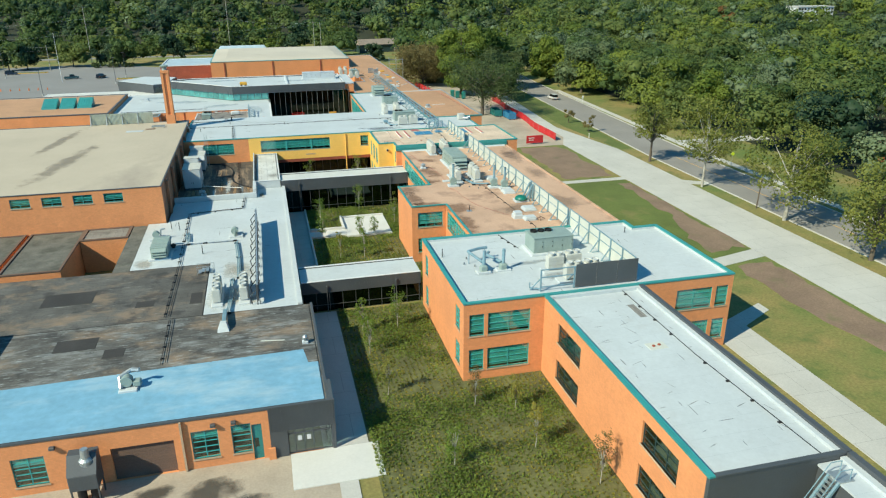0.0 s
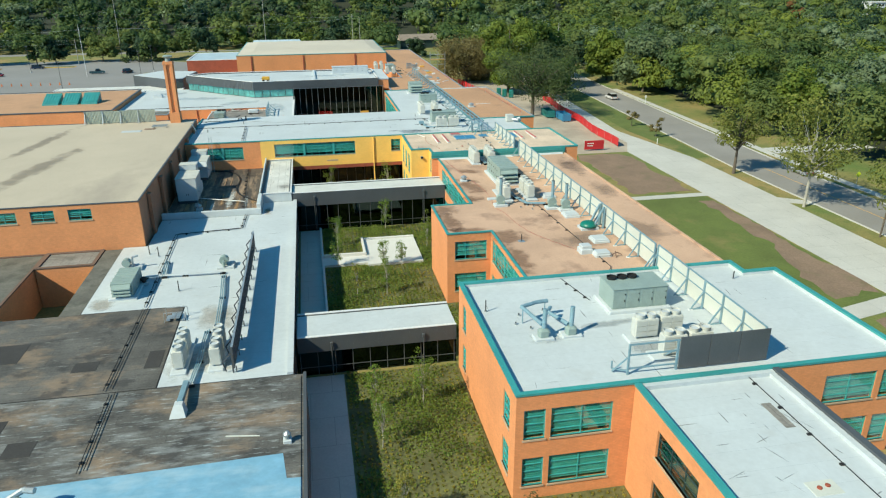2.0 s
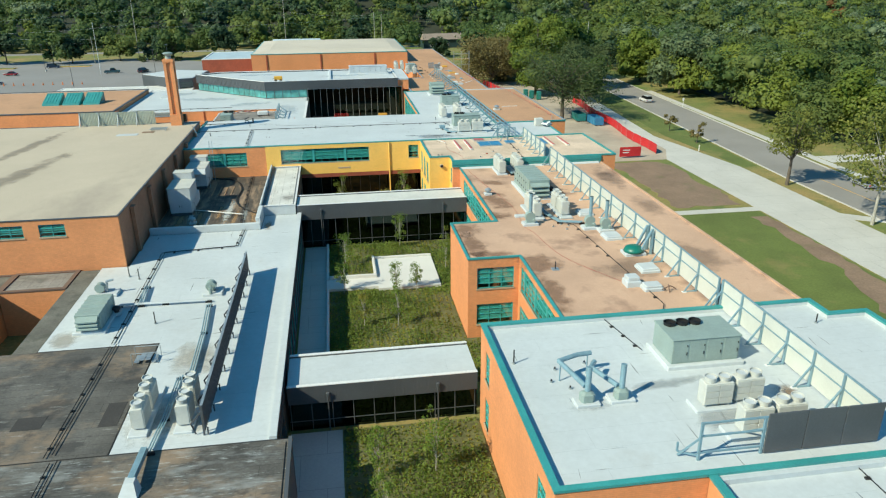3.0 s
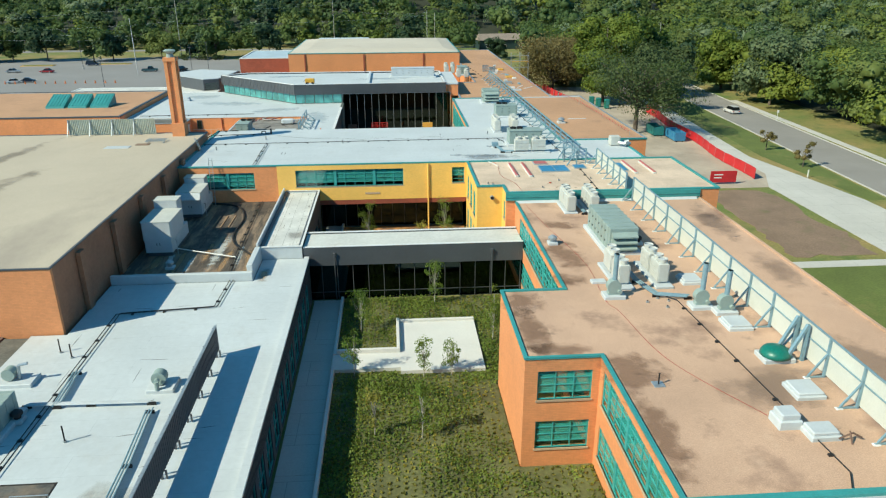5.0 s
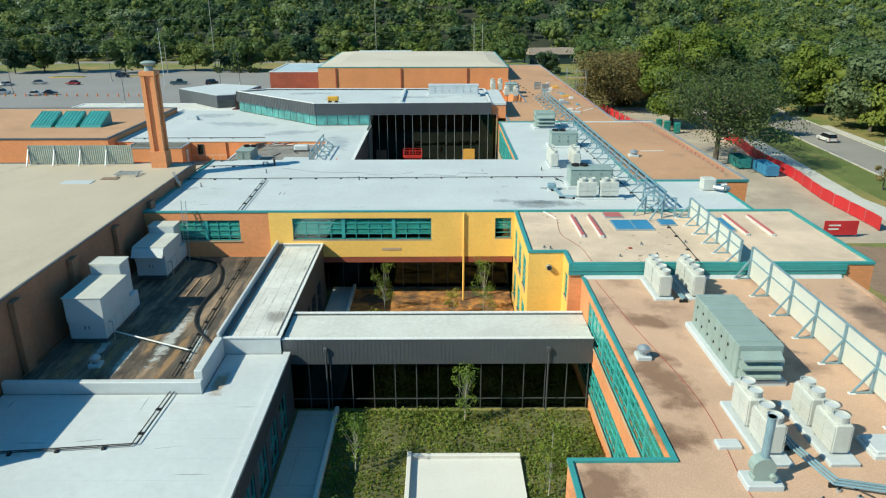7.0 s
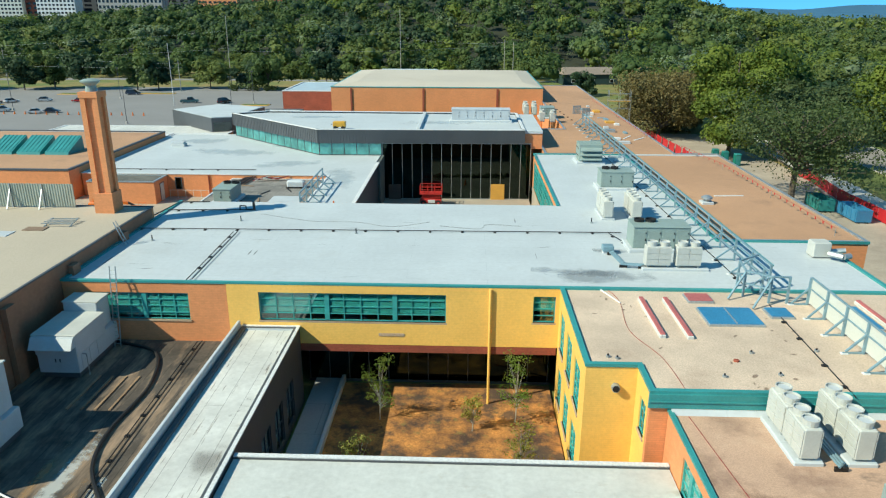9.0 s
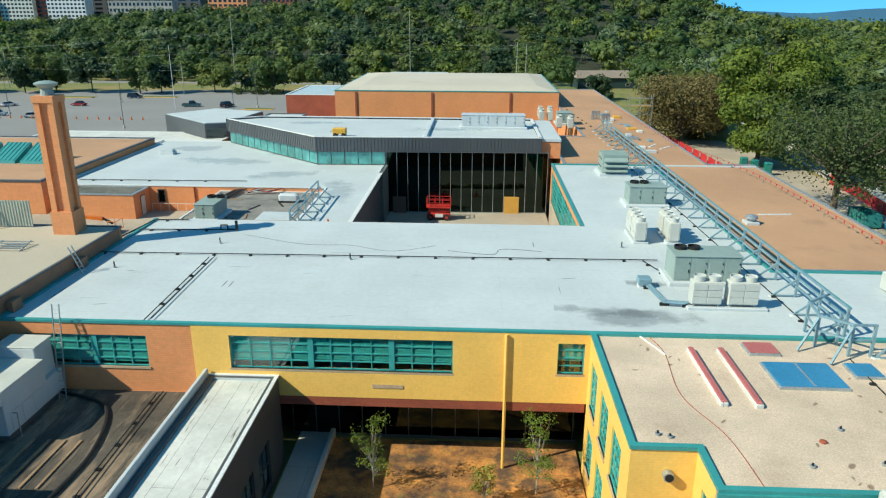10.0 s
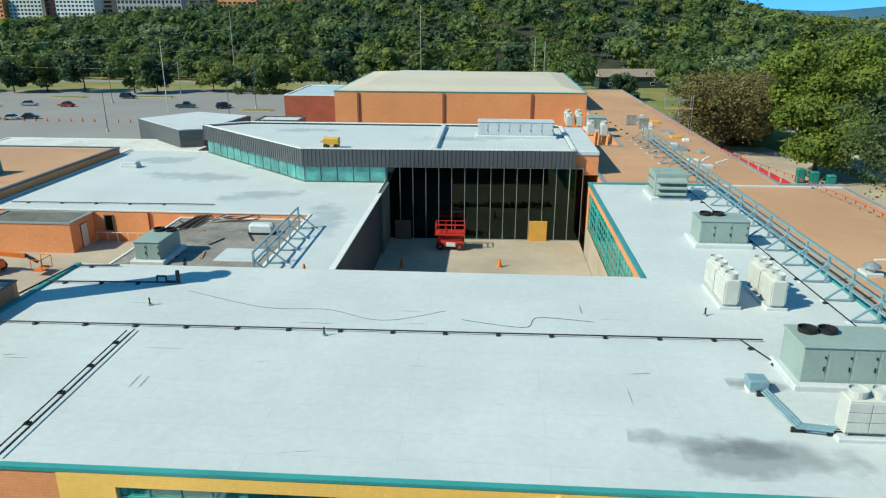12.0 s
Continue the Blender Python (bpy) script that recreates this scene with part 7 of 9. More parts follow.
hatch(-28.0, 200.4, 8.46, 1.8, 1.0, 0.7, "white low roof ventilator")
conduit("dark conduit on blocks along the white roof", [(-31.5, 183.2), (-11.2, 183.6)], 8.46, r=0.05, step=3.4)
for k, x in enumerate((-48.4, -44.4, -40.4)):
    ob = thing("skylight", "sloped green standing-seam skylight on the brown roof", "skylight", "sloped skylights", at=(x, 190.6, 9.3))
    w, d = 1.65, 2.2
    part("hood", Shape().add([(-w, -d, 0), (w, -d, 0), (w, d, 0), (-w, d, 0), (-w, -d + 0.1, 0.35), (w, -d + 0.1, 0.35), (w, d - 0.2, 2.0), (-w, d - 0.2, 2.0)],
                             [(3, 2, 1, 0), (4, 5, 6, 7), (0, 1, 5, 4), (1, 2, 6, 5), (2, 3, 7, 6), (3, 0, 4, 7)]), MAT["teal_trim"], ob)
    for j in range(6):
        u = -w + 0.2 + j * 0.57
        part("seam", Shape().rod((u, -d + 0.12, 0.38), (u, d - 0.22, 2.03), 0.035, square=True), MAT["teal_trim"], ob)
ob = thing("roof_fence", "pale green metal panel fence on the gymnasium edge", "screen fence", at=(-32.4, 156.6, 10.7))
for k in range(4):
    fold = [(k * 3.05 + j * 0.2457 + u, w) for j in range(12) for u, w in ((0, 0), (0.11, 0), (0.14, -0.05), (0.215, -0.05))] + [(k * 3.05 + 2.95, 0)]
    part("panel", Shape().prism(fold + [(u, w + 0.03) for u, w in fold[::-1]], 0.1, 2.3), MAT["fence_green"], ob)
    part("brace", Shape().rod((k * 3.05, -0.05, 1.8), (k * 3.05, -1.0, 0.05), 0.06, square=True).rod((k * 3.05, -0.05, 0), (k * 3.05, -0.05, 2.3), 0.06, square=True), MAT["galvanised"], ob)

# ladder and steps by the gymnasium
def ladder(x, y, z0, z1, lean, label):
    ob = thing("ladder", label, "ladder", "ladders", at=(x, y, z0))
    h = z1 - z0
    for dx in (-0.22, 0.22):
        part("rail", Shape().rod((dx, -lean, 0), (dx, 0, h), 0.03, square=True), MAT["galvanised"], ob)
    for k in range(int(h / 0.3)):
        f = (k + 0.7) * 0.3 / h
        part("rung", Shape().rod((-0.22, -lean * (1 - f), h * f), (0.22, -lean * (1 - f), h * f), 0.018, 6), MAT["galvanised"], ob)
    return ob


ladder(-9.0, 140.5, 5.0, 10.9, 0.9, "aluminium ladder leaning on the roof edge")
ob = ladder(-13.0, 149.3, 9.56, 11.6, 0.8, "short aluminium step ladder between the roofs")
ob.rotation_euler = (0, 0, radians(90))
# ship stair at the end block
ob = thing("ship_stair", "steep grey-blue steel stair with handrails at the wing end", "stair", at=(37.5, 28.3, 0.0))
for dy in (-0.45, 0.45):
    part("stringer", Shape().rod((-4.9, dy, 0), (0, dy, 8.46), 0.09, square=True), MAT["steel_blue"], ob)
    part("handrail", Shape().rod((-5.1, dy, 0.8), (-0.1, dy, 9.4), 0.035, 6).rod((-0.1, dy, 9.4), (0.8, dy, 9.4), 0.035, 6).rod((0.8, dy, 9.4), (0.8, dy, 8.46), 0.035, 6), MAT["steel_blue"], ob)
for k in range(28):
    f = (k + 0.5) / 28
    part("tread", Shape().box(-4.9 * (1 - f) - 0.12, -0.42, 8.46 * f, -4.9 * (1 - f) + 0.12, 0.42, 8.46 * f + 0.04), MAT["galvanised"], ob)
part("platform", Shape().bev(-0.1, -0.6, 8.47, 1.1, 0.6, 8.56, 0.02), MAT["galvanised"], ob, "grated landing")
ob = thing("pallet_rack", "metal rack and loose sheets beside the chimney", "rack", at=(-18.6, 150.4, 10.73))
for k in range(4):
    part("bar", Shape().rod((-1.4, k * 0.5, 0.3), (1.2, k * 0.5, 0.3), 0.04, square=True), MAT["galvanised"], ob)
part("bar", Shape().rod((-1.2, 0, 0), (-1.2, 1.6, 0.35), 0.04, square=True).rod((1.0, 0, 0), (1.0, 1.6, 0.35), 0.04, square=True), MAT["galvanised"], ob)
single("loose_sheet", Shape().bev(-24.5, 147.5, 10.73, -21.3, 148.9, 10.79, 0.015), MAT["unit_pale"], "pale sheet lying on the beige roof", "sheet")
single("loose_sheet", Shape().bev(-21.0, 149.2, 10.73, -19.2, 150.2, 10.8, 0.015), MAT["dirt"], "brown board lying on the beige roof", "sheet")

# west roofs: big white air handlers, screen, condensers
for y0, d, low, high in ((122.3, 6.2, 3.72, 4.6), (134.8, 5.5, 3.15, 3.85)):
    ob = thing("air_handler", "large white air handling unit with stepped casing", "air handler", "air handlers", at=(-10.55, y0, 5.0))
    part("base", Shape().bev(-1.25, 0.15, 0, 1.25, d - 0.15, 0.42, 0.05), MAT["charcoal"], ob, "dark base frame")
    part("lower_casing", Shape().bev(-1.36, 0, 0.422, 1.36, d, 1.75, 0.03), MAT["unit_pale"], ob)
    part("upper_casing", Shape().bev(-1.42, -0.08, 1.753, 1.42, d - 1.7, low, 0.05), MAT["unit_pale"], ob)
    part("step_casing", Shape().bev(-1.42, d - 1.69, 1.753, 1.0, d, high, 0.06), MAT["unit_pale"], ob)
    if low < 3.5:
        part("hood", Shape().add([(-1.42, -0.75, low - 0.75), (1.42, -0.75, low - 0.75), (1.42, -0.085, low - 0.75), (-1.42, -0.085, low - 0.75), (-1.42, -0.3, low - 0.08), (1.42, -0.3, low - 0.08), (1.42, -0.085, low - 0.02), (-1.42, -0.085, low - 0.02)],
                                     [(3, 2, 1, 0), (4, 5, 6, 7), (0, 1, 5, 4), (1, 2, 6, 5), (2, 3, 7, 6), (3, 0, 4, 7)]), MAT["unit_pale"], ob, "sloped white intake hood")
    for k in range(3):
        y = 0.4 + k * (d - 2.4) / 3
        part("access_panel", Shape().bev(1.362, y, 0.6, 1.40, y + (d - 2.8) / 3, 1.65, 0.02), MAT["unit_pale"], ob)
    part("lid", Shape().bev(-1.5, -0.12, low + 0.002, 1.5, d - 1.72, low + 0.07, 0.02), MAT["unit_white"], ob)
    part("lid", Shape().bev(-1.5, d - 1.70, high + 0.002, 1.08, d + 0.06, high + 0.07, 0.02), MAT["unit_white"], ob)
    for x in (-0.15, 0.15):
        part("handle", Shape().box(x - 0.03, -0.04, 1.2, x + 0.03, -0.001, 1.45), MAT["black"], ob)
    part("conduit", Shape().path([(1.7, 0.5, 0.05), (1.7, 0.5, 1.6), (1.42, 0.5, 1.6)], 0.04), MAT["galvanised"], ob)
mushroom(-8.6, 119.0, 4.97, 0.42)
conduit("dark conduit pair on blocks along the felt roof", [(-3.4, 140.4), (-3.0, 127), (-2.6, 117.2)], 4.97, step=2.2, pair=0.3)
hose("thick black flexible duct lying on the felt roof", [(-9.4, 140.2), (-5.8, 138.6), (-4.2, 134), (-4.3, 128.8), (-3.6, 125.4), (-1.8, 122.6), (-0.8, 121.5)], 4.97, "black", 0.11)
ob = thing("pipe_length", "long pale pipe lying on the felt roof", "pipe", at=(-9.6, 123.9, 5.2))
part("pipe", Shape().rod((0, 0, 0.1), (7.1, -3.4, 0.2), 0.06), MAT["white_paint"], ob)
for k in range(4):
    single("batten", Shape().box(-8.2 + k * 0.9, 131.0, 4.97, -8.05 + k * 0.9, 135.2, 5.05), MAT["batten"], "weathered batten lying on the felt roof", "batten", "battens")
ob = thing("equipment_screen", "tall dark ribbed metal screen on the white roof", "equipment screen", at=(0.1, 72.6, ZW))
s = Shape().box(-0.05, 0, 0.55, 0.05, 28.4, 2.55)
for k in range(95):
    s.box(0.05, k * 0.3 + 0.05, 0.55, 0.08, k * 0.3 + 0.16, 2.55)
part("sheet", s, MAT["charcoal"], ob)
part("cap", Shape().box(-0.08, 0, 2.551, 0.10, 28.4, 2.61), MAT["galvanised"], ob)
for k in range(11):
    y = 0.3 + k * 2.78
    part("post", Shape().rod((-0.12, y, 0), (-0.12, y, 2.5), 0.06, square=True).rod((0.15, y, 0.05), (0.15, y, 0.6), 0.05, square=True), MAT["charcoal"], ob)
    part("brace", Shape().path([(-0.12, y, 1.9), (-0.9, y, 1.0), (-0.7, y + 0.1, 0.1)], 0.05, square=True), MAT["charcoal"], ob)
for x in (-4.6, -1.6):
    rail(x - 0.55, 73.2, x + 0.75, 79.6, ZW)
    for k in range(2):
        vrf(x + 0.1, 74.8 + k * 2.3, ZW + 0.2, 90)
tray("grey-blue lined pipes between the condensers", [(-3.2, 71.2), (-3.0, 75), (-3.0, 80.5)], ZW, 0.35)
rtu((-12.4, 92.0, ZW), 2.1, 4.4, 1.8, "ribbed grey-green rooftop unit on the white roof", fans=0, ribs=5, hood="s")
mushroom(-11.0, 93.2, ZW + 0.1, 0.4, "black")
ob = thing("blower", "galvanised exhaust blower on a white curb", "exhaust fan", "exhaust fans", at=(-2.8, 96.8, ZW))
part("base", Shape().bev(-1.0, -0.9, 0, 0.9, 0.9, 0.3, 0.05), MAT["membrane"], ob)
part("scroll", Shape().rod((-0.2, -0.35, 0.85), (-0.2, 0.35, 0.85), 0.5, 24), MAT["unit_grey"], ob)
part("duct", Shape().path([(-0.2, -0.5, 0.9), (-0.2, -0.8, 0.9), (-0.2, -0.8, 0.3)], 0.16, 10), MAT["unit_grey"], ob)
ob = thing("blower", "galvanised exhaust blower on a white curb", "exhaust fan", "exhaust fans", at=(-13.4, 98.2, ZW))
part("base", Shape().bev(-1.3, -0.8, 0, 1.3, 0.8, 0.3, 0.05), MAT["membrane"], ob)
part("scroll", Shape().rod((-0.4, -0.35, 0.8), (-0.4, 0.35, 0.8), 0.45, 24), MAT["unit_grey"], ob)
part("duct", Shape().path([(0.2, 0, 0.3), (0.3, 0, 1.4), (0.9, 0.1, 1.5)], 0.12, 8), MAT["galvanised"], ob)
tray("grey-blue lined pipes along the white roof", [(-9.6, 99.0), (-9.2, 94.6)], ZW)
tray("pale lined pipes across the white roof", [(-11.2, 94.8), (-7, 94.7), (-3.0, 94.6)], ZW, 0.25, "unit_pale")
tray("grey-blue lined pipes along the white roof", [(-2.8, 93.6), (-2.4, 88), (-2.2, 81)], ZW, 0.35)
conduit("thin dark conduit on blocks along the white roof", [(-10.0, 71.8), (-9.9, 86.8)], ZW, step=2.2, pair=0.45)
conduit("thin dark conduit on blocks along the white roof", [(-9.9, 87.2), (-10.2, 108.6), (-2.2, 109.4), (-2.0, 115.6)], ZW, step=2.6, pair=0.3)
conduit("thin dark conduit on blocks along the dark roof", [(-9.2, 61.5), (-9.4, 71.2)], ZW, step=2.4, pair=0.4)
for x, y in ((-7.1, 90.8), (-11.0, 101.5), (-12.2, 102.4)):
    post(x, y, ZW, 1.2)
ob = thing("step_over", "small galvanised crossover stair over the parapet", "stair", at=(-6.3, 84.0, ZW))
for k in range(4):
    part("step", Shape().box(-0.9 + k * 0.45, -0.5, 0.15 + 0.2 * min(k, 3 - k), -0.5 + k * 0.45, 0.7, 0.2 + 0.2 * min(k, 3 - k)), MAT["galvanised"], ob)
for y in (-0.5, 0.7):
    part("handrail", Shape().path([(-1.0, y, 0), (-1.0, y, 1.0), (1.0, y, 1.0), (1.0, y, 0)], 0.03), MAT["galvanised"], ob)
ob = thing("duct_elbow", "pale blue duct with a square foot on the dark roof", "duct", at=(-3.6, 67.8, ZW))
part("duct", Shape().rod((0.1, 0.2, 0.7), (0.1, 3.4, 0.5), 0.2, square=True), MAT["steel_blue"], ob)
part("foot", Shape().add([(-0.6, -0.9, 0), (0.6, -0.9, 0), (0.6, 0.2, 0), (-0.6, 0.2, 0), (-0.25, -0.3, 0.8), (0.35, -0.3, 0.8), (0.35, 0.3, 0.8), (-0.25, 0.3, 0.8)],
                         [(3, 2, 1, 0), (4, 5, 6, 7), (0, 1, 5, 4), (1, 2, 6, 5), (2, 3, 7, 6), (3, 0, 4, 7)]), MAT["membrane"], ob)
ob = thing("blower", "galvanised exhaust blower with a bent duct", "exhaust fan", "exhaust fans", at=(-11.4, 58.0, 5.01))
part("base", Shape().bev(-0.9, -0.9, 0, 0.7, 0.5, 0.22, 0.05), MAT["membrane"], ob)
part("scroll", Shape().rod((-0.2, -0.4, 0.8), (-0.2, 0.3, 0.8), 0.5, 24), MAT["unit_grey"], ob)
part("duct", Shape().path([(-0.7, -0.5, 0.3), (-0.8, 0.2, 1.1), (0.2, 0.6, 1.5), (0.9, 0.4, 1.5)], 0.2, 8), MAT["galvanised"], ob)
part("motor", Shape().bev(0.3, -0.4, 0.3, 1.0, 0.3, 0.8, 0.08), MAT["unit_grey"], ob)
mushroom(4.6, 62.5, 5.0, 0.3)
single("loose_pipe", Shape().rod((0.2, 63.9, 5.05), (2.6, 63.5, 5.05), 0.05), MAT["cream_panel"], "pale stick lying on the dark roof", "stick")
for x0, y0, x1, y1 in ((-20, 66.5, -16, 69), (-15.0, 64.2, -13, 66), (-7.6, 75.0, -6.3, 78.0), (-24, 78, -18.5, 81.5), (-13.5, 75.4, -11.5, 77)):
    single("roof_patch", Shape().bev(x0, y0, 4.985, x1, y1, 5.02, 0.006), MAT["felt_black"], "square black felt patch on the old roof", "roof patch", "felt patches")
# exhaust plant before the service wing
ob = thing("dust_collector", "dark dust collector hopper on legs beside the wall", "dust collector", at=(-14.0, 49.5, 0.03))
part("bin", Shape().bev(-1.1, -0.9, 1.6, 1.1, 1.0, 3.0, 0.06), MAT["charcoal"], ob)
part("hood", Shape().add([(-1.1, -0.9, 3.0), (1.1, -0.9, 3.0), (1.1, 1.0, 3.0), (-1.1, 1.0, 3.0), (-1.1, 0.2, 4.3), (1.1, 0.2, 4.3), (1.1, 1.0, 4.3), (-1.1, 1.0, 4.3)],
                         [(3, 2, 1, 0), (4, 5, 6, 7), (0, 1, 5, 4), (1, 2, 6, 5), (2, 3, 7, 6), (3, 0, 4, 7)]), MAT["charcoal"], ob)
part("fan", Shape().lathe(0.3, 0.0, [(0.5, 3.3), (0.55, 3.9), (0.35, 4.1), (0.3, 4.9)]), MAT["galvanised"], ob)
for x in (-1.0, 1.0):
    for y in (-0.8, 0.9):
        part("leg", Shape().rod((x, y, 0), (x, y, 1.6), 0.06, square=True), MAT["charcoal"], ob)
for x in (-0.5, 0.5):
    part("drum", Shape().rod((x, 0, 0.05), (x, 0, 1.2), 0.35, 12), MAT["black"], ob)
for x in (-16.5, -4.0, -2.3):
    ob = thing("wall_lamp", "small dark wall lamp on the brick", "wall lamp", "wall lamps", at=(x, 51.28, 4.3))
    part("body", Shape().bev(-0.22, -0.35, -0.1, 0.22, 0, 0.15, 0.04), MAT["charcoal"], ob)


# stains on the roofs and the yard
r5 = np.random.default_rng(55)


def stain(x, y, z, w, d, turn, mat, label):
    me = Shape().add([(-w / 2, -d / 2, 0), (w / 2, -d / 2, 0), (w / 2, d / 2, 0), (-w / 2, d / 2, 0)], [(0, 1, 2, 3)]).mesh("stain")
    me.materials.append(MAT[mat])
    ob = tagged(new("stain", me), label, "stain", "stains", "structure")
    ob.matrix_world = pose(x, y, z + 0.006, 0, 0, turn)


for x, y, w, d, turn in ((23.4, 101.0, 3.6, 5.5, 0), (23.2, 96.0, 2.4, 9.0, 0), (28.9, 111.0, 3.8, 9.0, 8), (27.8, 105.0, 3.5, 3.0, 0), (28.4, 90.6, 5.0, 5.0, 20), (28.0, 84.0, 2.6, 9.0, 0), (24.5, 93.6, 5.0, 2.2, 0), (30.0, 118.6, 4.6, 2.4, -20)):
    stain(x, y, ZB, w, d, turn, "soot", "dark soot and moss stain on the brown roof")
for x, y, w, d, turn in ((46.0, 118.0, 3.2, 12, 0), (46.0, 106.0, 3.0, 8, 0), (36.5, 88.0, 8, 5, 10), (44.0, 90.0, 6, 9, 0)):
    stain(x, y, ZB, w, d, turn, "soot_faint", "faint dirt stain on the brown roof")
for x, y, z, w, d in ((1.0, 116.6, ZW, 1.2, 3.4), (21.4, 122.0, 5.87, 4.5, 2.2)):
    stain(x, y, z, w, d, 0, "rust_stain", "rusty brown stain on the white roof")
for k in range(26):
    stain(r5.choice((0.75, 1.5, 2.2, 2.9, 3.5)) + r5.uniform(-0.05, 0.05), r5.uniform(121, 140), 6.12, r5.uniform(0.04, 0.10), r5.uniform(0.5, 1.9), r5.uniform(-3, 3), "soot", "dark worn seam on the old white roof")
stain(3.3, 124.6, 6.12, 2.2, 3.0, 0, "soot_faint", "dark dirt at the end of the old white roof")
stain(9.6, 122.4, 5.99 - 0.12, 6.0, 2.6, 0, "soot_faint", "grey dirt on the link roof")
stain(26.4, 143.6, ZD, 8.5, 3.0, 4, "damp", "grey damp stain on the white roof")
stain(24.6, 144.4, ZD, 6.5, 1.8, -6, "damp", "grey damp stain on the white roof")
stain(28.4, 149.6, ZD, 3.0, 1.2, 0, "damp", "grey damp stain on the white roof")
r6 = np.random.default_rng(66)
for k in range(46):
    stain(r6.uniform(30.3, 39.0), r6.uniform(31, 58.5), 8.55, r6.uniform(0.6, 1.8), r6.uniform(0.05, 0.13), r6.choice((0, 90, 20, 110)), "scuff", "short grey scuff on the white roof")
for k in range(44):
    stain(r6.uniform(21.5, 47.0), r6.uniform(60.5, 77.5), ZA, r6.uniform(0.7, 2.4), r6.uniform(0.04, 0.10), r6.choice((0, 90, 90, 80)), "scuff", "short grey scuff on the white roof")
for x, y, w, d in ((32.5, 64.0, 4.5, 2.5), (38.3, 66.5, 2.0, 1.6), (31.0, 68.6, 6.0, 1.2), (25.0, 67.0, 3.0, 2.0)):
    stain(x, y, ZA, w, d, 8, "damp", "grey dirt round the plant on the white roof")
stain(38.6, 66.4, ZA, 1.6, 1.6, 0, "rust_stain", "rusty stain on the white roof")
for x, y, w, d in ((-3.2, 75.5, 6.0, 7.0), (-2.6, 84.0, 4.0, 6.0), (-14.3, 89.0, 2.6, 3.4)):
    stain(x, y, ZW, w, d, 5, "dust", "tan dirt on the white roof")
for k in range(22):
    stain(r6.uniform(-12, 24), r6.uniform(142.5, 162.5), ZD, r6.uniform(0.8, 2.6), r6.uniform(0.05, 0.14), r6.choice((0, 0, 90, 10)), "scuff", "short grey scuff on the white roof")
for k in range(20):
    stain(r6.uniform(-12, 4.5), r6.uniform(88, 115), ZW, r6.uniform(0.8, 2.4), r6.uniform(0.05, 0.14), r6.choice((0, 0, 90, 10)), "scuff", "short grey scuff on the white roof")
for k in range(26):
    stain(r6.uniform(24.5, 37.5), r6.uniform(127, 139.8), ZY, r6.uniform(0.2, 0.6), r6.uniform(0.1, 0.3), r6.uniform(0, 90), "soot", "small dark spot on the tan roof")
for x, y, w, d in ((-4.6, 47.6, 6.0, 4.0), (-2.0, 46.0, 5.0, 2.5), (-9.0, 48.8, 4.0, 2.0), (-14.5, 47.4, 3.0, 2.0)):
    stain(x, y, 0.032, w, d, 10, "oil", "dark wet stain on the yard concrete")
stain(-30.5, 124, 10.735, 3.4, 30, -12, "soot_faint", "long dark streak on the beige roof")
stain(-35.0, 143, 10.735, 2.4, 26, -8, "soot_faint", "long dark streak on the beige roof")

for k in range(9):
    stain(-10.5 + 1.15 * k, 120 + 3.5 * r6.uniform() * (k % 3), 4.975, r6.uniform(0.5, 1.3), r6.uniform(5, 11), r6.uniform(-4, 4), "pale_scuff" if k % 2 else "rust_stain", "long worn streak on the felt roof")
for x, y, w, d, a in ((-8, 188, 12, 4, 20), (-18, 196, 14, 5, -8), (-26, 205, 8, 5, 10), (0.5, 180, 4, 12, 10), (-10, 203, 9, 3, 30), (12, 203, 12, 4, 0), (-8, 208, 10, 3, 0)):
    stain(x, y, 8.46 if y < 207 and x < 5 else 12.0, w, d, a, "damp_faint", "faint damp blotch on the white roof")
# orange lift in the raised yard
ob = thing("boom_lift", "orange boom lift folded down in the raised yard", "boom lift", at=(-26.5, 171.6, 5.58))
part("chassis", Shape().bev(-1.3, -0.8, 0.35, 1.3, 0.8, 1.0, 0.08), MAT["orange_paint"], ob)
for wx in (-0.9, 0.9):
    for wy in (-0.85, 0.85):
        part("wheel", Shape().rod((wx, wy - 0.14, 0.4), (wx, wy + 0.14, 0.4), 0.4, 14), MAT["rubber"], ob)
part("turret", Shape().bev(-0.8, -0.6, 1.0, 0.9, 0.6, 1.7, 0.1), MAT["orange_paint"], ob)
part("boom", Shape().rod((-0.4, 0, 1.9), (3.6, 0.2, 1.5), 0.17, square=True), MAT["orange_paint"], ob, "long orange boom")
part("jib", Shape().rod((3.5, 0.2, 1.6), (4.6, 0.2, 1.0), 0.1, square=True), MAT["black"], ob)
part("basket", Shape().box(4.4, -0.5, 0.4, 5.3, 0.9, 0.46).rod((4.4, -0.5, 1.4), (5.3, -0.5, 1.4), 0.03).rod((4.4, 0.9, 1.4), (5.3, 0.9, 1.4), 0.03).rod((5.3, -0.5, 1.4), (5.3, 0.9, 1.4), 0.03).rod((4.4, -0.5, 0.4), (4.4, -0.5, 1.4), 0.03).rod((5.3, -0.5, 0.4), (5.3, -0.5, 1.4), 0.03).rod((5.3, 0.9, 0.4), (5.3, 0.9, 1.4), 0.03).rod((4.4, 0.9, 0.4), (4.4, 0.9, 1.4), 0.03), MAT["orange_paint"], ob)
ob = thing("yard_rail", "pale tubular rail before the brick wall", "railing", at=(-19.5, 180.2, 5.58))
for k in range(6):
    part("post", Shape().rod((-2 + k * 1.0, 0, 0), (-2 + k * 1.0, 0, 1.0), 0.03, 6), MAT["cream_panel"], ob)
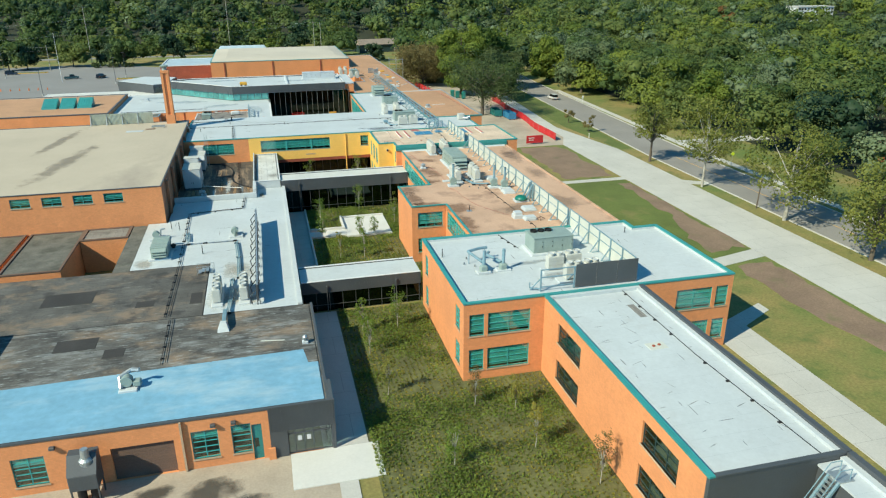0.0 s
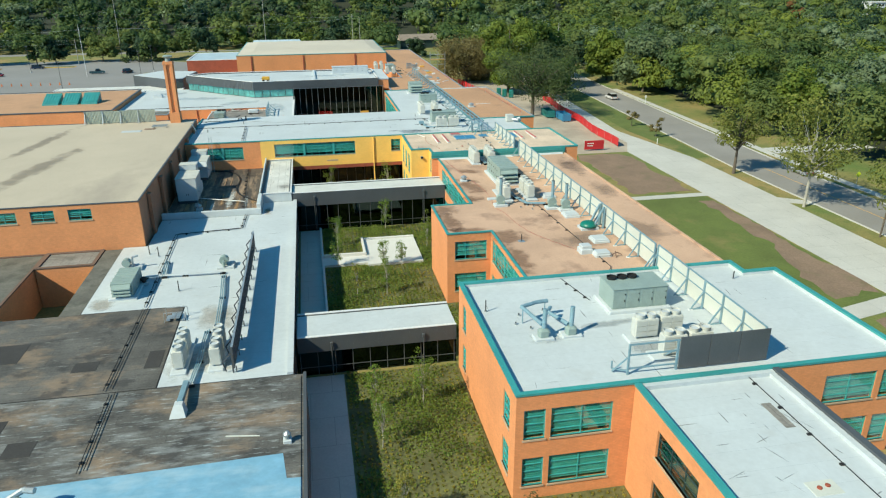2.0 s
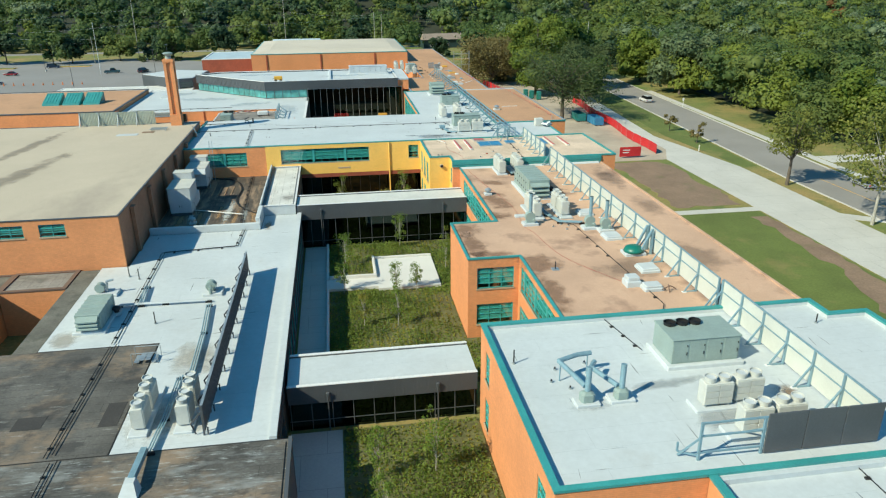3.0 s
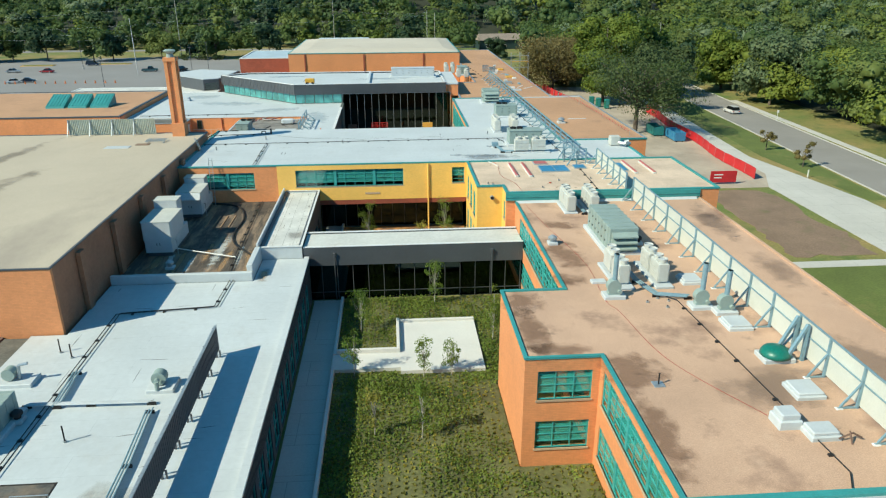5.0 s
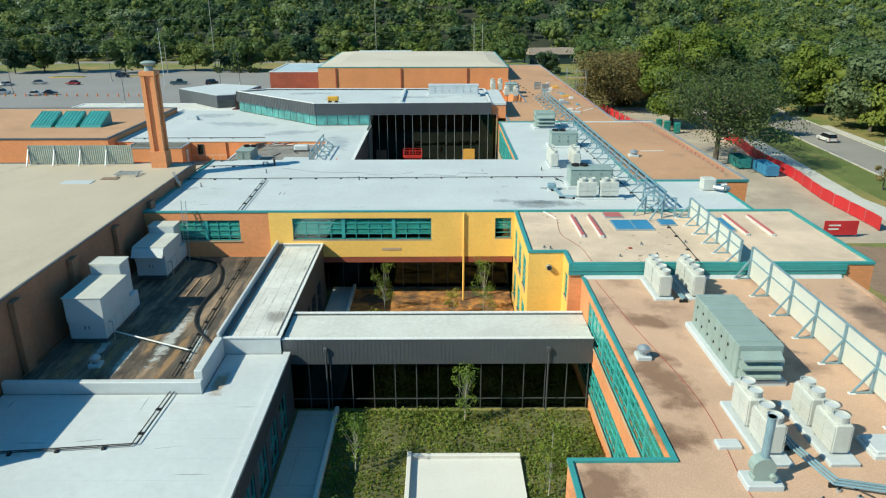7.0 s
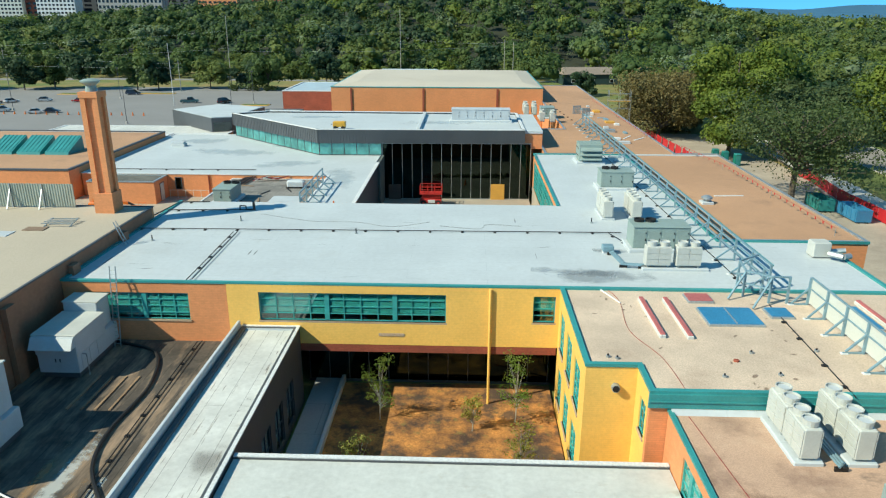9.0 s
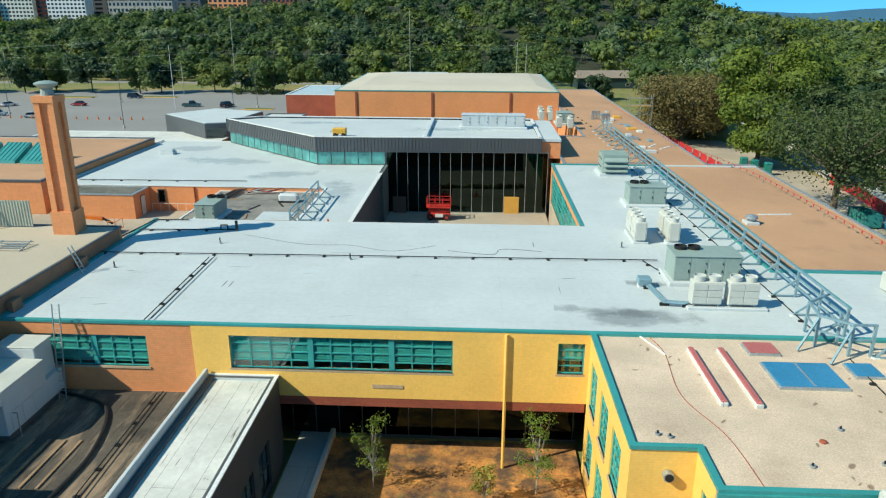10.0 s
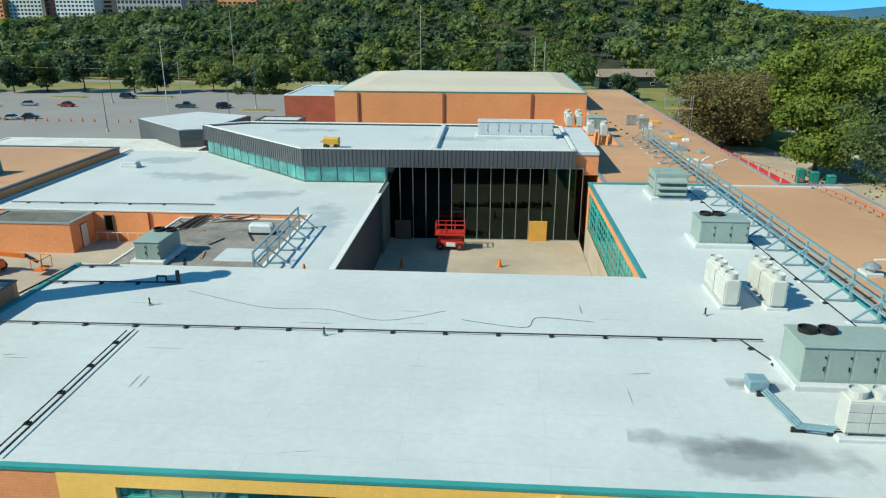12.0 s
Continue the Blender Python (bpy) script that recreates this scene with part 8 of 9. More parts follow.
part("bar", Shape().rod((-2, 0, 1.0), (3, 0, 1.0), 0.03, 6), MAT["cream_panel"], ob)

# ---- courts: plants and young trees ----
def bed_plants(name, label, area, step, seed, top, leaf, keep=lambda x, y: True, tuft=6, size=0.16):
    """Low plants in rows, with weeds between them."""
    r = np.random.default_rng(seed)
    x0, y0, x1, y1 = area
    spots = []
    for i, x in enumerate(np.arange(x0, x1, step)):
        for y in np.arange(y0 + (i % 2) * step / 2, y1, step):
            px, py = x + r.normal() * 0.05, y + r.normal() * 0.05
            if keep(px, py) and r.uniform() < 0.9:
                spots.append((px, py))
    spots = np.array(spots)
    size_of = size * (0.75 + 0.6 * r.uniform(size=len(spots)))
    c = np.repeat(np.c_[spots, np.full(len(spots), top)], tuft, 0)
    c[:, :2] += r.normal(size=(len(c), 2)) * size * 0.7
    c[:, 2] += r.uniform(0.0, 1.3, len(c)) * size
    v, f = leaf_cards(c, np.repeat(size_of, tuft) * r.uniform(0.5, 1.0, len(c)), r)
    v[:, 2] = np.maximum(v[:, 2], top - 0.02)
    me = quads_mesh(name, v, f, MAT[leaf])
    return tagged(new(name, me), label, "plants", kind="stuff")


def weeds(name, label, area, n, seed, top, leaf, keep, high=0.5):
    r = np.random.default_rng(seed)
    x0, y0, x1, y1 = area
    p = np.c_[r.uniform(x0, x1, n), r.uniform(y0, y1, n)]
    drift = np.array([noise.noise(Vector((x * 0.16, y * 0.16, seed))) for x, y in p])
    ok = np.array([keep(x, y) for x, y in p]) & (drift + 0.45 * np.array([noise.noise(Vector((x * 0.6, y * 0.6, seed + 9))) for x, y in p]) > r.uniform(-0.38, 0.42, n))
    p = p[ok]
    c = np.c_[p, top + r.uniform(0, high, len(p)) * (0.35 + 1.6 * np.clip(drift[ok], 0, 1))]
    v, f = leaf_cards(c, r.uniform(0.05, 0.125, len(p)), r)
    v[:, 2] = np.maximum(v[:, 2], top - 0.02)
    return tagged(new(name, quads_mesh(name, v, f, MAT[leaf])), label, "weeds", kind="stuff")


south = lambda x, y: x < 20.1 or (y < 58.8 and x < 28.8)
bed_plants("ground_cover_south", "rows of low yellow-green ground cover plants", (9.6, 22, 28.9, 78.7), 0.56, 1, 0.08, "leaf_bed", south, 14, 0.098)
weeds("weeds_south", "wild green weeds between the planted rows", (9.4, 22, 28.9, 78.8), 100000, 2, 0.08, "leaf_weed", south)
terrace = lambda x, y: 13.5 < x < 21.4 and 105.1 < y < 114.8 or x < 14 and 105.7 < y < 109.0
middle = lambda x, y: (x < 21.8 or not 92.2 < y < 103.4) and not terrace(x, y)
bed_plants("ground_cover_middle", "rows of low green ground cover plants", (8.4, 84.6, 26.9, 120.5), 0.56, 3, 0.10, "leaf_bed", middle, 14, 0.096)
weeds("weeds_middle", "wild green weeds between the planted rows", (8.3, 84.5, 26.9, 120.5), 80000, 4, 0.10, "leaf_weed", middle, 0.4)
weeds("weeds_north", "sparse weeds in the wood chips", (7.0, 125.5, 26, 143), 3500, 5, 0.2, "leaf_bed", lambda x, y: (x < 23 or y < 128.8) and y < 134, 0.35)
YOUNG = "young court trees"
for k, (x, y, h, w, leaf) in enumerate(((15.9, 72.6, 4.6, 1.0, "green"), (11.7, 67.0, 3.8, 0.8, "green"), (12.3, 58.5, 3.6, 0.8, "bed"), (20.3, 54.5, 3.4, 0.8, "rust"), (23.7, 46.7, 3.6, 0.8, "bed"), (15.9, 45.9, 3.8, 0.9, "green"),
                                       (27.2, 40.8, 4.0, 0.9, "rust"), (15.3, 96.2, 3.8, 0.9, "green"), (9.9, 105.4, 3.6, 0.9, "green"), (11.8, 96.8, 3.4, 0.7, "bed"), (11.7, 72.6, 3.6, 0.7, "green"), (17.6, 119.0, 4.4, 1.0, "green"),
                                       (10.2, 113.4, 4.0, 1.1, "green"), (22.6, 111.0, 4.2, 0.8, "yellow"), (18.2, 104.9, 2.8, 0.8, "green"), (15.8, 104.6, 3.0, 0.8, "green"), (10.3, 138.2, 4.2, 1.1, "yellow"), (20.1, 138.2, 4.6, 1.2, "green"),
                                       (9.9, 130.5, 3.2, 0.9, "bed"), (19.9, 131.5, 3.6, 1.0, "bed"), (17.0, 137.0, 2.4, 0.8, "bed"), (24.0, 64.0 - 11, 3.2, 0.7, "bed"))):
    tree(x, y, 100 + k, h * 1.5, w * 1.1, 720 + int(350 * w), 0.066, "leaf_young" if leaf == "green" else "leaf_" + leaf, "slender young tree with thin pale stem in the court", trunk_r=0.055, bark="bark_pale", lobes=26, base=0.12, z=0.1, group=YOUNG, dense=False)

# ---- yard and street things ----
CAR = {}


def car(x, y, turn, paint, kind="car", label=None):
    """A car with body, cabin glass, wheels and lamps. kind: car, suv or pickup."""
    if (paint, kind) in CAR:
        return copy_thing(CAR[paint, kind], pose(x, y, 0.05, 0, 0, turn))
    L, W, Hh, z1 = {"car": (4.6, 1.8, 1.45, 0.82), "suv": (4.8, 1.9, 1.72, 0.98), "pickup": (5.6, 1.95, 1.8, 1.0)}[kind]
    if paint not in MAT:
        material(paint, {"car_white": (0.75, 0.75, 0.74), "car_red": (0.33, 0.02, 0.025), "car_navy": (0.015, 0.03, 0.06), "car_silver": (0.36, 0.38, 0.40), "car_black": (0.015, 0.016, 0.018), "car_teal": (0.05, 0.12, 0.14)}[paint], 0.25, 0.3, vary=0.05, fine_amount=0.03, bump=0)
    ob = thing("parked_car", label or f"{paint.split('_')[1]} {kind if kind != 'car' else 'saloon car'} standing on the asphalt", "car", "cars", at=(x, y, 0.05))
    ob.rotation_euler = (0, 0, radians(turn))
    h = L / 2
    prof = [(-h, 0.45), (-h + 0.05, z1 - 0.08), (-h + 0.5, z1), (h - 1.0, z1), (h - 0.1, z1 - 0.18), (h, 0.5), (h - 0.1, 0.3), (-h + 0.1, 0.3)]

    def hull(rows, w0, w1):
        n = len(rows)
        vs = [(px, -w, pz) for (px, pz), w in zip(rows, w0)] + [(px, w, pz) for (px, pz), w in zip(rows, w1)]
        return Shape().add(vs, [tuple(range(n)), tuple(range(2 * n - 1, n - 1, -1))] + [(i, n + i, n + (i + 1) % n, (i + 1) % n) for i in range(n)])

    half = [W / 2] * 8
    part("body", hull(prof, half, half), MAT[paint], ob)
    if kind == "pickup":
        cab = [(-0.7, z1), (-0.5, Hh), (0.8, Hh), (1.5, z1)]
        part("cargo_bed", Shape().box(-h + 0.2, -W / 2 + 0.15, z1 - 0.01, -0.8, W / 2 - 0.15, z1 + 0.03), MAT["black"], ob)
    elif kind == "suv":
        cab = [(-h + 0.1, z1), (-h + 0.35, Hh), (0.5, Hh), (1.3, z1)]
    else:
        cab = [(-h + 0.6, z1), (-h + 1.35, Hh), (0.3, Hh), (1.15, z1)]
    part("cabin_glass", hull(cab, [W / 2 - 0.06, W / 2 - 0.24, W / 2 - 0.24, W / 2 - 0.06], [W / 2 - 0.06, W / 2 - 0.24, W / 2 - 0.24, W / 2 - 0.06]), MAT["black_glass"], ob)
    part("car_roof", Shape().bev(cab[1][0] + 0.03, -W / 2 + 0.24, Hh - 0.03, cab[2][0] - 0.03, W / 2 - 0.24, Hh + 0.04, 0.03), MAT[paint], ob)
    for px in (-h + 0.85, h - 0.9):
        for sy in (-1, 1):
            wh = part("wheel", Shape().rod((px, sy * (W / 2 - 0.2), 0.3), (px, sy * (W / 2 + 0.01), 0.3), 0.33, 14), MAT["rubber"], ob)
            part("rim", Shape().rod((px, sy * (W / 2 - 0.1), 0.3), (px, sy * (W / 2 + 0.02), 0.3), 0.19, 10), MAT["galvanised"], wh)
    for sy in (-1, 1):
        part("headlight", Shape().bev(h - 0.13, sy * (W / 2 - 0.35) - 0.2, 0.55, h + 0.01, sy * (W / 2 - 0.35) + 0.2, 0.7, 0.02), MAT["white_paint"], ob)
        part("tail_light", Shape().bev(-h - 0.02, sy * (W / 2 - 0.2) - 0.14, 0.6, -h + 0.06, sy * (W / 2 - 0.2) + 0.14, 0.8, 0.02), MAT["red_paint"], ob)
    CAR[paint, kind] = ob
    return ob


material("black_glass", (0.012, 0.014, 0.016), 0.08, vary=0.05, bump=0)
car(-101.2, 342, 0, "car_navy", "suv")
car(-73.0, 320.5, 12, "car_teal", "pickup")
car(-61.8, 320.6, 70, "car_black", "suv")
car(-121.3, 322, 5, "car_silver", "car")
car(-109, 320.5, 175, "car_red", "car")
car(-107.6, 294, 20, "car_white", "car")
car(-104, 295.5, 15, "car_navy", "car")
car(-119.6, 297, 10, "car_silver", "suv")
car(-35.2, 314, 5, "car_silver", "pickup")
for k, (p, q) in enumerate((("car_white", "car"), ("car_black", "car"), ("car_red", "car"), ("car_silver", "suv"), ("car_white", "suv"), ("car_navy", "suv"), ("car_black", "suv"))):
    car(-130 - 3.4 * k, 318 - 3.0 * k, 62, p, q)
car(97.6, 222, 92, "car_white", "suv", "white suv on the grey street")
car(98.6, 134.5, 90, "car_silver", "car", "silver saloon car on the grey street")

cone_ob = None
for k in range(14):
    x, y = -116 + k * 3.15, 292.4 - 0.08 * k
    if cone_ob is None:
        cone_ob = thing("traffic_cone", "small orange traffic cone on the asphalt", "traffic cone", "traffic cones", at=(x, y, 0.03))
        part("cone", Shape().lathe(0, 0, [(0.24, 0.04), (0.07, 0.9), (0.04, 0.95)], 10), MAT["orange_paint"], cone_ob)
        part("foot", Shape().bev(-0.28, -0.28, 0, 0.28, 0.28, 0.05, 0.01), MAT["orange_paint"], cone_ob)
    else:
        copy_thing(cone_ob, pose(x, y, 0.03))
copy_thing(cone_ob, pose(16.6, 186, 2.0))
copy_thing(cone_ob, pose(2.4, 165.2, 8.46))
copy_thing(cone_ob, pose(6.8, 185.2, 2.0))


def lamp_post(x, y, h):
    ob = thing("street_lamp", "tall thin dark car park lamp post", "lamp post", "car park lamps", at=(x, y, 0))
    part("base", Shape().lathe(0, 0, [(0.3, 0), (0.3, 0.7), (0.12, 0.75)], 10), MAT["concrete"], ob)
    part("pole", Shape().rod((0, 0, 0.7), (0, 0, h), 0.09, 8, 0.06), MAT["charcoal"], ob)
    part("head", Shape().bev(-0.5, -0.18, h, 0.5, 0.18, h + 0.15, 0.04), MAT["charcoal"], ob)


for x, y, h in ((-72.9, 276.5, 9.5), (-52.6, 300, 10), (-52, 320, 10), (-118, 300, 10), (-100, 330, 10)):
    lamp_post(x, y, h)
ob = thing("flag_pole", "tall white flagpole beside the car park", "flagpole", at=(-74.7, 312.3, 0))
part("pole", Shape().rod((0, 0, 0), (0, 0, 18.5), 0.12, 8, 0.06), MAT["white_paint"], ob)
part("ball", Shape().lathe(0, 0, [(0.05, 18.5), (0.16, 18.62), (0.05, 18.78)], 8), MAT["white_paint"], ob)
POLES = ((-88.5, 353, 11), (-73, 363, 27), (-12, 398, 29), (30, 372, 18), (33.5, 374, 17), (-165, 372, 14), (118, 330, 15), (-230, 356, 15))
for x, y, h in POLES:
    ob = thing("utility_pole", "grey wooden utility pole with a crossarm", "utility pole", "utility poles", at=(x, y, land(x, y)))
    part("pole", Shape().rod((0, 0, 0), (0, 0, h), 0.16, 8, 0.11), MAT["bark_pale"], ob)
    part("crossarm", Shape().rod((-1.1, 0, h - 1.0), (1.1, 0, h - 1.0), 0.06, square=True), MAT["bark"], ob)
    for dx in (-1.0, 0.0, 1.0):
        part("insulator", Shape().rod((dx, 0, h - 0.95), (dx, 0, h - 0.75), 0.05, 6), MAT["galvanised"], ob)
ob = thing("power_lines", "thin overhead wires between the poles", "power lines", at=(0, 0, 0))
for (xa, ya, ha), (xb, yb, hb) in (((-230, 356, 14), (-165, 372, 13)), ((-165, 372, 13), (-88.5, 353, 10)), ((-165, 372, 11.5), (-73, 363, 15)), ((-230, 356, 13), (-73, 363, 21)), ((-73, 363, 20), (-12, 398, 20)), ((-12, 398, 18), (30, 372, 17)), ((-73, 363, 14), (30, 372, 16)), ((-230, 356, 12), (-88.5, 353, 8.5))):
    for dx in (-1, 1):
        pts = [(xa + (xb - xa) * t + dx, ya + (yb - ya) * t, ha + (hb - ha) * t - 5.0 * t * (1 - t)) for t in [i / 10 for i in range(11)]]
        part("wire", Shape().tube(pts, 0.011, 4), MAT["galvanised"], ob)
for x, y, w, d in ((-50.5, 316, 4.5, 1.8), (-122, 343, 6, 2), (-96, 346, 8, 1.6), (-131, 309, 2, 4)):
    ob = thing("traffic_island", "small grassed island with pale kerb in the car park", "traffic island", "traffic islands", "structure", at=(x, y, 0))
    part("kerb", Shape().bev(-w, -d, 0, w, d, 0.18, 0.05), MAT["plywood"], ob, "orange-tan kerb")
    part("turf", Shape().bev(-w + 0.3, -d + 0.3, 0.17, w - 0.3, d - 0.3, 0.2, 0.01), MAT["lawn"], ob)
for x, y, w in ((-64, 357, 5), (-57, 358, 4), (-70, 358, 4)):
    r = np.random.default_rng(int(x + 200))
    p, cen, lr, out = crown_points(r, 700, 8, w * 0.7, 1.0, 0.2)
    v, f = leaf_cards(p, r.uniform(0.15, 0.3, 700), r)
    ob = new("shrub", quads_mesh("shrub", v, f, MAT["leaf_dark"]))
    ob.location = (x, y, 0)
    tagged(ob, "dark clipped shrub beside the car park", "shrub", "car park shrubs")

# red fence, banner box, skips and toilets in the building yard
ob = thing("site_fence", "long red mesh-covered site fence in the yard", "site fence", at=(0, 0, 0))
N = 16
fx = lambda k: 76.6 - 3.2 * k / N + 0.4 * math.sin(k * 0.9)
fy = lambda k: 224 - 61.5 * k / N
for k in range(N):
    a, b = Vector((fx(k), fy(k), 0)), Vector((fx(k + 1), fy(k + 1), 0))
    d = (b - a).normalized()
    o = Vector((d.y, -d.x, 0)) * 0.025
    s = Shape()
    n = 6
    vs = []
    for i in range(n + 1):
        p = a + (b - a) * (i / n)
        bow = Vector((1, 0, 0)) * (0.10 * math.sin(math.pi * i / n))
        for z in (0.15, 1.95):
            vs += [tuple(p + bow + o + Vector((0, 0, z))), tuple(p + bow - o + Vector((0, 0, z)))]
    fs = []
    for i in range(n):
        q = 4 * i
        fs += [(q, q + 4, q + 6, q + 2), (q + 1, q + 3, q + 7, q + 5), (q + 2, q + 6, q + 7, q + 3), (q, q + 1, q + 5, q + 4)]
    s.add(vs, fs + [(0, 2, 3, 1), (4 * n, 4 * n + 1, 4 * n + 3, 4 * n + 2)])
    part("mesh_panel", s, MAT["red_sheet"], ob)
    part("post", Shape().rod(tuple(a), tuple(a + Vector((0, 0, 2.05))), 0.04, 6), MAT["galvanised"], ob)
ob = thing("site_fence", "red mesh-covered site fence under the trees", "site fence", at=(0, 0, 0))
for k in range(9):
    y = 226 + 4.2 * k
    part("mesh_panel", Shape().bev(60.9 - 0.25 * k, y + 0.05, 0.15, 60.98 - 0.25 * k, y + 4.1, 1.95, 0.01), MAT["red_sheet"], ob)
    part("post", Shape().rod((60.94 - 0.25 * k, y, 0), (60.94 - 0.25 * k, y, 2.05), 0.04, 6), MAT["galvanised"], ob)
ob = thing("site_banner", "red banner board with white bars on short posts", "banner", at=(67.3, 160.3, 0.05))
part("board", Shape().bev(-2.2, -0.05, 0.3, 2.2, 0.05, 2.2, 0.02), MAT["red_sheet"], ob)
part("lettering", Shape().box(-1.6, -0.06, 1.5, -0.1, -0.051, 1.7).box(-1.6, -0.06, 1.0, -0.3, -0.051, 1.2), MAT["white_paint"], ob, "white bars of writing")
for x in (-2.1, 2.1):
    part("post", Shape().rod((x, 0.1, 0), (x, 0.1, 2.2), 0.05), MAT["galvanised"], ob)
for x, y, w, mat, label in ((72.4, 194.0, 5.4, "steel_blue", "dark blue open waste skip in the yard"), (70.0, 199.5, 5.0, "unit_grey", "grey-green open waste skip in the yard")):
    ob = thing("skip", label, "skip", "yard skips", at=(x, y, 0.04))
    m = MAT["tarp_blue"] if "blue open" in label else MAT["door_teal"]
    part("side", Shape().box(-1.1, -w / 2, 0.2, -1.0, w / 2, 1.9), m, ob)
    part("side", Shape().box(1.0, -w / 2, 0.2, 1.1, w / 2, 1.9), m, ob)
    part("end", Shape().box(-1.0, -w / 2, 0.2, 1.0, -w / 2 + 0.1, 1.9), m, ob)
    part("end", Shape().box(-1.0, w / 2 - 0.1, 0.2, 1.0, w / 2, 1.9), m, ob)
    part("floor_plate", Shape().box(-1.0, -w / 2 + 0.1, 0.2, 1.0, w / 2 - 0.1, 0.3), m, ob)
    for k in range(5):
        y0 = -w / 2 + 0.3 + k * (w - 0.6) / 4
        part("rib", Shape().box(-1.18, y0 - 0.05, 0.2, -1.1, y0 + 0.05, 1.85).box(1.1, y0 - 0.05, 0.2, 1.18, y0 + 0.05, 1.85), m, ob)
    part("runner", Shape().box(-0.7, -w / 2, 0, -0.5, w / 2, 0.2).box(0.5, -w / 2, 0, 0.7, w / 2, 0.2), MAT["black"], ob)
toilet = None
for x, y in ((67.2, 233.2), (68.7, 230.8), (66.0, 235.5)):
    if toilet:
        copy_thing(toilet, pose(x, y, 0.04))
        continue
    toilet = thing("portable_toilet", "teal plastic portable toilet cabin", "portable toilet", "portable toilets", at=(x, y, 0.04))
    part("cabin", Shape().bev(-0.58, -0.58, 0.1, 0.58, 0.58, 2.1, 0.05), MAT["green_dome"], toilet)
    part("roof", Shape().bev(-0.62, -0.62, 2.1, 0.62, 0.62, 2.35, 0.12), MAT["door_teal"], toilet)
    part("door", Shape().bev(-0.4, -0.62, 0.15, 0.4, -0.581, 2.0, 0.02), MAT["door_teal"], toilet)
    part("skid", Shape().box(-0.6, -0.6, 0, 0.6, -0.4, 0.1).box(-0.6, 0.4, 0, 0.6, 0.6, 0.1), MAT["black"], toilet)
# scaffold by the north wing
ob = thing("scaffold", "small galvanised scaffold tower at the wall", "scaffold", at=(47.3, 252, 0))
for x in (0, 2.4, 4.8):
    for y in (0, 1.4):
        part("standard", Shape().rod((x, y, 0), (x, y, 12.0), 0.05, 6), MAT["galvanised"], ob)
for z in (4.0, 8.0, 9.8, 11.2):
    for y in (0, 1.4):
        part("ledger", Shape().rod((0, y, z), (4.8, y, z), 0.04, 6), MAT["galvanised"], ob)
part("deck", Shape().box(0, 0, 9.6, 4.8, 1.4, 9.68), MAT["plywood"], ob)
# red scissor lift in the library court
ob = thing("scissor_lift", "red scissor lift with black tyres parked in the court", "scissor lift", at=(11.3, 191.6, 2.0))
part("chassis", Shape().bev(-1.5, -0.75, 0.4, 1.5, 0.75, 0.95, 0.05), MAT["red_paint"], ob)
part("control_box", Shape().bev(-0.4, -0.82, 0.45, 0.6, -0.751, 0.9, 0.02), MAT["white_paint"], ob)
for x in (-1.05, 1.05):
    for y in (-0.85, 0.62):
        w_ = part("wheel", Shape().rod((x, y, 0.42), (x, y + 0.25, 0.42), 0.42, 14), MAT["rubber"], ob)
        part("hub", Shape().rod((x, y - 0.01, 0.42), (x, y + 0.26, 0.42), 0.18, 10), MAT["red_paint"], w_)
for k in range(3):
    z = 1.0 + k * 0.2
    part("scissor_arm", Shape().rod((-1.3, -0.5 + k * 0.05, z), (1.3, -0.5 + k * 0.05, z + 0.16), 0.06, square=True).rod((-1.3, 0.45, z + 0.16), (1.3, 0.45, z), 0.06, square=True), MAT["red_paint"], ob)
part("platform", Shape().bev(-1.6, -0.8, 1.66, 1.6, 0.8, 1.8, 0.02), MAT["red_paint"], ob)
for x in (-1.55, -0.5, 0.5, 1.55):
    for y in (-0.75, 0.75):
        part("rail_post", Shape().rod((x, y, 1.8), (x, y, 2.9), 0.035, square=True), MAT["red_paint"], ob)
for z in (2.35, 2.88):
    part("guard_rail", Shape().path([(-1.55, -0.75, z), (1.55, -0.75, z), (1.55, 0.75, z), (-1.55, 0.75, z), (-1.55, -0.75, z)], 0.035, square=True), MAT["red_paint"], ob)
r = np.random.default_rng(77)
s = Shape()
for k in range(26):
    x, y, w, h = 11.5 + k * 0.5 + r.uniform(-0.3, 0.3), 180.2 + r.uniform(-0.5, 0.7), r.uniform(0.4, 0.9), r.uniform(0.25, 0.7)
    s.lathe(x, y, [(w, 1.98), (w * 0.7, 2.0 + h * 0.6), (w * 0.2, 2.0 + h)], 9)
single("earth_heap", s, MAT["soil"], "low heap of dark earth on the court floor", "earth heap")

# signs on the street
for x, y in ((101.2, 123.5), (101.4, 129)):
    ob = thing("road_sign", "yellow-green pedestrian warning sign on a thin pole", "road sign", "road signs", at=(x, y, 0))
    part("pole", Shape().rod((0, 0, 0), (0, 0, 3.2), 0.04), MAT["galvanised"], ob)
    part("plate", Shape().add([(0, -0.05, 2.3), (0.5, -0.05, 2.8), (0, -0.05, 3.3), (-0.5, -0.05, 2.8), (0, -0.08, 2.3), (0.5, -0.08, 2.8), (0, -0.08, 3.3), (-0.5, -0.08, 2.8)],
                              [(0, 1, 2, 3), (7, 6, 5, 4), (0, 4, 5, 1), (1, 5, 6, 2), (2, 6, 7, 3), (3, 7, 4, 0)]), MAT["sign_lime"], ob)
ob = thing("road_sign", "white street sign on a thin pole", "road sign", "road signs", at=(103.4, 211, 0))
part("pole", Shape().rod((0, 0, 0), (0, 0, 2.6), 0.05), MAT["white_paint"], ob)
part("plate", Shape().bev(-0.25, -0.04, 1.9, 0.25, 0.04, 2.6, 0.01), MAT["white_paint"], ob)
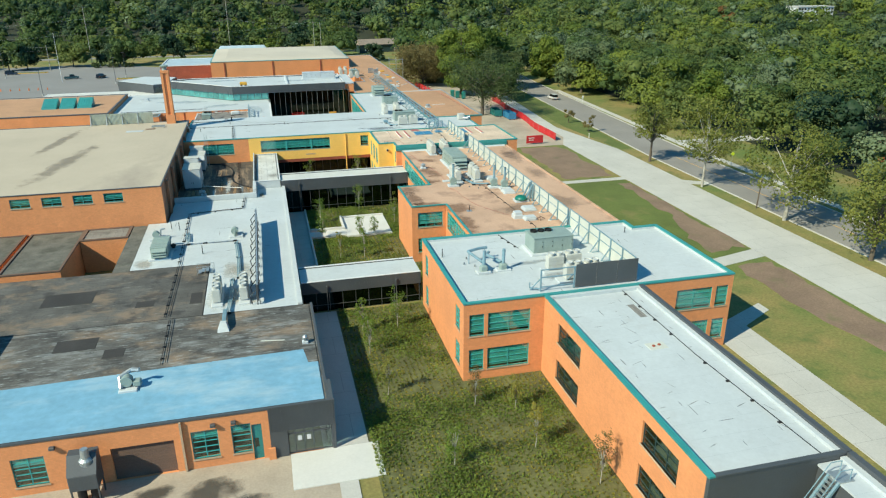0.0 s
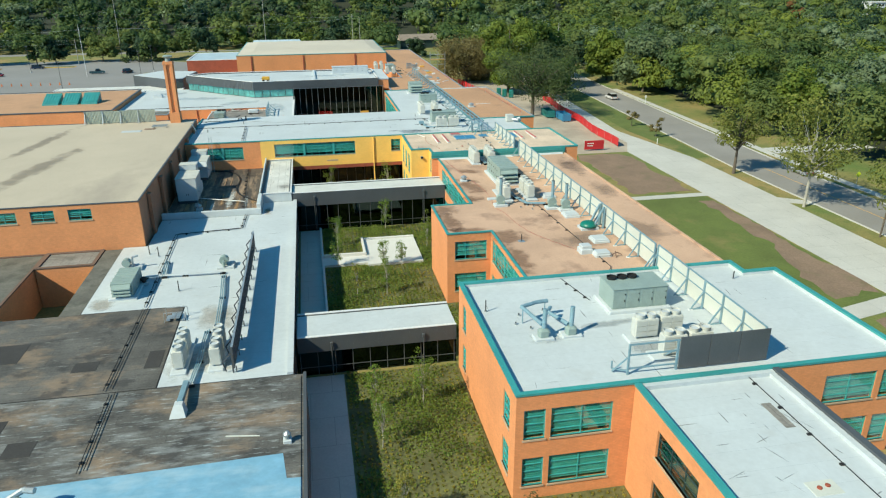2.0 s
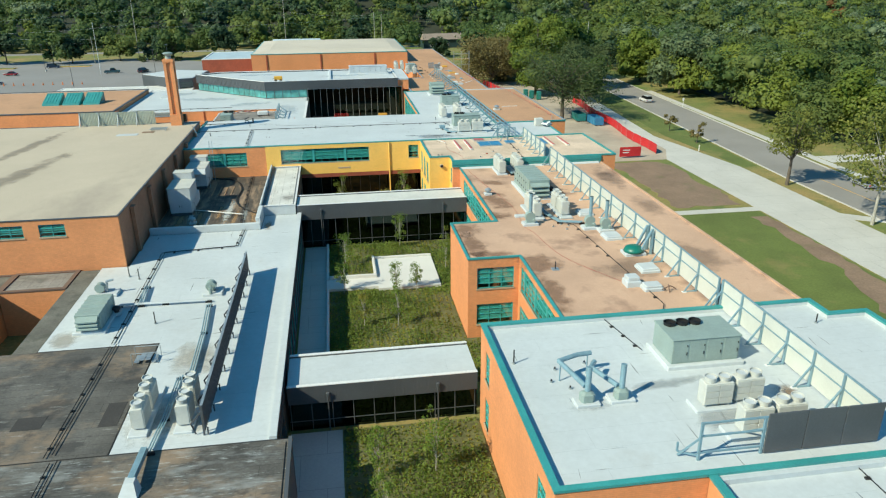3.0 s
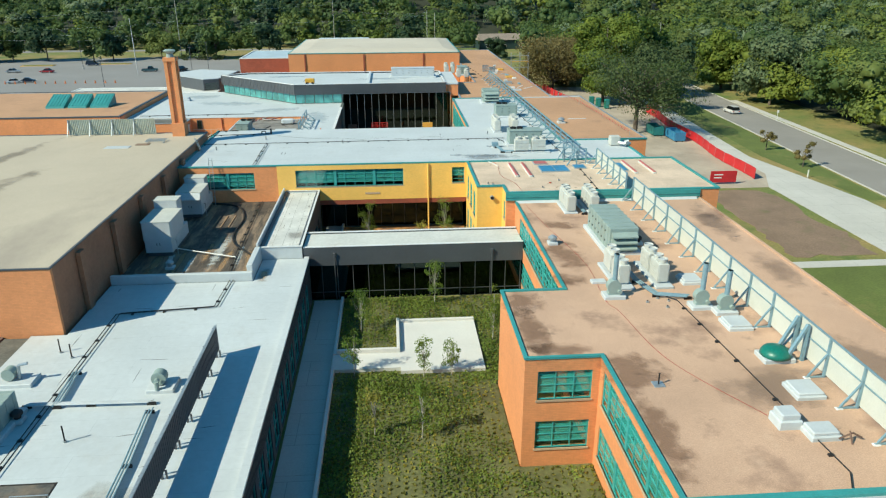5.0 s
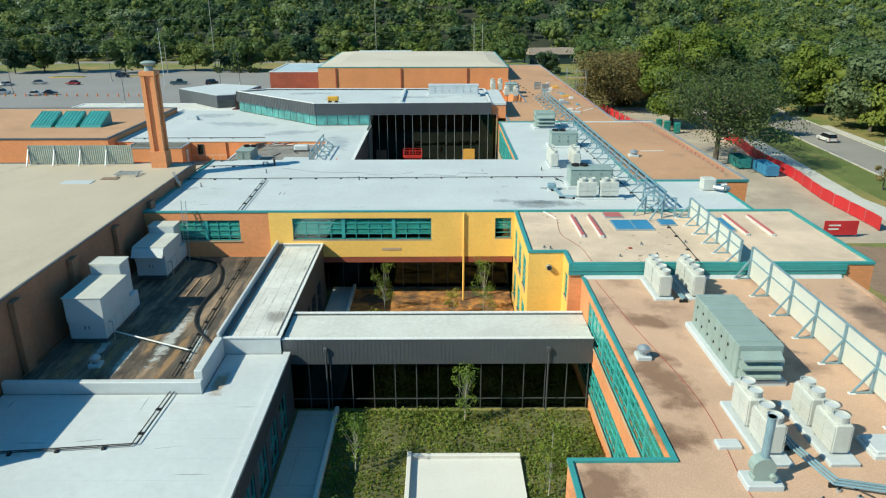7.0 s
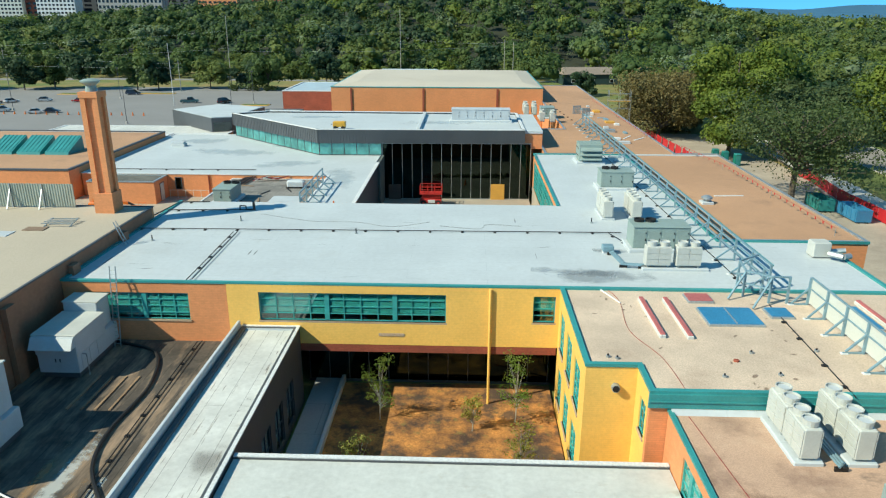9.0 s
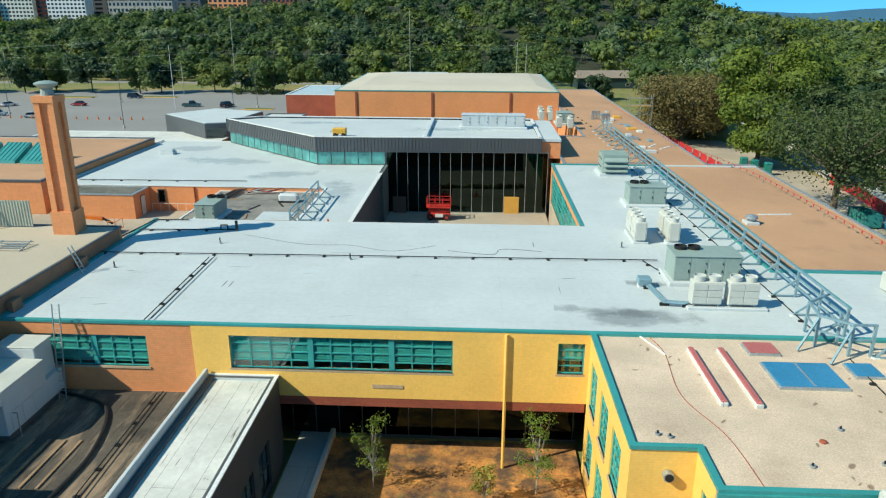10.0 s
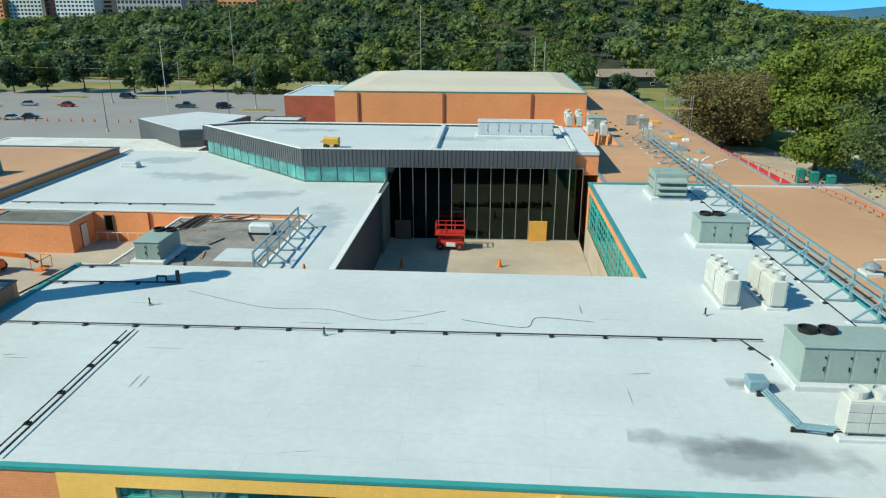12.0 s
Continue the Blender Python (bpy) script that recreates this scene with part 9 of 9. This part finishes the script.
ob = thing("bollard", "cream post beside the drive", "bollard", "drive bollards", at=(83.3, 163, 0.06))
part("post", Shape().rod((0, 0, 0), (0, 0, 1.3), 0.12, 10), MAT["cream_panel"], ob)
ob = thing("utility_pole", "bare brown pole on the verge", "utility pole", "utility poles", at=(87.6, 101.8, 0))
part("pole", Shape().rod((0, 0, 0), (0.3, 0, 7.5), 0.13, 8, 0.09), MAT["bark"], ob)


# houses among the trees
def house(x, y, w, d, h, turn, wall_mat, roof_mat, label):
    ob = thing("house", label, "house", "houses", at=(x, y, land(x, y)))
    ob.rotation_euler = (0, 0, radians(turn))
    part("wall", Shape().prism([(-w / 2, -d / 2), (w / 2, -d / 2), (w / 2, d / 2), (-w / 2, d / 2)], -0.5, h), MAT[wall_mat], ob)
    e, top = 0.6, h + d * 0.22
    part("roof", Shape().add([(-w / 2 - e, -d / 2 - e, h - 0.1), (w / 2 + e, -d / 2 - e, h - 0.1), (w / 2 + e, d / 2 + e, h - 0.1), (-w / 2 - e, d / 2 + e, h - 0.1), (-w / 2 - e + 1.5, 0, top), (w / 2 + e - 1.5, 0, top)],
                             [(3, 2, 1, 0), (0, 1, 5, 4), (1, 2, 5), (2, 3, 4, 5), (3, 0, 4)]), MAT[roof_mat], ob)
    for k in range(3):
        u = -w / 2 + (k + 0.5) * w / 3
        win = part("window", Shape().box(u - 0.8, -d / 2 - 0.06, 0.9, u + 0.8, -d / 2 - 0.001, 2.2), MAT["white_paint"], ob)
        part("pane", Shape().box(u - 0.7, -d / 2 - 0.075, 1.0, u + 0.7, -d / 2 - 0.061, 2.1), MAT["black_glass"], win)


house(66, 394, 24, 11, 4.2, 8, "dark_window", "roof_house", "long low house with a grey-tan roof among trees")
house(-5, 358, 22, 10, 6.0, 0, "white_paint", "membrane_pale", "white house with a pale metal roof")
house(138, 121, 9, 8, 4.5, 20, "brick_red", "shingles", "small house with a red-brown roof among trees")
house(152, 190, 12, 9, 4, 15, "cream_panel", "shingles", "small house with a brown roof among trees")


# far town blocks on the hill, and skyline ridges with haze painted as blue
def tower(x, y, w, d, h, mat, label, cols, rows):
    z = land(x, y)
    ob = thing("apartment_block", label, "building", "far buildings", at=(x, y, z))
    part("wall", Shape().box(-w / 2, -d / 2, -2, w / 2, d / 2, h), MAT[mat], ob)
    part("roof", Shape().box(-w / 2 - 0.4, -d / 2 - 0.4, h, w / 2 + 0.4, d / 2 + 0.4, h + 0.8), MAT["concrete"], ob)
    wm = Shape().box(-w / cols * 0.3, -0.08, 0, w / cols * 0.3, 0, h / rows * 0.5).mesh("window")
    wm.materials.append(MAT["black_glass"])
    for i in range(cols):
        for j in range(rows):
            shared("window", wm, ob, pose(-w / 2 + (i + 0.5) * w / cols, -d / 2 - 0.01, (j + 0.3) * h / rows))


tower(-527, 958, 40, 18, 52, "cream_panel", "pale tall block with many small windows on the wooded hill", 9, 12)
tower(-499, 966, 16, 20, 60, "brick_red", "reddish brown stair tower beside the pale blocks", 2, 12)
tower(-467, 958, 46, 18, 48, "white_paint", "pale tall block with many small windows on the wooded hill", 10, 11)
tower(-575, 952, 50, 18, 42, "brick", "orange brick block on the wooded hill", 10, 9)
tower(-400, 1005, 150, 18, 40, "charcoal", "dark bluish block behind the pale blocks", 10, 8)
tower(-378, 958, 76, 20, 26, "concrete", "long pale parking deck on the hill", 16, 4)
tower(-277, 962, 46, 16, 24, "brick", "orange brick block on the hill", 8, 5)
tower(-225, 985, 40, 16, 22, "brick_red", "reddish block on the hill", 8, 4)
tower(468, 545, 36, 16, 12, "white_paint", "long white building far off among trees", 12, 4)
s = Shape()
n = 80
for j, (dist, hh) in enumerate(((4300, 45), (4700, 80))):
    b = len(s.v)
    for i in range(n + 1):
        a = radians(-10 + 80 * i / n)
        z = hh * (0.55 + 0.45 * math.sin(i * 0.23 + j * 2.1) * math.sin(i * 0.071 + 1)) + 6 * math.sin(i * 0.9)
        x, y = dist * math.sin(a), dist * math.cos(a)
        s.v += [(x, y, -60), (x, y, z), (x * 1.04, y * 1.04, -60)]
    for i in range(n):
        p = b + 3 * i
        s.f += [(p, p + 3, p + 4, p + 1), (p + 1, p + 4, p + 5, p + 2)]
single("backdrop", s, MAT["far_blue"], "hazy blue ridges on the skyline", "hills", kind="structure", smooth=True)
